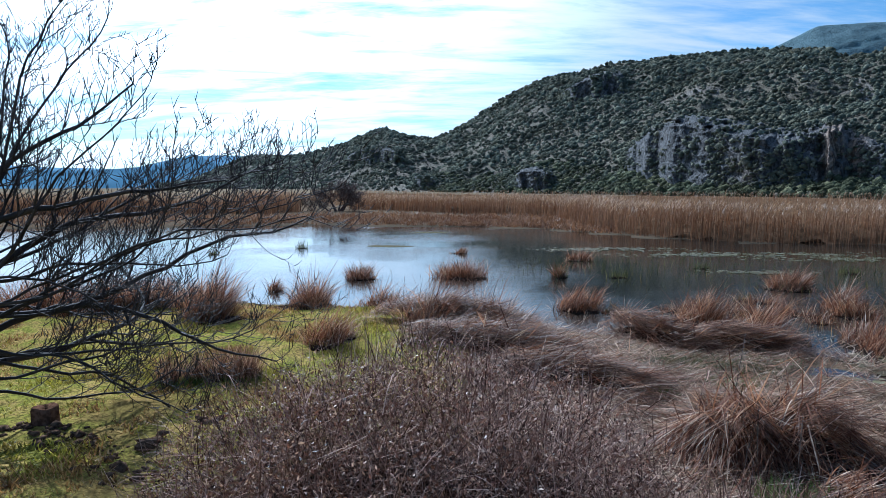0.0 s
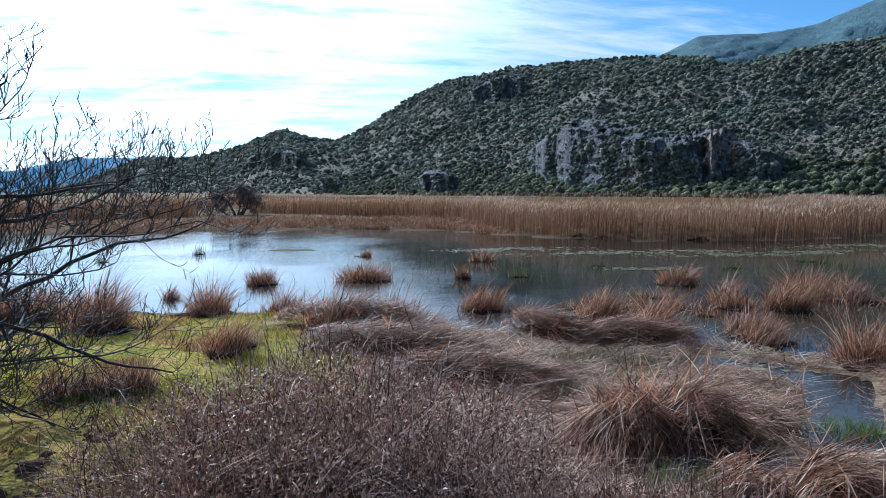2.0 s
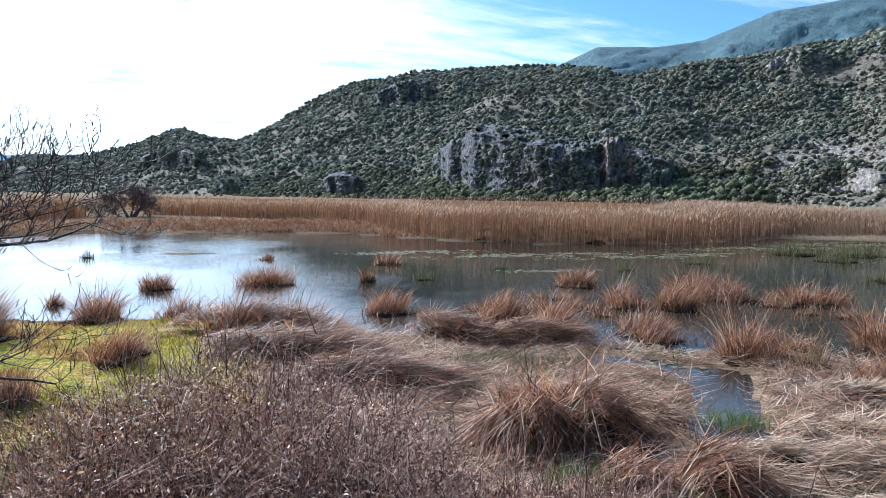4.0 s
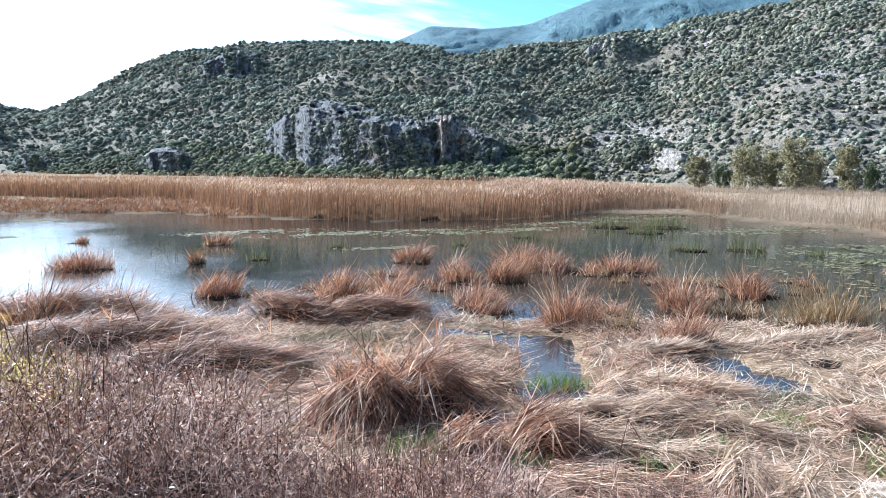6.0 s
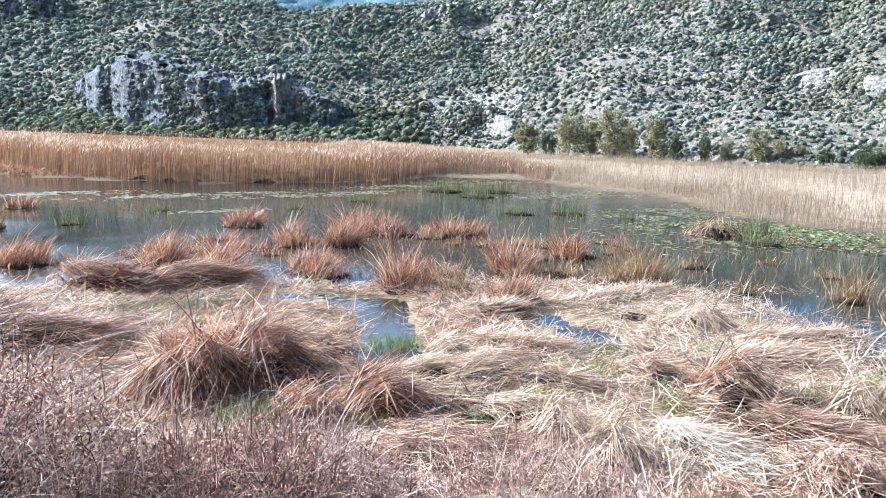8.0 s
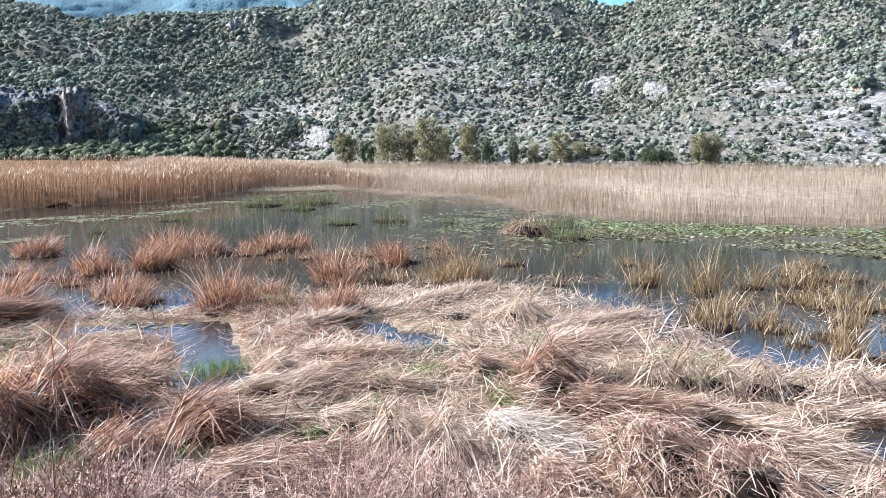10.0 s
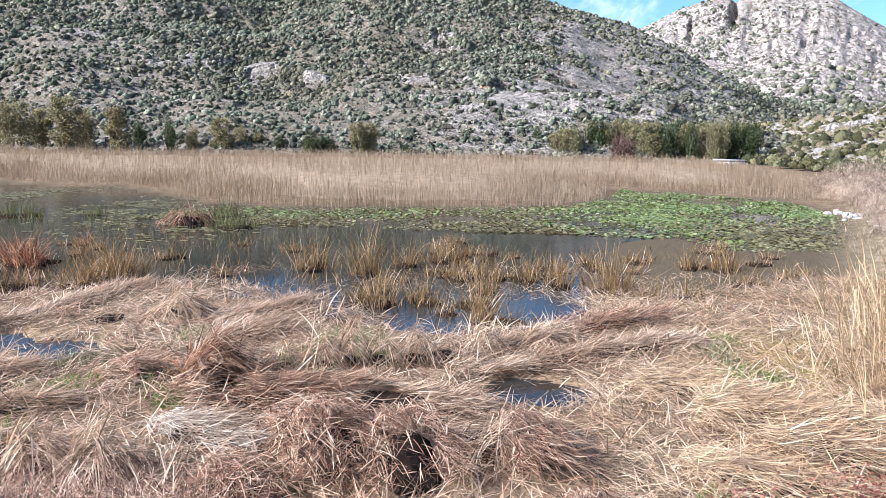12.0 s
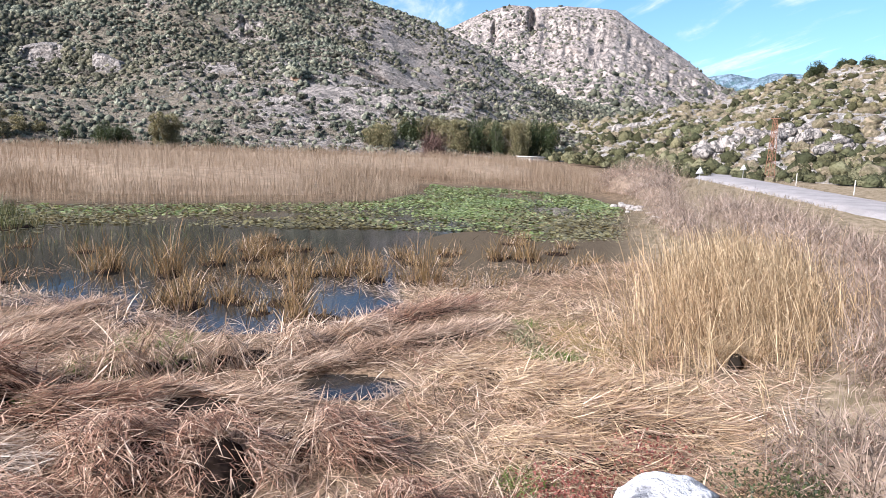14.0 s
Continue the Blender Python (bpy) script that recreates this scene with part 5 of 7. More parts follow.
C, U, L, S = M_CATTAIL, M_UMBER, M_LITTER, M_STRAW
SWATH_LABELS = {C: "long russet swath of combed fallen cattail leaves", U: "dark brown swath of combed fallen cattail leaves", L: "pale bleached swath of fallen cattail leaves", S: "straw-yellow swath of flattened reed stems"}
SWATHS = [(-1.4, 25.4, 2.8, 22.2, 1.8, 0.9, C), (-0.3, 21.9, 3.8, 19.0, 1.8, 0.7, C), (1.9, 18.7, 5.2, 16.2, 1.6, 0.5, C), (6.2, 24.0, 7.8, 20.9, 1.2, 0.7, C),
          (8.3, 22.1, 10.4, 20.9, 1.3, 0.7, C), (5.9, 15.3, 8.3, 13.9, 1.4, 0.5, U), (8.8, 10.5, 10.7, 9.2, 1.0, 0.4, L), (6.5, 8.1, 7.4, 6.8, 1.0, 0.35, U),
          (8.1, 14.4, 9.0, 12.2, 1.0, 0.4, U), (13.1, 7.6, 12.4, 4.8, 0.9, 0.5, U), (12.1, 5.6, 12.3, 1.8, 1.1, 0.5, U), (11.3, 3.7, 10.1, 1.5, 1.1, 0.5, U),
          (13.0, 4.0, 12.2, 0.6, 0.8, 0.35, L), (7.1, 8.3, 8.2, 6.3, 1.0, 0.35, U), (10.7, 10.3, 11.3, 7.7, 0.9, 0.35, L), (12.2, 5.4, 13.0, 2.1, 1.0, 0.45, U),
          (12.5, 2.6, 12.3, 0.1, 0.8, 0.3, L), (15.4, 7.1, 17.3, 5.8, 1.2, 0.35, L), (17.6, 7.5, 20.5, 5.7, 1.0, 0.3, L), (17.2, 12.6, 21.6, 12.0, 1.0, 0.25, L),
          (15.0, 0.9, 18.0, -1.5, 1.0, 0.3, L), (14.9, -0.2, 17.8, -4.6, 1.0, 0.3, L), (17.6, -1.1, 20.3, -4.5, 1.0, 0.35, U), (14.2, -3.0, 12.4, -6.1, 1.4, 0.16, S),
          (12.7, -4.0, 11.7, -7.5, 1.4, 0.2, S), (11.4, -4.6, 10.2, -7.3, 1.3, 0.2, S), (10.5, -3.1, 9.3, -5.3, 1.2, 0.25, S)]
for x0, y0, x1, y1, wide, h, mat in SWATHS:
    swath(x0, y0, x1, y1, wide, h * (1.0 if mat is C else 0.8), mat, SWATH_LABELS[mat], dry=0.2 if mat is C else 0.34)
swath(10.8, 5.6, 10.1, 3.9, 1.1, 0.2, M_LITTER, "bleached white sheaf of flattened cattail leaves", 260, 0.75, M_BLEACHED)
for x0, y0, x1, y1, wide, h in ((8.6, 10.9, 9.6, 9.4, 1.0, 0.25), (7.9, 10.6, 8.9, 8.6, 1.0, 0.25), (9.2, 8.2, 9.8, 6.4, 1.0, 0.2), (6.9, 14.3, 8.3, 12.6, 0.9, 0.2), (11.8, 11.4, 13.0, 9.6, 1.0, 0.25), (13.6, 13.6, 15.6, 13.2, 1.0, 0.2)):
    swath(x0, y0, x1, y1, wide, h, M_LITTER, SWATH_LABELS[M_LITTER])
for x0, y0, x1, y1, wide, h in ((11.0, 3.0, 9.3, 2.3, 1.3, 0.7), (10.9, 1.7, 9.2, 1.0, 1.2, 0.75), (11.4, -0.2, 9.8, -0.7, 1.1, 0.5), (9.4, 3.9, 8.0, 3.2, 1.1, 0.4), (9.0, -1.2, 7.9, -1.5, 1.0, 0.35)):
    swath(x0, y0, x1, y1, wide, h, M_UMBER, "brown heap of slumped cattail leaves over a dark hollow", 380, 0.3)
COLLAPSED = "large brown collapsed cattail tussock with combed dead leaves"
SLUMPED = "brown slumped cattail tussock with a dark hollow"
for x, y, rad, h, n, comb, mat, label in (
        (5.3, 12.6, 1.25, 1.15, 2000, -2.3, C, COLLAPSED), (6.6, 12.5, 1.2, 1.15, 2000, -0.6, C, COLLAPSED), (6.1, 9.7, 0.6, 0.7, 500, -0.6, C, SLUMPED), (7.4, 9.5, 0.9, 0.85, 1100, -0.7, C, SLUMPED),
        (6.2, 10.4, 0.6, 0.5, 400, -0.5, C, SLUMPED), (13.0, 5.8, 0.9, 1.0, 1100, -1.9, U, SLUMPED),
        (10.3, 11.0, 0.7, 0.6, 420, -0.9, L, "pale slumped cattail tussock"), (11.3, 9.8, 0.4, 0.5, 220, -0.6, C, SLUMPED)):
    broad_leaves(fountain(x, y, rad, h, mat, label, n, comb, 0.6 if x < 9 else 0.85, dry=0.16), rad * 0.8, h, 0.6, comb, int(18 * rad) if x < 9 else 0)
PALE_TUSSOCKS = [
    (13.9, 3.9, 0.39, 1.24), (14.4, 3.4, 0.37, 1.26), (14.6, 2.8, 0.4, 1.18), (14.9, 2.1, 0.37, 1.06), (15.3, 1.5, 0.47, 0.89), (13.9, 4.7, 0.49, 0.73),
    (15.7, 0.7, 0.51, 0.83), (16.7, -0.9, 0.74, 0.59), (18.0, 4.9, 0.68, 0.73), (17.7, 9.0, 0.65, 0.84), (16.2, -0.6, 0.46, 0.68), (9.0, 5.7, 0.46, 0.94),
    (9.0, 6.7, 0.43, 0.92), (10.5, 0.1, 0.45, 0.73)]
for x, y, rad, h in PALE_TUSSOCKS:
    fountain(x, y, rad * 1.3, h * 0.9, M_LITTER, "pale bleached tussock of bent cattail leaves", int(760 * rad), -1.9, 0.35, 0.5)


# ======== fallen leaf mats ========
def leaf_mat(name, label, mat, count, keep, width=0.019, rise=0.17, long=(0.22, 0.8), flow_seed=2.0, way=None):
    """Fallen leaves lying in combed swaths over the wet ground."""
    az = rng.uniform(-8, 128, count)
    r = 7.5 + 20 * rng.uniform(0, 1, count) ** 0.8
    q = bearing(az, r)[:, :2]
    d = outside(q[:, 0], q[:, 1], POND)
    ok = keep(q[:, 0], q[:, 1], d)
    for px, py, a, b in PUDDLES:
        ok &= ((((q[:, 0] - px) / a) ** 2 + ((q[:, 1] - py) / b) ** 2) > 1.0) | (rng.uniform(0, 1, count) < 0.05)
    for px, py, a, b in HOLLOWS:
        ok &= ((((q[:, 0] - px) / a) ** 2 + ((q[:, 1] - py) / b) ** 2) > 1.3) | (rng.uniform(0, 1, count) < 0.12)
    q, d = q[ok], d[ok]
    n = len(q)
    swath = fbm(q[:, 0], q[:, 1], 0.42, 3, flow_seed)
    hump = np.clip(fbm(q[:, 0], q[:, 1], 0.75, 3, 6.5) + 0.25, 0, 2) * rise * np.clip(d + 0.6, 0.2, 1.2)
    head = swath * 4.2 + rng.normal(0, 0.55, n) if way is None else way + swath * 1.1 + rng.normal(0, 0.4, n) + np.pi * rng.integers(0, 2, n)
    head = np.where(rng.uniform(0, 1, n) < 0.28, rng.uniform(0, 6.3, n), head)
    z = np.maximum(ground_height(q[:, 0], q[:, 1], False), -0.01)
    base = np.column_stack([q, z + hump * rng.uniform(0.1, 1.0, n) + 0.02])
    lean = np.clip(rng.normal(1.47, 0.2, n), 0.3, 1.8)
    bl = blades(base, head, lean, rng.uniform(-0.15, 0.35, n), rng.uniform(*long, n), width * rng.uniform(0.6, 1.5, n), 2)
    return thing(name, mesh_of(name, *bl, mat), label, "leaf litter", kind="stuff")


def bank_free(x, y, d):
    return (np.hypot(x, y) > 7.6) & (y > -0.42 * x - 4.6)


leaf_mat("fallen_leaves", "pale mat of fallen cattail leaves over wet ground", M_LITTER, 92000, lambda x, y, d: (d > -0.7) & bank_free(x, y, d) & (x > 2 - 0.1 * y) & (rng.uniform(0, 1, len(x)) < smooth(np.degrees(np.arctan2(x, y)), -10, 25) + 0.35))
leaf_mat("fallen_leaves", "reddish-brown swaths of long combed cattail leaves", M_CATTAIL, 32000, lambda x, y, d: (d > -0.5) & (x > 0.2) & (rng.uniform(0, 1, len(x)) < 0.75) & (np.hypot(x, y) > 11.5) & (np.degrees(np.arctan2(x, y)) < 48), width=0.022, rise=0.22, long=(0.6, 1.5), flow_seed=8.0)
leaf_mat("fallen_leaves", "brown swaths of flattened cattail leaves", M_UMBER, 46000, lambda x, y, d: (d > -0.4) & bank_free(x, y, d) & (x > 0.5) & (rng.uniform(0, 1, len(x)) < 1.05 - 0.82 * smooth(np.degrees(np.arctan2(x, y)), 25, 80)), flow_seed=8.0)
leaf_mat("fallen_leaves", "straw-yellow flattened reed stems by the bank", M_STRAW, 104000, lambda x, y, d: (d > -0.3) & bank_free(x, y, d) & (np.degrees(np.arctan2(x, y)) > 84) & (rng.uniform(0, 1, len(x)) < smooth(np.degrees(np.arctan2(x, y)), 84, 104)), long=(0.15, 0.55), flow_seed=5.0, rise=0.14, width=0.012, way=-1.75)


leaf_mat("floating_leaves", "broken pale leaves afloat between the tussocks", M_LITTER, 46000, lambda x, y, d: (d < 0.3) & (d > -9) & (rng.uniform(0, 1, len(x)) < 0.8 * smooth(np.array([noise.noise((px * 0.33, py * 0.33, 9.0)) for px, py in zip(x, y)]), -0.15, 0.45) * smooth(d, -9, -1)), width=0.02, rise=0.03, long=(0.2, 0.8), flow_seed=4.0)


def algae_stubble(x, y, a, b, count):
    """Short grey-green shoots in a wet hollow between the heaps."""
    q = rng.normal(0, 0.5, (count, 2)) * [a, b]
    ob = thing("algae_stubble", mesh_of("algae_stubble", *blades(np.column_stack([q, np.full(count, 0.0)]), rng.uniform(0, 6.3, count), np.abs(rng.normal(0.6, 0.4, count)), 0.6, rng.uniform(0.06, 0.22, count), 0.018, 2), M_STUBBLE), "short grey-green shoots in a wet hollow", "grass", kind="stuff")
    ob.location = (x, y, 0.12)


for x, y, a, b in ((7.7, 18.7, 2.0, 1.3), (6.4, 19.0, 1.2, 0.9), (9.0, 9.0, 1.2, 0.8), (10.4, 9.6, 0.8, 0.6), (6.2, 10.2, 0.7, 0.5), (13.8, 9.0, 0.8, 0.8), (16.6, -4.9, 1.5, 0.7)):
    algae_stubble(x, y, a, b, int(1300 * a * b))


# sparse stems standing in the shallows
def shallow_stems(name, label, mat, spots, density, height):
    pieces = []
    for x, y, a, b in spots:
        n = int(density * a * b)
        q = rng.normal(0, 1, (n, 2)) * [a * 0.5, b * 0.5] + [x, y]
        pieces.append(blades(np.column_stack([q, np.full(n, -0.1)]), rng.uniform(0, 6.3, n), np.abs(rng.normal(0.2, 0.2, n)), 0.5, height * rng.uniform(0.4, 1.2, n), 0.025, 3))
    return thing(name, mesh_of(name, *joined(pieces), mat), label, "sedge", kind="stuff")


shallow_stems("sedge_stems", "scattered golden sedge stems in the shallows", M_SEDGE,
              [(24, 5, 7, 6), (26, 0, 6, 5), (21, 19, 7, 5), (26, 12, 8, 5), (29, -6, 5, 4), (18, 24, 8, 6), (22, 8, 4, 6), (31, 18, 7, 4), (25, 27, 9, 4)], 6, 0.6)
shallow_stems("sedge_stems", "scattered green rush stems in open water", M_RUSH, [(38, 23, 9, 4), (30, 40, 12, 6), (14, 44, 12, 8), (33, 10, 6, 8), (36, 48, 14, 4), (47, 47, 8, 4), (20, 34, 10, 5)], 7, 0.7)


# ======== standing cane stand by the bank ========
def cane_stand():
    n = 4200
    u = rng.uniform(0, 1, n)
    x = 12.8 + 10 * u + rng.normal(0, 1.0, n)
    y = -8.2 - 5.6 * u + rng.normal(0, 1.3, n)
    off = (x * -8.5 - y * 13.3) / math.hypot(13.3, 8.5)  # metres aside of the line from the bank to the burrow
    clear = (np.abs(off) > 0.4) | (np.hypot(x, y) > 15.3)
    x, y, u = x[clear], y[clear], u[clear]
    n = len(x)
    base = lift(np.column_stack([x, y]), -0.05)
    h = rng.uniform(0.6, 2.2, n) * (0.8 + 0.2 * u)
    stems = blades(base, rng.normal(1.8, 1.0, n), np.abs(rng.normal(0.12, 0.22, n)), 0.3, h, 0.015 + 0.012 * u, 3)
    m = 5200
    pick = rng.integers(0, n, m)
    leaf_at = base[pick] + np.column_stack([np.zeros((m, 2)), h[pick] * rng.uniform(0.1, 0.9, m)])
    leaves = blades(leaf_at, rng.uniform(0, 6.3, m), 0.6, 1.3, rng.uniform(0.3, 0.6, m), 0.014, 3)
    ob = thing("cane_stand", mesh_of("cane_stand", *stems, M_CANE), "stand of tall dry straw-coloured canes on the bank", "reeds", kind="stuff")
    tagged(part("cane_leaves", mesh_of("cane_leaves", *leaves, M_CANE), ob), kind="stuff")


cane_stand()


def burrow(x, y, way):
    """A small dark hole under a thatch of bent canes, open towards the bank."""
    # solid near-black ball: the darkness inside the hole is its colour
    v, t = ball(2)
    v = v * (1 + rng.normal(0, 0.14, (len(v), 1))) * [0.3, 0.15, 0.20]
    ob = thing("burrow", mesh_of("burrow", v, None, t, M_HOLE), "small dark burrow under bent dry canes", "burrow")
    ob.location, ob.rotation_euler = (x, y, float(ground_height(np.array([x]), np.array([y]), False)[0]) + 0.14), (0, 0, way)
    n = 420
    side = np.where(rng.uniform(0, 1, n) < 0.5, -1, 1) * rng.uniform(0.16, 0.6, n)
    at = np.column_stack([rng.uniform(-0.1, 0.7, n), side, rng.uniform(-0.15, 0.25, n)])
    over = rng.uniform(0, 1, n) < 0.45
    at[over] = np.column_stack([rng.uniform(-0.15, 0.6, over.sum()), rng.uniform(-0.4, 0.4, over.sum()), rng.uniform(0.24, 0.4, over.sum())])
    head = np.where(over, rng.choice([-1.57, 1.57], n) + rng.normal(0, 0.4, n), rng.uniform(0, 6.3, n))
    tagged(part("thatch", mesh_of("thatch", *blades(at, head, np.where(over, 1.5, 0.4), 0.5, rng.uniform(0.25, 0.7, n), 0.014, 3), M_CANE), ob, "bent dry canes over the hole"), kind="stuff")


burrow(12.9, -8.15, math.atan2(-8.15, 12.9))


# ======== lily pads and algae ========
def pads():
    poly = [(29.2, -11.2), (29, -13.6), (40, -18.6), (50, -20.8), (61, -21.5), (67, -15.5), (71, -9), (60, -6.8), (53, -3.2), (49, 4), (46.5, 12), (45.5, 18), (43, 22), (38, 23), (37, 15.5), (37, 9.9), (36.8, 3.7), (37, -2.2), (36.3, -7.7), (31.7, -9.9)]
    q = sample_in(poly, 170000)
    patchy = fbm(q[:, 0], q[:, 1], 0.16, 4, 2.2)
    q = q[(rng.uniform(0, 1, len(q)) < np.clip(0.50 + patchy * 1.1, 0.03, 1.0) * (1 - 0.55 * smooth(q[:, 1], -8, 2)))][:44000]
    n, k = len(q), 6
    a = np.arange(k) * 2 * np.pi / k
    rad = rng.uniform(0.05, 0.13, n)
    tilt = rng.normal(0, 0.20, (n, 2))
    ring = np.stack([np.cos(a)[None] * rad[:, None], np.sin(a)[None] * rad[:, None]], -1) * rng.uniform(0.85, 1.15, (n, k, 1))
    z = 0.02 + rng.uniform(0, 0.07, (n, 1)) + (ring * tilt[:, None, :]).sum(-1)
    v = np.concatenate([np.concatenate([q[:, None, :] + ring, z[..., None]], -1)], 1)
    old = (fbm(q[:, 0], q[:, 1], 0.1, 3, 8.0) * 0.5 + smooth(-q[:, 1], 8, 16) * smooth(-q[:, 0], -52, -40) + 0.12 + 0.6 * smooth(q[:, 1], -7, 3) + 0.6 * smooth(-np.hypot(q[:, 0], q[:, 1]), -47, -36)) > rng.uniform(0, 1, n)
    near = np.argsort(np.hypot(q[:, 0], q[:, 1]))[:300]
    raft = thing("lily_raft", None, "loose edge of green lily pads on open water", "lily pads")
    for k_ in near:
        pad = part("lily_pad", mesh_of("lily_pad", v[k_] - [*q[k_], 0], [(0, 1, 2, 3), (0, 3, 4, 5)], None, M_OLDPAD if old[k_] else M_PAD), raft)
        pad.location = (*q[k_], 0)
    rest = np.ones(n, bool)
    rest[near] = False
    for name, which, mat, label in (("lily_pads", ~old & rest, M_PAD, "bright green floating lily pads crowding the water"), ("old_lily_pads", old & rest, M_OLDPAD, "olive-brown withering lily pads on the water")):
        m = which.sum()
        i = np.arange(m)[:, None] * k
        quads = np.concatenate([i + np.array([0, 1, 2, 3]), i + np.array([0, 3, 4, 5])])
        thing(name, mesh_of(name, v[which], quads, None, mat), label, "lily pads", kind="stuff")


pads()


def mud_patch(x, y, a, b, mat, label, turn=0.0):
    """A low bank of algae and mud that just breaks the water."""
    k, rings = 40, 5
    v, q = [(0, 0, 0.035)], []
    for j in range(1, rings + 1):
        for i in range(k):
            t = 2 * math.pi * i / k
            f = (j / rings) * (1 + 0.28 * noise.noise((math.cos(t) * 1.7 + x, math.sin(t) * 1.7 + y, 0.3)) + 0.16 * noise.noise((math.cos(t) * 5 + x, math.sin(t) * 5, y)))
            v.append((a * f * math.cos(t), b * f * math.sin(t), 0.035 - 0.075 * (j / rings) ** 3))
    tris = [(0, 1 + i, 1 + (i + 1) % k) for i in range(k)]
    for j in range(rings - 1):
        q += [(1 + j * k + i, 1 + (j + 1) * k + i, 1 + (j + 1) * k + (i + 1) % k, 1 + j * k + (i + 1) % k) for i in range(k)]
    ob = thing("mud_bank", mesh_of("mud_bank", v, q, tris, mat, True), label, "mud bank", "low mud banks in the pond")
    ob.location, ob.rotation_euler = (x, y, 0), (0, 0, turn)


MUD = "low brown mud bank breaking the pond surface"
for row in ((-4.5, 59, 2.6, 1.3), (-1.5, 77, 3.0, 1.2)):
    mud_patch(*row, M_MUDBANK, MUD, turn=rng.uniform(-0.3, 0.3))


def floating_weed(spots):
    """Scraps of algae and dead pads adrift in loose rafts."""
    at = []
    for x, y, a, b, n in spots:
        q = rng.normal(0, 0.5, (n, 2)) * [a, b] + [x, y]
        at.append(q[fbm(q[:, 0], q[:, 1], 0.5, 3, 4.0) > -0.12])
    q = np.concatenate(at)
    n = len(q)
    ang = rng.uniform(0, 6.3, (n, 1)) + np.arange(4) * np.pi / 2
    rad = rng.uniform(0.06, 0.22, (n, 1)) * rng.uniform(0.5, 1.3, (n, 4))
    v = np.stack([q[:, :1] + np.cos(ang) * rad, q[:, 1:] + np.sin(ang) * rad, 0.012 + rng.uniform(0, 0.03, (n, 4))], -1)
    thing("floating_weed", mesh_of("floating_weed", v, np.arange(n)[:, None] * 4 + np.arange(4), None, M_OLDPAD), "loose rafts of olive algae scraps on the water", "algae", kind="stuff")


floating_weed([(13.5, 55.5, 5, 1.6, 900), (22, 51, 8, 1.8, 1300), (31, 47.8, 8, 1.6, 1300), (45, 52, 8, 2.4, 1300), (55, 54, 7, 3, 1200), (51, 38, 7, 3, 1200), (44, 26, 6, 3, 1000),
               (18.5, 40.5, 3, 1, 260), (9.8, 18.6, 3.2, 1.8, 700), (36, 17, 6, 3, 700), (42, 16, 6, 4, 900), (38, 22, 8, 3, 600)])


def tuft(x, y, radius, height, count, mat, label, category="grass tuft"):
    a, f = rng.uniform(0, 6.3, count), np.sqrt(rng.uniform(0, 1, count)) * radius
    base = np.column_stack([np.cos(a) * f, np.sin(a) * f, np.full(count, -0.03)])
    ob = thing("grass_tuft", mesh_of("grass_tuft", *blades(base, rng.uniform(0, 6.3, count), np.abs(rng.normal(0.4, 0.25, count)), 0.7, height * rng.uniform(0.5, 1.3, count), 0.014, 3), mat), label, category, "tufts by the bank", "stuff")
    ob.location = (x, y, float(ground_height(np.array([x]), np.array([y]), False)[0]) + 0.02)


# ======== brambles and brush ========
def thicket(name, label, centre, axes, top, twigs, leaves, mat, leaf_mat_, thick=0.007, leaf=0.035, sprays=0, core=None):
    """A tangle of thin arching stems, with small dead leaves caught in it."""
    cx, cy, cz = centre
    def shell(n, lo):
        a, b = rng.uniform(0, 2 * np.pi, n), np.arccos(rng.uniform(0.0, 1, n))
        f = rng.uniform(lo, 1.0, n) ** 0.6 * (1 + 0.13 * fbm(np.cos(a) * 3 + b, np.sin(a) * 3, 1.0, 3, cx + 5))
        return np.column_stack([cx + np.cos(a) * np.sin(b) * axes[0] * f, cy + np.sin(a) * np.sin(b) * axes[1] * f, cz + np.cos(b) * top * f])
    start = shell(twigs, 0.25)
    out = (start - np.array(centre)) / np.array([axes[0], axes[1], top])
    aim = out * [0.7, 0.7, 0.9] + rng.normal(0, 0.75, (twigs, 3))
    aim /= np.linalg.norm(aim, axis=1, keepdims=True)
    lean = np.arccos(np.clip(aim[:, 2], -1, 1))
    long = rng.uniform(0.2, 0.75, twigs) * max(1.0, thick * 100)
    pieces = [blades(start, np.arctan2(aim[:, 1], aim[:, 0]), lean, rng.normal(0.5, 0.8, twigs), long, thick * rng.uniform(1.0, 2.4, twigs), 3)]
    ob = thing(name, mesh_of(name, *joined(pieces), mat), label, "bush")
    # added filler core; its default near-black paints shade behind the twigs
    v, t = ball(3)
    v = v[:, :] * (1 + 0.10 * rng.normal(0, 1, (len(v), 1))) * [axes[0] * 0.55, axes[1] * 0.55, top * 0.55] + [cx, cy, cz]
    part("filler_core", mesh_of("filler_core", v, None, t, core or M_DARK), ob, "filler core standing for the shaded inside of the thicket")
    at = shell(leaves, 0.30)
    tagged(part("dead_leaves", mesh_of("dead_leaves", *cards(at, rng.uniform(0.5, 1.3, leaves) * leaf), leaf_mat_), ob, "small curled dead leaves"), kind="stuff")
    if sprays:
        s = shell(sprays, 0.8)
        long = np.column_stack([rng.normal(0, 0.16, sprays), rng.normal(0, 0.16, sprays), rng.uniform(0.35, 1.0, sprays)])
        tagged(part("spray", mesh_of("spray", *joined([tubes(s, s + long * 0.5, thick, thick * 0.8), tubes(s + long * 0.5, s + long + rng.normal(0, 0.05, (sprays, 3)), thick * 0.8, thick * 0.35)]), mat), ob), kind="stuff")
    return ob


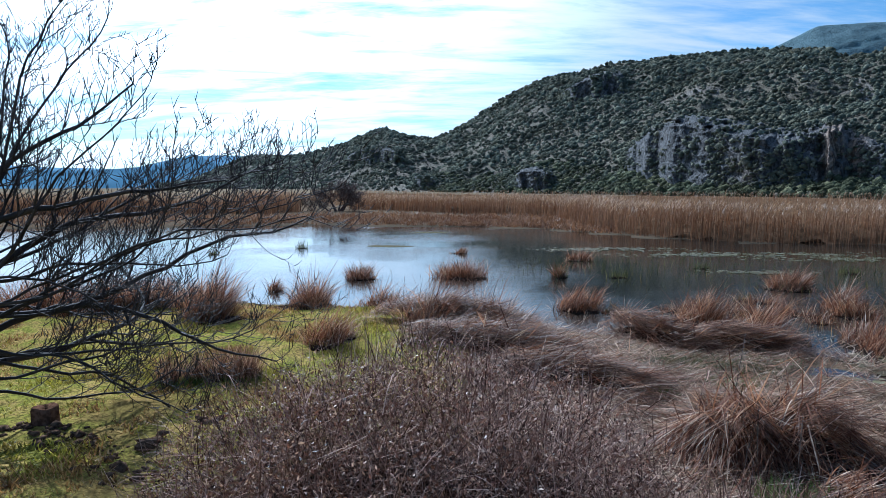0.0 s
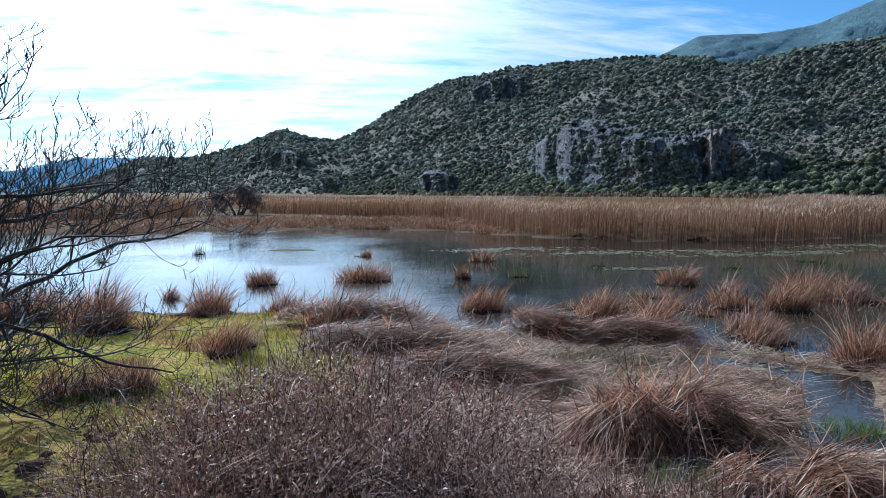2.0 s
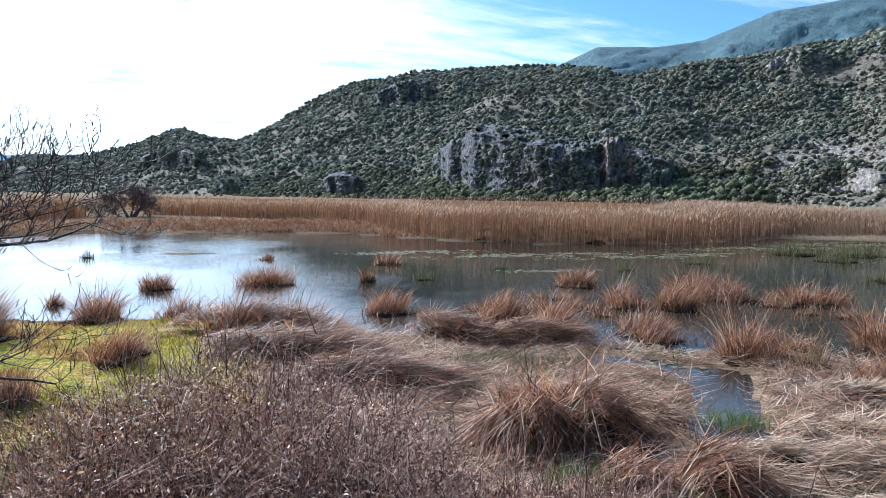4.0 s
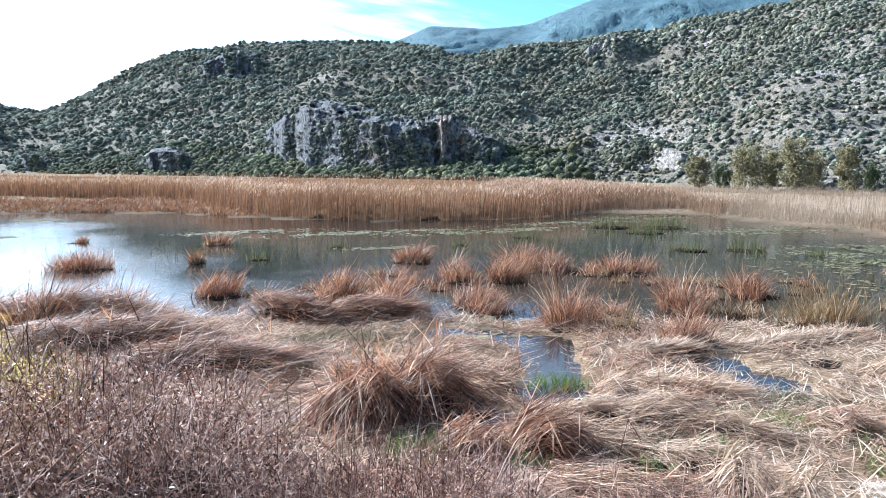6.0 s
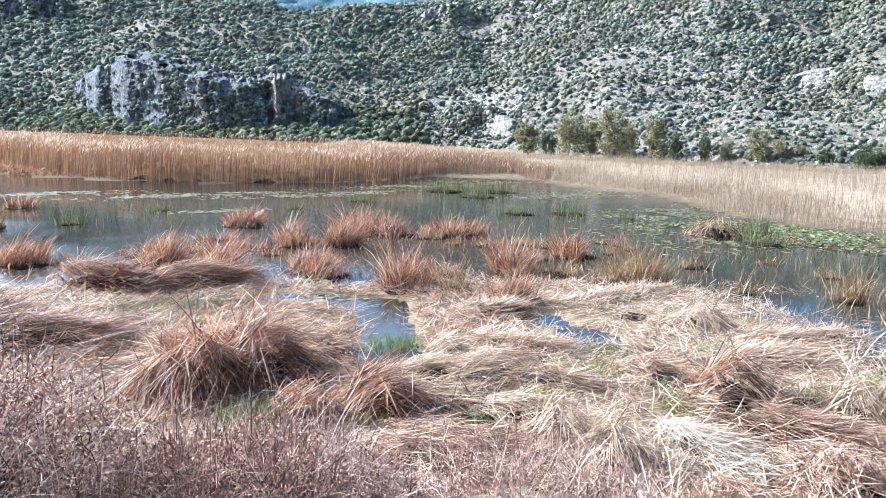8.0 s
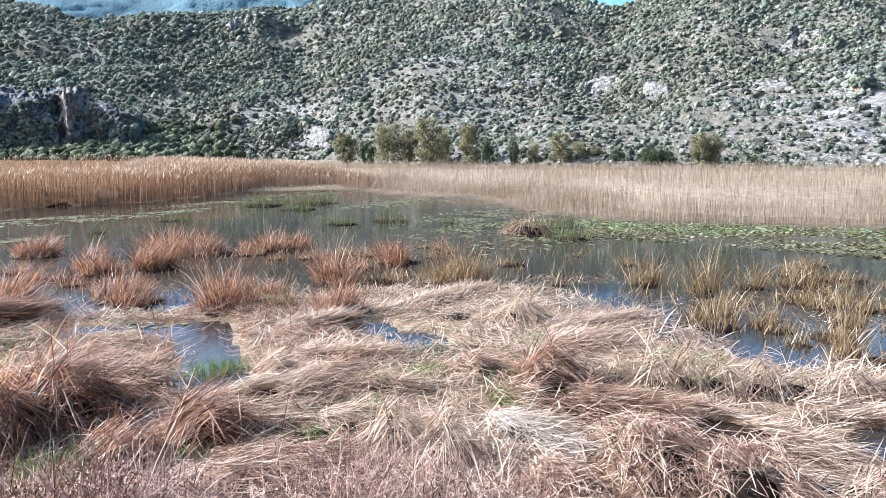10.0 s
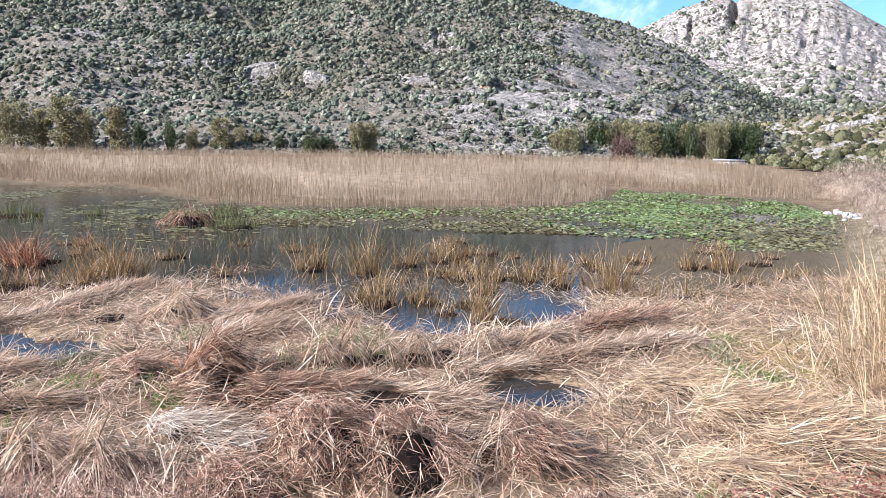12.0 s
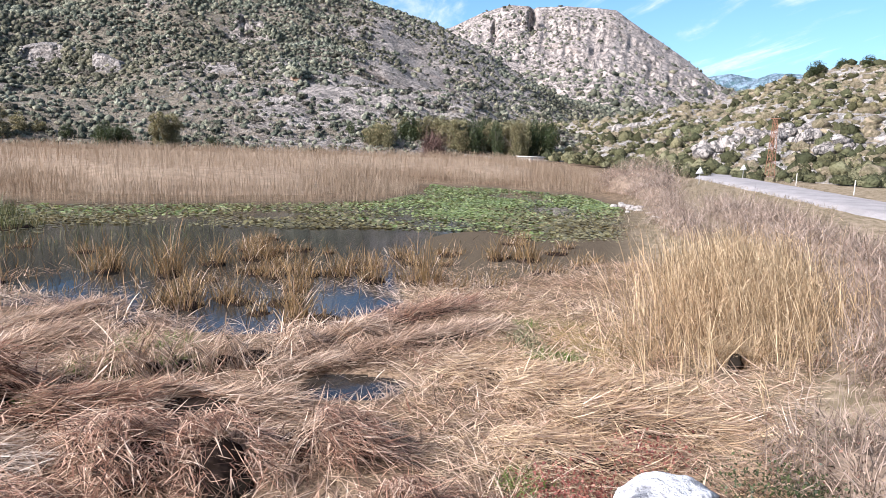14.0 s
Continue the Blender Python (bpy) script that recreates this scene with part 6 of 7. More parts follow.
thicket("bramble_bush", "dense purplish-brown bramble bush on the bank slope", (-0.4, 7.4, 0.7), (3.3, 2.6), 2.45, 26000, 62000, M_TWIG, M_DEADLEAF, 0.0046, 0.026, 160)
thicket("bramble_bush", "low purplish-brown brambles on the bank slope", (3.2, 6.5, 0.3), (2.3, 2.0), 1.5, 14000, 28000, M_TWIG, M_DEADLEAF, 0.0046, 0.025, 40)
thicket("bramble_bush", "low thin reddish brush on the bank slope", (6.0, 4.6, 0.2), (2.2, 2.2), 1.05, 6500, 6000, M_TWIG, M_DEADLEAF, 0.0040, 0.018, 30, core=M_BRUSHCORE)
for x, y, a, b, h, n in ((10.4, -10.9, 2.8, 1.8, 1.4, 4200), (14.4, -13.8, 3.2, 1.8, 1.5, 3600), (19.5, -16.6, 3.6, 2.0, 1.6, 3200), (25.5, -19.2, 3.6, 2.2, 1.4, 2400), (32.0, -21.4, 4.0, 2.4, 1.3, 2000), (38, -23.5, 4.4, 2.6, 1.3, 1700), (8.0, -7.6, 1.8, 1.6, 1.0, 2000)):
    z = float(bank_height(np.array([float(x)]), np.array([float(y)]))[0])
    thicket("dry_brush", "bare grey-brown brush on the roadside bank", (x, y, z - 0.1), (a, b), h, int(n * 1.3), n // 3, M_GREYTWIG, M_DEADLEAF, 0.006 + 0.00025 * x, 0.03, core=M_BRUSHCORE)
for x, y, a, b, h, n in ((64, -27.5, 6.0, 4.0, 2.8, 4200), (70, -31, 6.0, 4.0, 3.2, 3600), (57, -26.5, 4.0, 2.5, 1.6, 2400), (77, -35, 7.0, 4.0, 3.0, 2600)):
    thicket("dry_brush", "leafless grey-mauve shrub thicket at the reed edge", (x, y, 0.3), (a, b), h, n, n // 4, M_GREYTWIG, M_DEADLEAF, 0.012, 0.05, core=M_BRUSHCORE)
for x, y, a, b, h, n in ((33, -17.6, 2.6, 1.3, 0.9, 1500), (38, -19.2, 3.0, 1.5, 1.0, 1500), (44, -21.6, 3.2, 1.6, 1.0, 1400), (50, -24.0, 3.4, 1.6, 1.1, 1300), (41, -24.5, 3.4, 1.6, 1.0, 1300), (48, -27.5, 3.6, 1.8, 1.0, 1200)):
    thicket("dry_brush", "low mauve-brown brush between water and road", (x, y, 0.35), (a, b), h, n, n // 3, M_GREYTWIG, M_DEADLEAF, 0.012, 0.03, core=M_BRUSHCORE)
for x, y, rad, h in ((-16.9, 27.1, 1.3, 1.7), (-15.6, 26.6, 1.1, 1.5), (-14.6, 26.6, 1.2, 1.8), (-13.4, 27.1, 1.2, 1.7), (-12.3, 28.0, 1.2, 1.7), (-11.2, 28.3, 1.1, 1.5), (-10.0, 28.6, 0.9, 1.2)):
    tussock(x, y, rad, h, M_CATTAIL, int(620 * rad), "reddish-brown ragged tussock on the meadow shore", 0.35, 0.8, fan=0.5, width=0.022, dry=0.1)
for x, y, rad, h, n in ((-6.6, 16.5, 0.4, 0.75, 320), (-6.1, 16.8, 0.35, 0.7, 260), (-5.4, 17.0, 0.7, 0.85, 700), (-4.9, 16.9, 0.6, 0.7, 420)):
    tussock(x, y, rad, h, M_UMBER, n, "small tuft of brown dry stalks on the meadow", 0.25, 0.5, fan=0.3, width=0.016, density=1.0, dry=0.15)
    tuft(x + 0.15, y - 0.25, rad, 0.22, 160, M_TUFT, "fresh green grass round a dry tuft")


# ======== meadow grass ========
def meadow():
    n = 150000
    az, r = rng.uniform(-44, 2, n), 7.5 + 23 * rng.uniform(0, 1, n) ** 0.9
    q = bearing(az, r)[:, :2]
    d = outside(q[:, 0], q[:, 1], POND)
    thick = fbm(q[:, 0], q[:, 1], 0.5, 4, 1.1)
    ok = (d > 0.1) & (rng.uniform(0, 1, n) < 0.5 + thick * 1.3)
    q, thick = q[ok], thick[ok]
    old = fbm(q[:, 0], q[:, 1], 0.28, 4, 6.1) + 0.22 + rng.normal(0, 0.12, len(q)) > 0.2
    for which, mat, label in ((~old, M_GRASS, "short fresh green meadow grass"), (old, M_OCHRE, "yellowed dry patches of meadow grass")):
        m = which.sum()
        tall = rng.uniform(0.05, 0.17, m) * (1 + np.clip(thick[which], 0, 1) * 1.5)
        bl = blades(lift(q[which], -0.02), rng.uniform(0, 6.3, m), np.abs(rng.normal(0.5, 0.35, m)), 0.6, tall, 0.042, 1)
        thing("meadow_grass", mesh_of("meadow_grass", *bl, mat), label, "grass", kind="stuff")


meadow()


# ======== trees ========
def grow(start, way, length, radius, depth, rnd, out, spread, bend, kids, level=0, lift_=0.1):
    """Branches by forking, each with its own curl: adds (a, b, radius at a, radius at b, level) to out."""
    p, d = Vector(start), Vector(way).normalized()
    steps = 5 if level < 3 else 3
    curl = Vector((rnd.gauss(0, bend), rnd.gauss(0, bend), rnd.gauss(lift_, bend)))
    for k in range(steps):
        d = (d + curl + Vector((rnd.gauss(0, bend), rnd.gauss(0, bend), rnd.gauss(0, bend))) * 0.5).normalized()
        q = p + d * (length / steps)
        ra, rb = radius * (1 - 0.6 * k / steps), radius * (1 - 0.6 * (k + 1) / steps)
        out.append((tuple(p), tuple(q), ra, rb, level))
        if depth and (k > 1 or level and k):
            for _ in range(kids if k < steps - 1 else kids + 1):
                side = Vector((rnd.gauss(0, 1), rnd.gauss(0, 1), rnd.gauss(0.2, 0.7)))
                side = (side - d * side.dot(d)).normalized()
                grow(q, d * (1 - spread * 0.55) + side * spread, length * rnd.uniform(0.42, 0.72), rb * rnd.uniform(0.45, 0.65), depth - 1, rnd, out, spread, bend, kids, level + 1, lift_)
        p = q


def bare_tree(name, label, x, y, z, stems, mat, depth, kids, spread, bend, seed, thin, lift_=0.1, sides=4):
    rnd = random.Random(seed)
    out = []
    for sx, sy, way, length, radius in stems:
        grow((sx, sy, 0), way, length, radius, depth, rnd, out, spread, bend, kids, 0, lift_)
    a, b = np.array([s[0] for s in out]), np.array([s[1] for s in out])
    ra, rb, lv = (np.array([s[k] for s in out]) for k in (2, 3, 4))
    ra, rb = np.maximum(ra, thin), np.maximum(rb, thin * 0.8)
    stout = lv <= 1
    ob = thing(name, mesh_of("trunk", *tubes(a[stout], b[stout], ra[stout], rb[stout], 8), mat, True), label, "tree")
    ob.location = (x, y, z)
    tagged(part("crown", mesh_of("crown", *tubes(a[lv > 1], b[lv > 1], ra[lv > 1], rb[lv > 1], sides), mat), ob), kind="stuff")
    return ob


def limb_tree(label, x, y, z, limbs, mat, seed):
    """A bare tree that leans out over the meadow: crooked limbs, slender shoots along them that turn up to the light, fine twigs on those."""
    rnd = random.Random(seed)
    pieces = {0: [], 1: [], 2: [], 3: []}

    def shoot(p, d, length, radius, level, steps, turn_up, sag):
        p, d = Vector(p), Vector(d).normalized()
        wob = Vector((rnd.gauss(0, 0.04), rnd.gauss(0, 0.04), 0))
        shake = (0.15, 0.09, 0.10, 0.12)[level]
        for k in range(steps):
            f = k / steps
            d = (d + wob + Vector((rnd.gauss(0, shake), rnd.gauss(0, shake), turn_up * (0.5 + f) + rnd.gauss(0, shake)))).normalized()
            q = p + d * (length / steps)
            ra, rb = radius * (1 - 0.78 * f), radius * (1 - 0.78 * (k + 1) / steps)
            pieces[level].append((tuple(p), tuple(q), ra, rb))
            if level < 3 and f > (0.14, 0.16, 0.3)[level]:
                for _ in range((2, 1, 1)[level]):
                    if rnd.random() < (0.75, 0.66, 0.45)[level]:
                        droop = rnd.random() < sag
                        side = Vector((rnd.gauss(0.15, 0.8), rnd.gauss(0, 0.8), rnd.uniform(-1.3, -0.3) if droop else rnd.uniform(0.2, 1.5)))
                        side = (side - d * side.dot(d)).normalized()
                        span = (rnd.uniform(0.7, 2.2), rnd.uniform(0.35, 1.0), rnd.uniform(0.12, 0.4))[level] * (1 - 0.45 * f)
                        shoot(q, d * 0.72 + side * 0.70, span, min(max(rb * rnd.uniform(0.35, 0.65), 0.0115), 0.030), level + 1, (8, 5, 3)[level],
                              (0.09, 0.07, 0.04)[level] * (0.7 if droop else 1.0), sag * 0.6)
            p = q

    for start, aim, length, radius, turn_up, sag in limbs:
        shoot(start, aim, length, radius, 0, 16, turn_up, sag)

    def mesh(name, levels, sides):
        rows = [s for k in levels for s in pieces[k]]
        return mesh_of(name, *tubes([s[0] for s in rows], [s[1] for s in rows], np.array([s[2] for s in rows]), np.array([s[3] for s in rows]), sides), mat, True)
    ob = thing("bare_tree", mesh("trunk", (0,), 8), label, "tree")
    ob.location = (x, y, z)
    tagged(part("crown", mesh("crown", (1, 2, 3), 3), ob, "fine bare shoots and twigs"), kind="stuff")


SWEEPS = [((0, 0, -0.3), (-0.1, 0, 1), 4.2, 0.17, 0.0, 0.0)]
for k in range(28):
    f = k / 27  # from the lowest limb, which lies nearly level, to the upright leader
    z0 = 1.2 + 2.3 * f
    z1 = 1.1 + 7.2 * f ** 0.95 + 0.35 * math.sin(k * 2.1)
    reach = float(np.interp(z1, (0.5, 1.6, 3.9, 5.5, 7.3, 8.6), (6.6, 7.6, 7.6, 6.0, 4.9, 3.2))) * (0.82 + 0.18 * math.sin(k * 1.7))
    aim = Vector((reach * 0.87, reach * 0.5 + 1.9 * math.sin(k * 2.4), z1 - z0))
    SWEEPS.append(((-0.1 * f, 0, z0), (aim.x, aim.y, aim.z - 0.20 * aim.length), aim.length * 1.04, 0.080 if k % 5 == 1 else 0.038 + 0.01 * math.sin(k * 3.1), 0.022,
                   0.4 if k < 7 else 0.10))
SWEEPS += [((-0.2, 0, 3.0), (-0.6, -0.1, 1.0), 3.4, 0.06, 0.02, 0.1), ((0, 0, 1.5), (-0.8, -0.5, 0.5), 3.2, 0.06, 0.03, 0.3)]
limb_tree("leafless dark-barked tree with long limbs sweeping over the meadow", -9.4, 12.9, 0.25, SWEEPS, M_BARK, 12)
bare_tree("bare_tree", "leafless reddish-brown spreading tree on the far shore", -19.0, 126, 0.1,
          [(0, 0, (-0.5, 0, 1), 3.6, 0.28), (0.3, 0, (0.4, 0.1, 1), 3.6, 0.26), (0.5, 0, (1.0, -0.1, 0.7), 3.4, 0.22), (-0.4, 0, (-1.0, 0.1, 0.8), 3.4, 0.2), (0.1, 0.2, (0.0, 0.4, 1), 3.8, 0.22)], M_BAREBARK, 3, 2, 0.8, 0.14, 9, 0.028, 0.05, 3)
bare_tree("bare_tree", "small leafless reddish bush on the far shore", -26.0, 127, 0.1,
          [(0, 0, (-0.6, 0, 1), 2.2, 0.12), (0.3, 0, (0.5, 0.1, 1), 2.4, 0.12), (0.2, 0, (0.1, -0.1, 1), 2.4, 0.12)], M_BAREBARK, 2, 3, 0.8, 0.14, 10, 0.03, 0.05, 3)


def stump(x, y, z):
    """A short sawn trunk with a root flare, a worn rim and a hollow top."""
    turn, rows = np.linspace(0, 2 * math.pi, 25)[:-1], [(-0.12, 0.36), (0.0, 0.31), (0.08, 0.265), (0.22, 0.245), (0.36, 0.25), (0.42, 0.235), (0.435, 0.20), (0.40, 0.12), (0.385, 0.01)]
    v = np.array([(r * (1 + 0.07 * math.sin(5 * a + 0.8) + 0.05 * math.sin(9 * a + 2)) * math.cos(a), r * (1 + 0.07 * math.sin(5 * a + 0.8) + 0.05 * math.sin(9 * a + 2)) * math.sin(a),
                   h + (0.018 * math.sin(2 * a) if h > 0.3 else 0)) for h, r in rows for a in turn])
    quads = [(j * 24 + i, j * 24 + (i + 1) % 24, (j + 1) * 24 + (i + 1) % 24, (j + 1) * 24 + i) for j in range(len(rows) - 1) for i in range(24)]
    ob = thing("tree_stump", mesh_of("tree_stump", v, np.array(quads), None, M_STUMP, True), "short brown sawn tree stump on the meadow", "stump")
    ob.location = (x, y, z)


def clods(spots):
    """Dug-up lumps of dark earth lying on the grass."""
    at, size = [], []
    for x, y, r, n in spots:
        for _ in range(n):
            px, py = x + rng.normal(0, r), y + rng.normal(0, r * 0.6)
            at.append((px, py, float(ground_height(np.array([px]), np.array([py]))[0]) - 0.01))
            size.append(rng.lognormal(-3.2, 0.5))
    place, _, tri = bushes(np.array(at), np.array(size), 1, 0.35, 0.6)
    tagged(new("earth_clods", mesh_of("earth_clods", place, None, tri, M_CLOD)), "scattered dark brown clods of earth on the grass", "earth", kind="stuff")


stump(-7.9, 13.6, 0.25)
clods([(-7.3, 12.9, 0.35, 60), (-6.4, 12.4, 0.5, 50), (-4.6, 13.6, 0.4, 40), (-5.2, 11.2, 0.5, 40), (-8.4, 13.2, 0.25, 30)])


def leafy_tree(label, seed, height, width, leaves, mat, low=0.15, leaf=0.20, lumps=16):
    """A crown of many small leaves in uneven clumps on forking limbs."""
    rnd = random.Random(seed)
    out = []
    grow((0, 0, -0.3), (rnd.gauss(0, 0.08), rnd.gauss(0, 0.08), 1), height * 0.8, height * 0.024, 1, rnd, out, 0.7, 0.08, 2)
    a, b = np.array([s[0] for s in out]), np.array([s[1] for s in out])
    ra, rb, lv = (np.array([s[k] for s in out]) for k in (2, 3, 4))
    ob = thing("leafy_tree", mesh_of("trunk", *tubes(a, b, ra, rb, 6), M_TRUNK, True), label, "tree", "trees at the mountain foot")
    g = np.random.default_rng(seed)
    hz = g.uniform(low, 1.0, lumps) * height
    reach = width * np.sqrt(np.clip(1 - ((hz / height - 0.5) / 0.58) ** 2, 0.08, 1)) * g.uniform(0.2, 1.0, lumps)
    t = g.uniform(0, 6.3, lumps)
    hub = np.column_stack([np.cos(t) * reach, np.sin(t) * reach, hz])
    pick = g.integers(0, lumps, leaves)
    blob = g.normal(0, 1, (leaves, 3))
    blob /= np.linalg.norm(blob, axis=1, keepdims=True)
    at = hub[pick] + blob * (g.uniform(0.3, 1, (leaves, 1)) ** 0.5) * (width * g.uniform(0.28, 0.5, lumps)[pick])[:, None] * [1, 1, 1.15]
    at[:, 2] = np.maximum(at[:, 2], 0.3)
    part("crown", mesh_of("crown", *cards(at, g.uniform(0.6, 1.4, leaves) * leaf), mat), ob)
    return ob


def foot_z(x, y):
    return 0.9


KINDS = [leafy_tree("tall grey-green gum tree with an airy crown", 21, 9.0, 2.6, 5200, M_EUCALYPT, 0.12, 0.2, 30),
         leafy_tree("tall grey-green gum tree with an airy crown", 22, 8.0, 3.0, 5200, M_EUCALYPT, 0.1, 0.2, 32),
         leafy_tree("slender yellowish gum tree", 23, 8.6, 2.0, 4600, M_EUCALYPT, 0.06, 0.2, 30),
         leafy_tree("round dark green tree", 24, 4.6, 2.6, 4200, M_DARKLEAF, 0.05, 0.17, 26)]
used = [False] * len(KINDS)


KIND_SIZES = [(9.0, 3.4), (8.0, 3.8), (8.6, 2.6), (4.6, 3.3)]


def plant(kind, az, r, top, wide):
    """A tree of that kind; top: how high its crown reaches, wide: its breadth, both in degrees seen from the bank."""
    p = bearing(np.array([az]), np.array([r]))[0]
    tall = (EYE - 0.6 + r * math.tan(radians(top))) / KIND_SIZES[kind][0]
    broad = r * radians(wide) / 2 / KIND_SIZES[kind][1]
    m = pose(p[0], p[1], 0.6, 0, 0, rng.uniform(0, 360)) @ Matrix.Diagonal((broad, broad, tall, 1))
    if not used[kind]:
        used[kind] = True
        KINDS[kind].matrix_basis = m
        return
    copy_thing(KINDS[kind], m).matrix_basis = m


for kind, az, r, top, wide in ((2, 48.6, 190, 1.1, 2.3), (1, 51.9, 172, 1.7, 3.0), (0, 53.6, 176, 1.2, 2.6), (0, 55.2, 165, 2.0, 3.0), (1, 56.4, 170, 1.2, 2.2), (2, 58.4, 152, 1.7, 2.3), (3, 59.9, 160, 0.4, 1.8),
                               (3, 62.1, 150, 0.4, 1.7), (1, 63.6, 150, 0.2, 1.5), (0, 65.8, 146, 0.85, 2.5), (1, 67.2, 150, 0.3, 1.8), (2, 68.6, 150, 0.0, 1.4), (3, 72.5, 140, -0.1, 2.0), (3, 73.8, 141, -0.3, 2.0),
                               (2, 76.2, 134, 0.9, 1.9), (0, 77.1, 135, 0.6, 2.0), (3, 80.0, 140, -0.9, 1.4), (3, 50.2, 182, 0.3, 1.8), (3, 70.2, 146, -0.4, 1.3)):
    plant(kind, az, r, top, wide)
for k in range(46):
    az = 90.6 + 16.2 * (k + rng.uniform(0, 1)) / 46
    plant(int(rng.choice([0, 1, 1, 2, 3])), az, rng.uniform(146, 172), 0.35 + 0.75 * smooth(az, 90, 98) + rng.uniform(-0.35, 0.25), rng.uniform(1.6, 2.6))
thicket("dry_brush", "rusty leafless thicket before the grove", (*bearing(np.array([97.2]), np.array([138.0]))[0][:2], 0.4), (3.4, 2.4), 4.0, 1500, 900, M_BAREBARK, M_DEADLEAF, 0.05, 0.14)


def ledges(spots):
    """Banks of weathered limestone blocks that break through the hillside; spots: bearing, height in degrees, spread in metres, how many blocks."""
    grid = SP.reshape(-1, 3)
    az, el = np.degrees(np.arctan2(grid[:, 0], grid[:, 1])), np.degrees(np.arctan2(grid[:, 2] - EYE, np.hypot(grid[:, 0], grid[:, 1])))
    at, size = [], []
    for a, e, spread, count in spots:
        hub = grid[np.argmin((az - a) ** 2 + (el - e) ** 2)]
        for p in hub + rng.normal(0, 1, (count, 3)) * [spread, spread, 0]:
            near = grid[np.argmin(((grid - p) ** 2)[:, :2].sum(1))]
            at.append((p[0], p[1], near[2] - 0.3))
            size.append(min(rng.lognormal(-0.35, 0.55), 1.8))
    v, _, t = bushes(np.array(at), np.array(size), 2, 0.16, 0.75)
    me = mesh_of("rock_ledges", v, None, t, M_LEDGE)
    paint(me, "bare", np.ones((len(v), 3)))
    thing("rock_ledges", me, "banks of pale weathered limestone blocks on the roadside hill", "rock", kind="stuff")


ledges([(119.2, -0.1, 1.6, 24), (120.5, 0.3, 2.0, 40), (121.9, 0.1, 1.8, 30), (122.9, 1.0, 1.8, 26), (123.8, 0.9, 1.5, 22), (111.4, 0.9, 2.2, 30), (113.1, 1.1, 2.2, 30), (125.3, 0.7, 1.6, 18), (126.8, 0.3, 1.5, 16), (114.3, 1.9, 2.4, 24), (116.5, 1.3, 2.0, 14)])
# shrubs of the roadside hill, each its own bush where near
hill_at = scatter(SP, SB, 9600, patch=0.05, thin=0.85, seed=6.0)
hill_size = np.minimum(rng.lognormal(-0.72, 0.62, len(hill_at)), 1.6)
thing("hill_shrubs", mesh_of("hill_shrubs", *leafy_bushes(hill_at, hill_size * 0.8, 40, 0.15), M_NEARSHRUB), "round olive-green shrubs over the roadside hill", "shrub", kind="stuff")


def roadside():
    """Dry grass between the bank and the road, and scrub along the hill's foot."""
    n = 16000
    x = rng.uniform(14, 115, n)
    y = -0.42 * x + 1.0 - rng.uniform(0.5, 22, n) * np.clip(x / 60, 0.4, 1.0)
    far = np.hypot(x, y)
    ok = fbm(x, y, 0.12, 3, 2.0) > -0.35
    q = np.column_stack([x, y])[ok]
    m = len(q)
    bl = blades(lift(q, -0.03), rng.uniform(0, 6.3, m), np.abs(rng.normal(0.4, 0.3, m)), 0.7, rng.uniform(0.12, 0.4, m), 0.012 + 0.0004 * far[ok], 2)
    thing("dry_grass", mesh_of("dry_grass", *bl, M_VERGE), "dry tan grass along the road verge", "grass", kind="stuff")
    k = 420
    az, r = rng.uniform(106, 134, k), rng.uniform(96, 128, k)
    at = bearing(az, r + 40 * smooth(-az, -116, -106), 0.8)
    thing("foot_scrub", mesh_of("foot_scrub", *leafy_bushes(at, np.minimum(rng.lognormal(-0.35, 0.4, k), 1.2), 150, 0.12), M_NEARSHRUB), "green scrub along the foot of the roadside hill", "shrub", kind="stuff")


roadside()


# ======== road, sign, pole, rocks, hut ========
def road():
    line = [(18, -35.5), (30, -36), (42, -38), (56, -41.3), (70, -44.6), (84, -47.8), (98, -51.5), (114, -55.5), (135, -58), (170, -52)]
    p = np.array(line, float)
    s = np.linspace(0, len(p) - 1, 80)
    c = np.column_stack([np.interp(s, np.arange(len(p)), p[:, k]) for k in (0, 1)])
    d = np.gradient(c, axis=0)
    d /= np.linalg.norm(d, axis=1, keepdims=True)
    nrm = np.column_stack([-d[:, 1], d[:, 0]])
    rows = []
    for off, z in ((-4.2, 0.3), (-3.0, 0.93), (-2.6, 0.98), (0, 1.05), (2.6, 0.98), (3.0, 0.93), (4.2, 0.3)):
        rows.append(np.column_stack([c + nrm * off, np.full(len(c), z)]))
    v = np.stack(rows, 1)
    i, j = np.meshgrid(np.arange(len(c) - 1), np.arange(6), indexing="ij")
    thing("road", mesh_of("road", v, np.stack([i * 7 + j, i * 7 + j + 1, (i + 1) * 7 + j + 1, (i + 1) * 7 + j], -1), None, M_ROAD, True), "narrow sun-bleached asphalt road", "road", kind="structure")


road()


def bar(a, b, r, sides=6):
    return tubes([a], [b], r, r, sides)


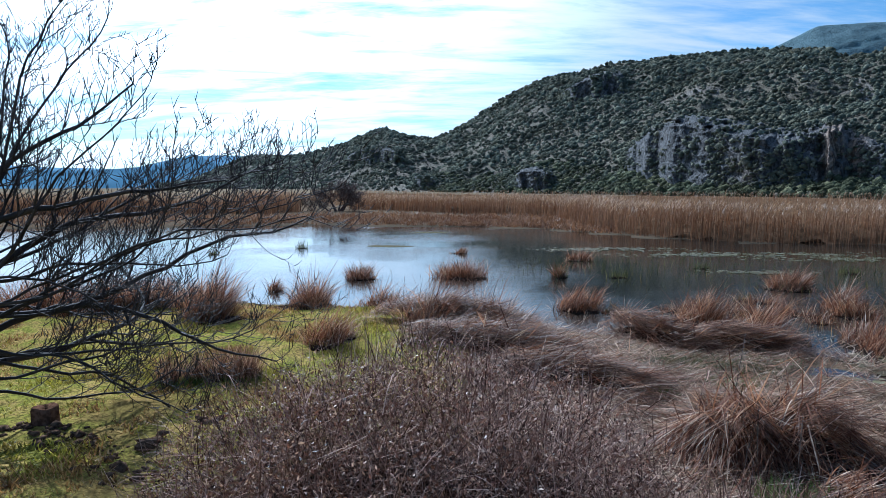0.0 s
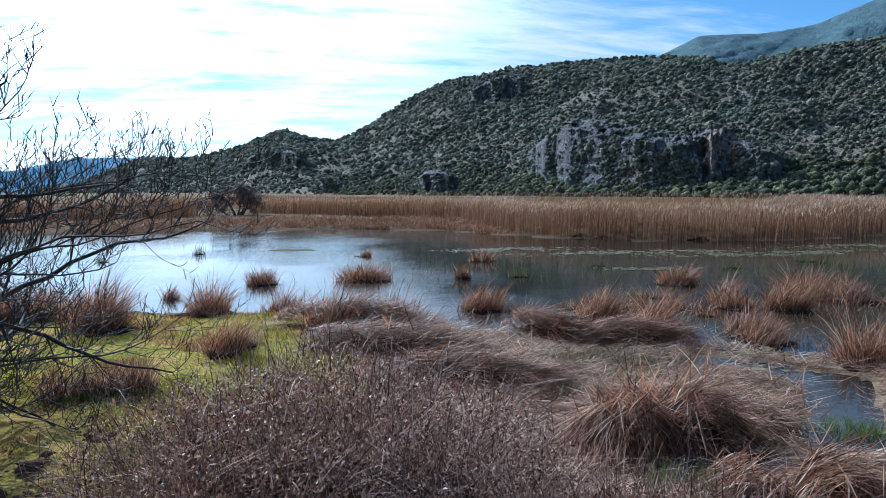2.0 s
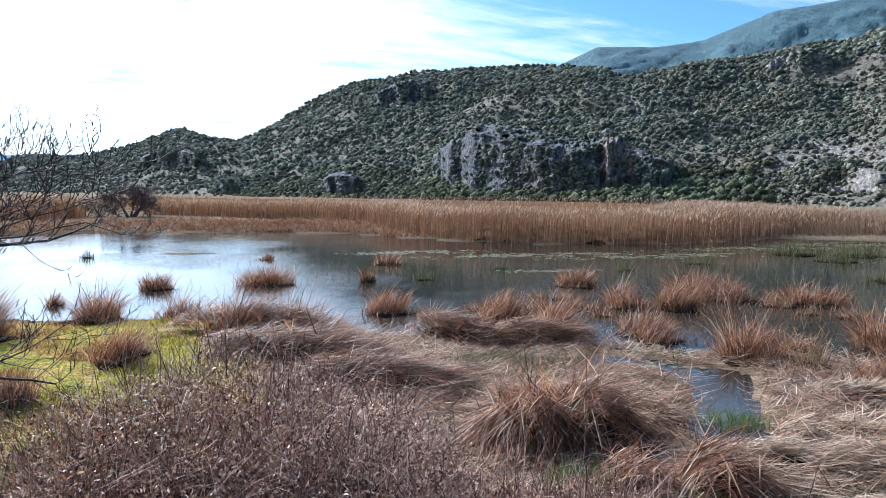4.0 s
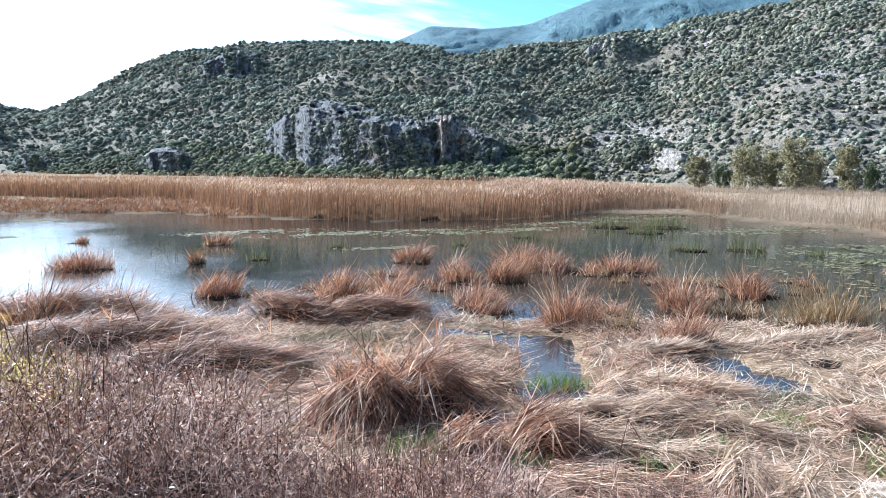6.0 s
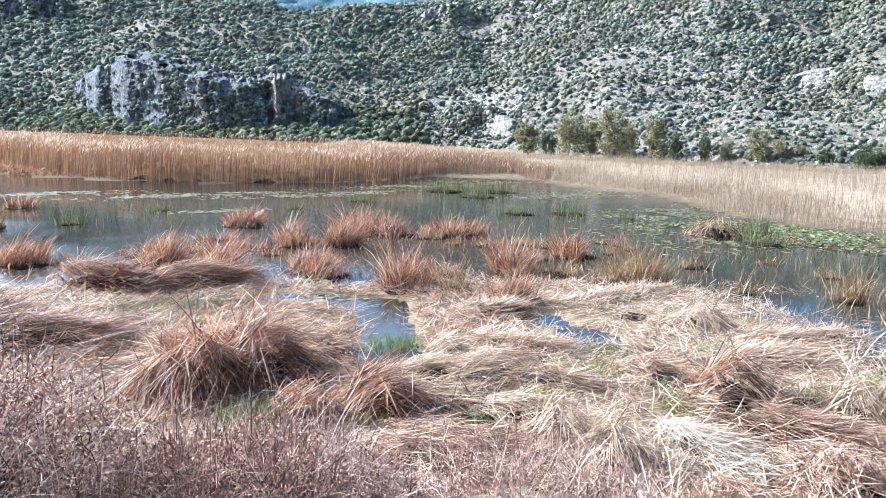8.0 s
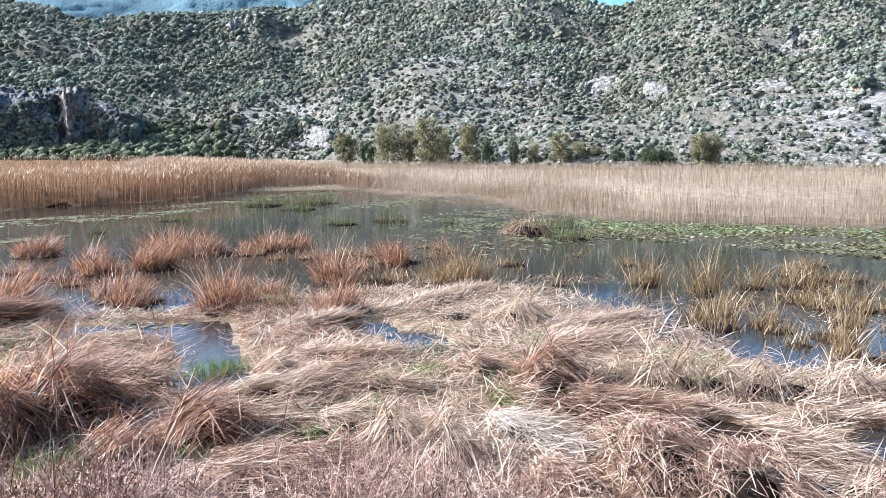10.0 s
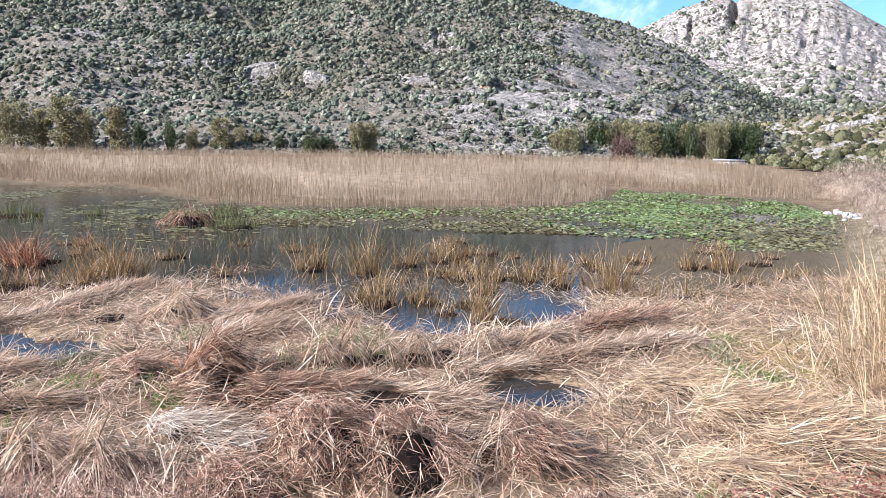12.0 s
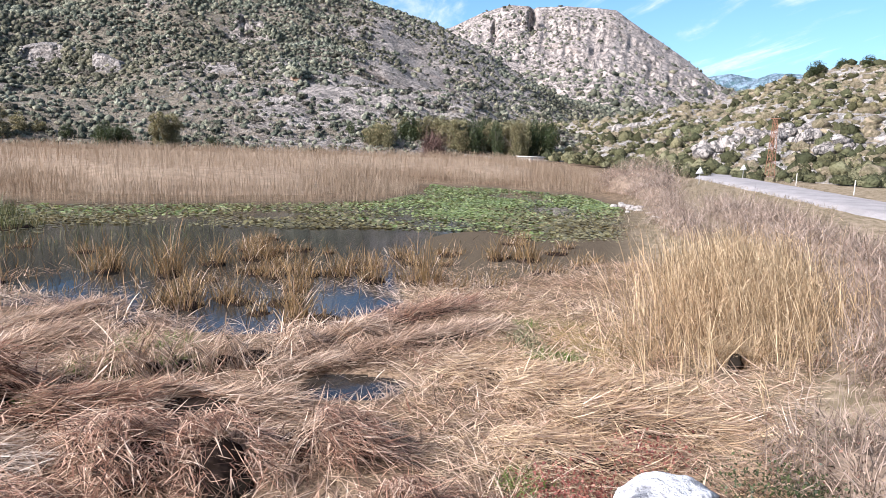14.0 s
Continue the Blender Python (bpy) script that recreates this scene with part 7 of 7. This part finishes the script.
def lattice_pole(x, y, z, height):
    """Four angle legs with crossed bracing, tapering, and a short crossarm."""
    ob = thing("lattice_pole", None, "rust-red steel lattice power pole beside the road", "power pole")
    ob.location = (x, y, z)
    w0, w1, n = 0.42, 0.18, 9
    corner = lambda k, f: tuple(np.array([(-1, -1), (1, -1), (1, 1), (-1, 1)][k % 4]) * (w0 + (w1 - w0) * f)) + (height * f,)
    for k in range(4):
        part("leg", mesh_of("leg", *bar(corner(k, 0), corner(k, 1), 0.036), M_RUST), ob)
    for k in range(4):
        braces = []
        for i in range(n):
            a, b = i / n, (i + 1) / n
            braces += [bar(corner(k, a), corner(k + 1, b), 0.017, 4), bar(corner(k + 1, a), corner(k, b), 0.017, 4)]
        part("bracing", mesh_of("bracing", *joined(braces), M_RUST), ob)
    part("crossarm", mesh_of("crossarm", *bar((-1.0, 0, height), (1.0, 0, height), 0.06), M_RUST), ob)
    part("footing", mesh_of("footing", *tubes([(0, 0, -0.6)], [(0, 0, 0.25)], 1.0, 0.9, 4), M_HILL), ob)


pz = bearing(np.array([122.8]), np.array([97.0]))[0]
lattice_pole(pz[0], pz[1], 1.0, 7.4)


def road_sign(az, r, size, z, tall):
    p = bearing(np.array([az]), np.array([r]))[0]
    ob = thing("road_sign", None, "triangular road sign seen from its pale back", "road sign", "signs along the road")
    ob.location, ob.rotation_euler = (p[0], p[1], z), (0, 0, radians(-az))
    part("post", mesh_of("post", *bar((0, 0, -0.4), (0, 0, tall + size * 0.7), 0.035), M_POST), ob)
    h = size * 0.866
    tri = [(-size / 2, 0), (size / 2, 0), (0, h)]
    v = [(x, -0.05, tall + zz) for x, zz in tri] + [(x, -0.03, tall + zz) for x, zz in tri]
    part("plate", mesh_of("plate", v, [(0, 1, 4, 3), (1, 2, 5, 4), (2, 0, 3, 5)], [(0, 2, 1), (3, 4, 5)], M_SIGN), ob)


road_sign(118.0, 80, 0.85, 0.9, 1.0)
road_sign(121.0, 96, 0.8, 1.0, 1.0)
for az, r in ((116.0, 100), (124.6, 90), (128.3, 78)):
    p = bearing(np.array([az]), np.array([r]))[0]
    ob = thing("marker_post", mesh_of("marker_post", *tubes([(0, 0, -0.3), (0, 0, 1.05)], [(0, 0, 1.05), (0, 0, 1.12)], [0.06, 0.06], [0.06, 0.02], 6), M_WALL), "white roadside marker post", "post", "marker posts along the road")
    ob.location = (p[0], p[1], 1.0)


def boulder(name, label, x, y, z, size, seed, squash=(1, 1, 0.7), group="", mat=M_BOULDER, level=4):
    v, t = ball(level)
    g = np.array([noise.fractal(Vector(p) * 1.4 + Vector((seed, 0, 0)), 1.0, 2.0, 5) for p in v])
    ridged = np.array([abs(noise.noise(Vector(p) * 3.1 + Vector((0, seed, 0)))) for p in v])
    v = v * (1 + 0.18 * g - 0.13 * ridged)[:, None] * size * np.array(squash)
    v[:, 2] = np.where(v[:, 2] > size * squash[2] * 0.72, size * squash[2] * 0.72 + (v[:, 2] - size * squash[2] * 0.72) * 0.35, v[:, 2])
    me = mesh_of(name, v, None, t, mat, False)
    paint(me, "bare", np.full((len(v), 3), 0.85))
    ob = thing(name, me, label, "boulder", group)
    ob.location = (x, y, z)
    return ob


boulder("boulder", "weathered white limestone boulder on the bank", 7.75, -4.25, 0.62, 0.66, 7.1, (0.85, 1.0, 0.62))
for k in range(26):
    u = k / 25
    boulder("boulder", "pale limestone rocks along the water's edge", 41.8 + 11 * u + rng.normal(0, 0.5), -20.6 - 1.5 * u + rng.normal(0, 0.55), 0.12, rng.uniform(0.14, 0.42), k * 1.3, (1.1, 1, 0.7), "rocks at the water's edge", M_LEDGE, 3)


def hut():
    p = bearing(np.array([105.0]), np.array([139.0]))[0]
    ob = thing("hut", None, "low whitewashed hut with a pale flat roof", "hut")
    ob.location, ob.rotation_euler = (p[0], p[1], 0.35), (0, 0, radians(-100))
    def box(sx, sy, sz, z):
        v = [(a * sx / 2, b * sy / 2, z + c * sz) for c in (0, 1) for a, b in ((-1, -1), (1, -1), (1, 1), (-1, 1))]
        return v, [(0, 3, 2, 1), (4, 5, 6, 7), (0, 1, 5, 4), (1, 2, 6, 5), (2, 3, 7, 6), (3, 0, 4, 7)], np.zeros((0, 3), int)
    part("wall", mesh_of("wall", *box(5.0, 3.0, 1.2, -0.2), M_WALL), ob)
    part("roof", mesh_of("roof", *box(5.5, 3.5, 0.14, 1.0), M_ROOF), ob)
    part("door", mesh_of("door", *box(0.8, 3.04, 1.0, -0.1), M_POST), ob)


hut()


# ======== small plants by the bank ========
FRESH = "fresh green grass tuft among the straw"
for x, y, r, h, n in ((14.7, -5.5, 0.32, 0.16, 260), (15.0, -5.2, 0.25, 0.15, 150), (15.0, -4.9, 0.5, 0.2, 180), (17.6, -5.2, 0.5, 0.2, 160), (9.3, -2.9, 0.4, 0.25, 200), (8.4, -3.0, 0.35, 0.25, 160), (9.9, 7.9, 0.5, 0.3, 240), (11.8, 6.0, 0.45, 0.3, 200), (12.8, 4.9, 0.4, 0.25, 160), (6.6, 10.2, 0.4, 0.25, 180)):
    tuft(x, y, r, h, n, M_TUFT, FRESH)


def undergrowth(count):
    """Patches of low green plants that come up through the dead leaves."""
    made = 0
    while made < count:
        az, r = rng.uniform(14, 80), rng.uniform(10.5, 18.5)
        x, y = math.sin(radians(az)) * r, math.cos(radians(az)) * r
        if float(outside(np.array([x]), np.array([y]), POND)[0]) < 0.5 or noise.noise((x * 0.35, y * 0.35, 5.0)) < 0.0:
            continue
        made += 1
        size = rng.uniform(0.3, 0.75)
        tuft(x, y, size, rng.uniform(0.22, 0.42), int(300 * size), M_TUFT, "sparse green shoots among fallen cattail leaves")


undergrowth(34)


def leafy_weed(x, y, radius, count, mat, label):
    at = rng.normal(0, 1, (count, 3)) * [radius, radius, radius * 0.35] + [0, 0, radius * 0.5]
    ob = thing("leafy_weed", mesh_of("leafy_weed", *cards(at, rng.uniform(0.015, 0.035, count), 0.6), mat), label, "weed", "low weeds by the bank", "stuff")
    ob.location = (x, y, float(ground_height(np.array([x]), np.array([y]), False)[0]) + 0.02)


leafy_weed(8.6, -3.5, 0.42, 1500, M_RED, "low reddish-leaved weed beside the boulder")
leafy_weed(7.9, -6.0, 0.45, 1300, M_DARKLEAF, "low dark green leafy weed on the bank")
leafy_weed(9.6, -4.9, 0.35, 900, M_RED, "low reddish-leaved weed on the bank")
for az, r, kind, scale in ((125.1, 214, 3, 0.9), (126.6, 216, 3, 0.75), (123.3, 222, 3, 0.6), (128.2, 212, 3, 0.7)):
    p = bearing(np.array([az]), np.array([r]))[0]
    top = EYE + r * math.tan(radians(float(curve([(121.3, 4.0), (123, 4.8), (124.2, 4.7), (125.3, 5.3), (126.8, 5.6), (129, 5.9)], az)))) - 1.6
    m = pose(p[0], p[1], top, 0, 0, rng.uniform(0, 360)) @ Matrix.Diagonal((scale, scale, scale, 1))
    copy_thing(KINDS[kind], m).matrix_basis = m
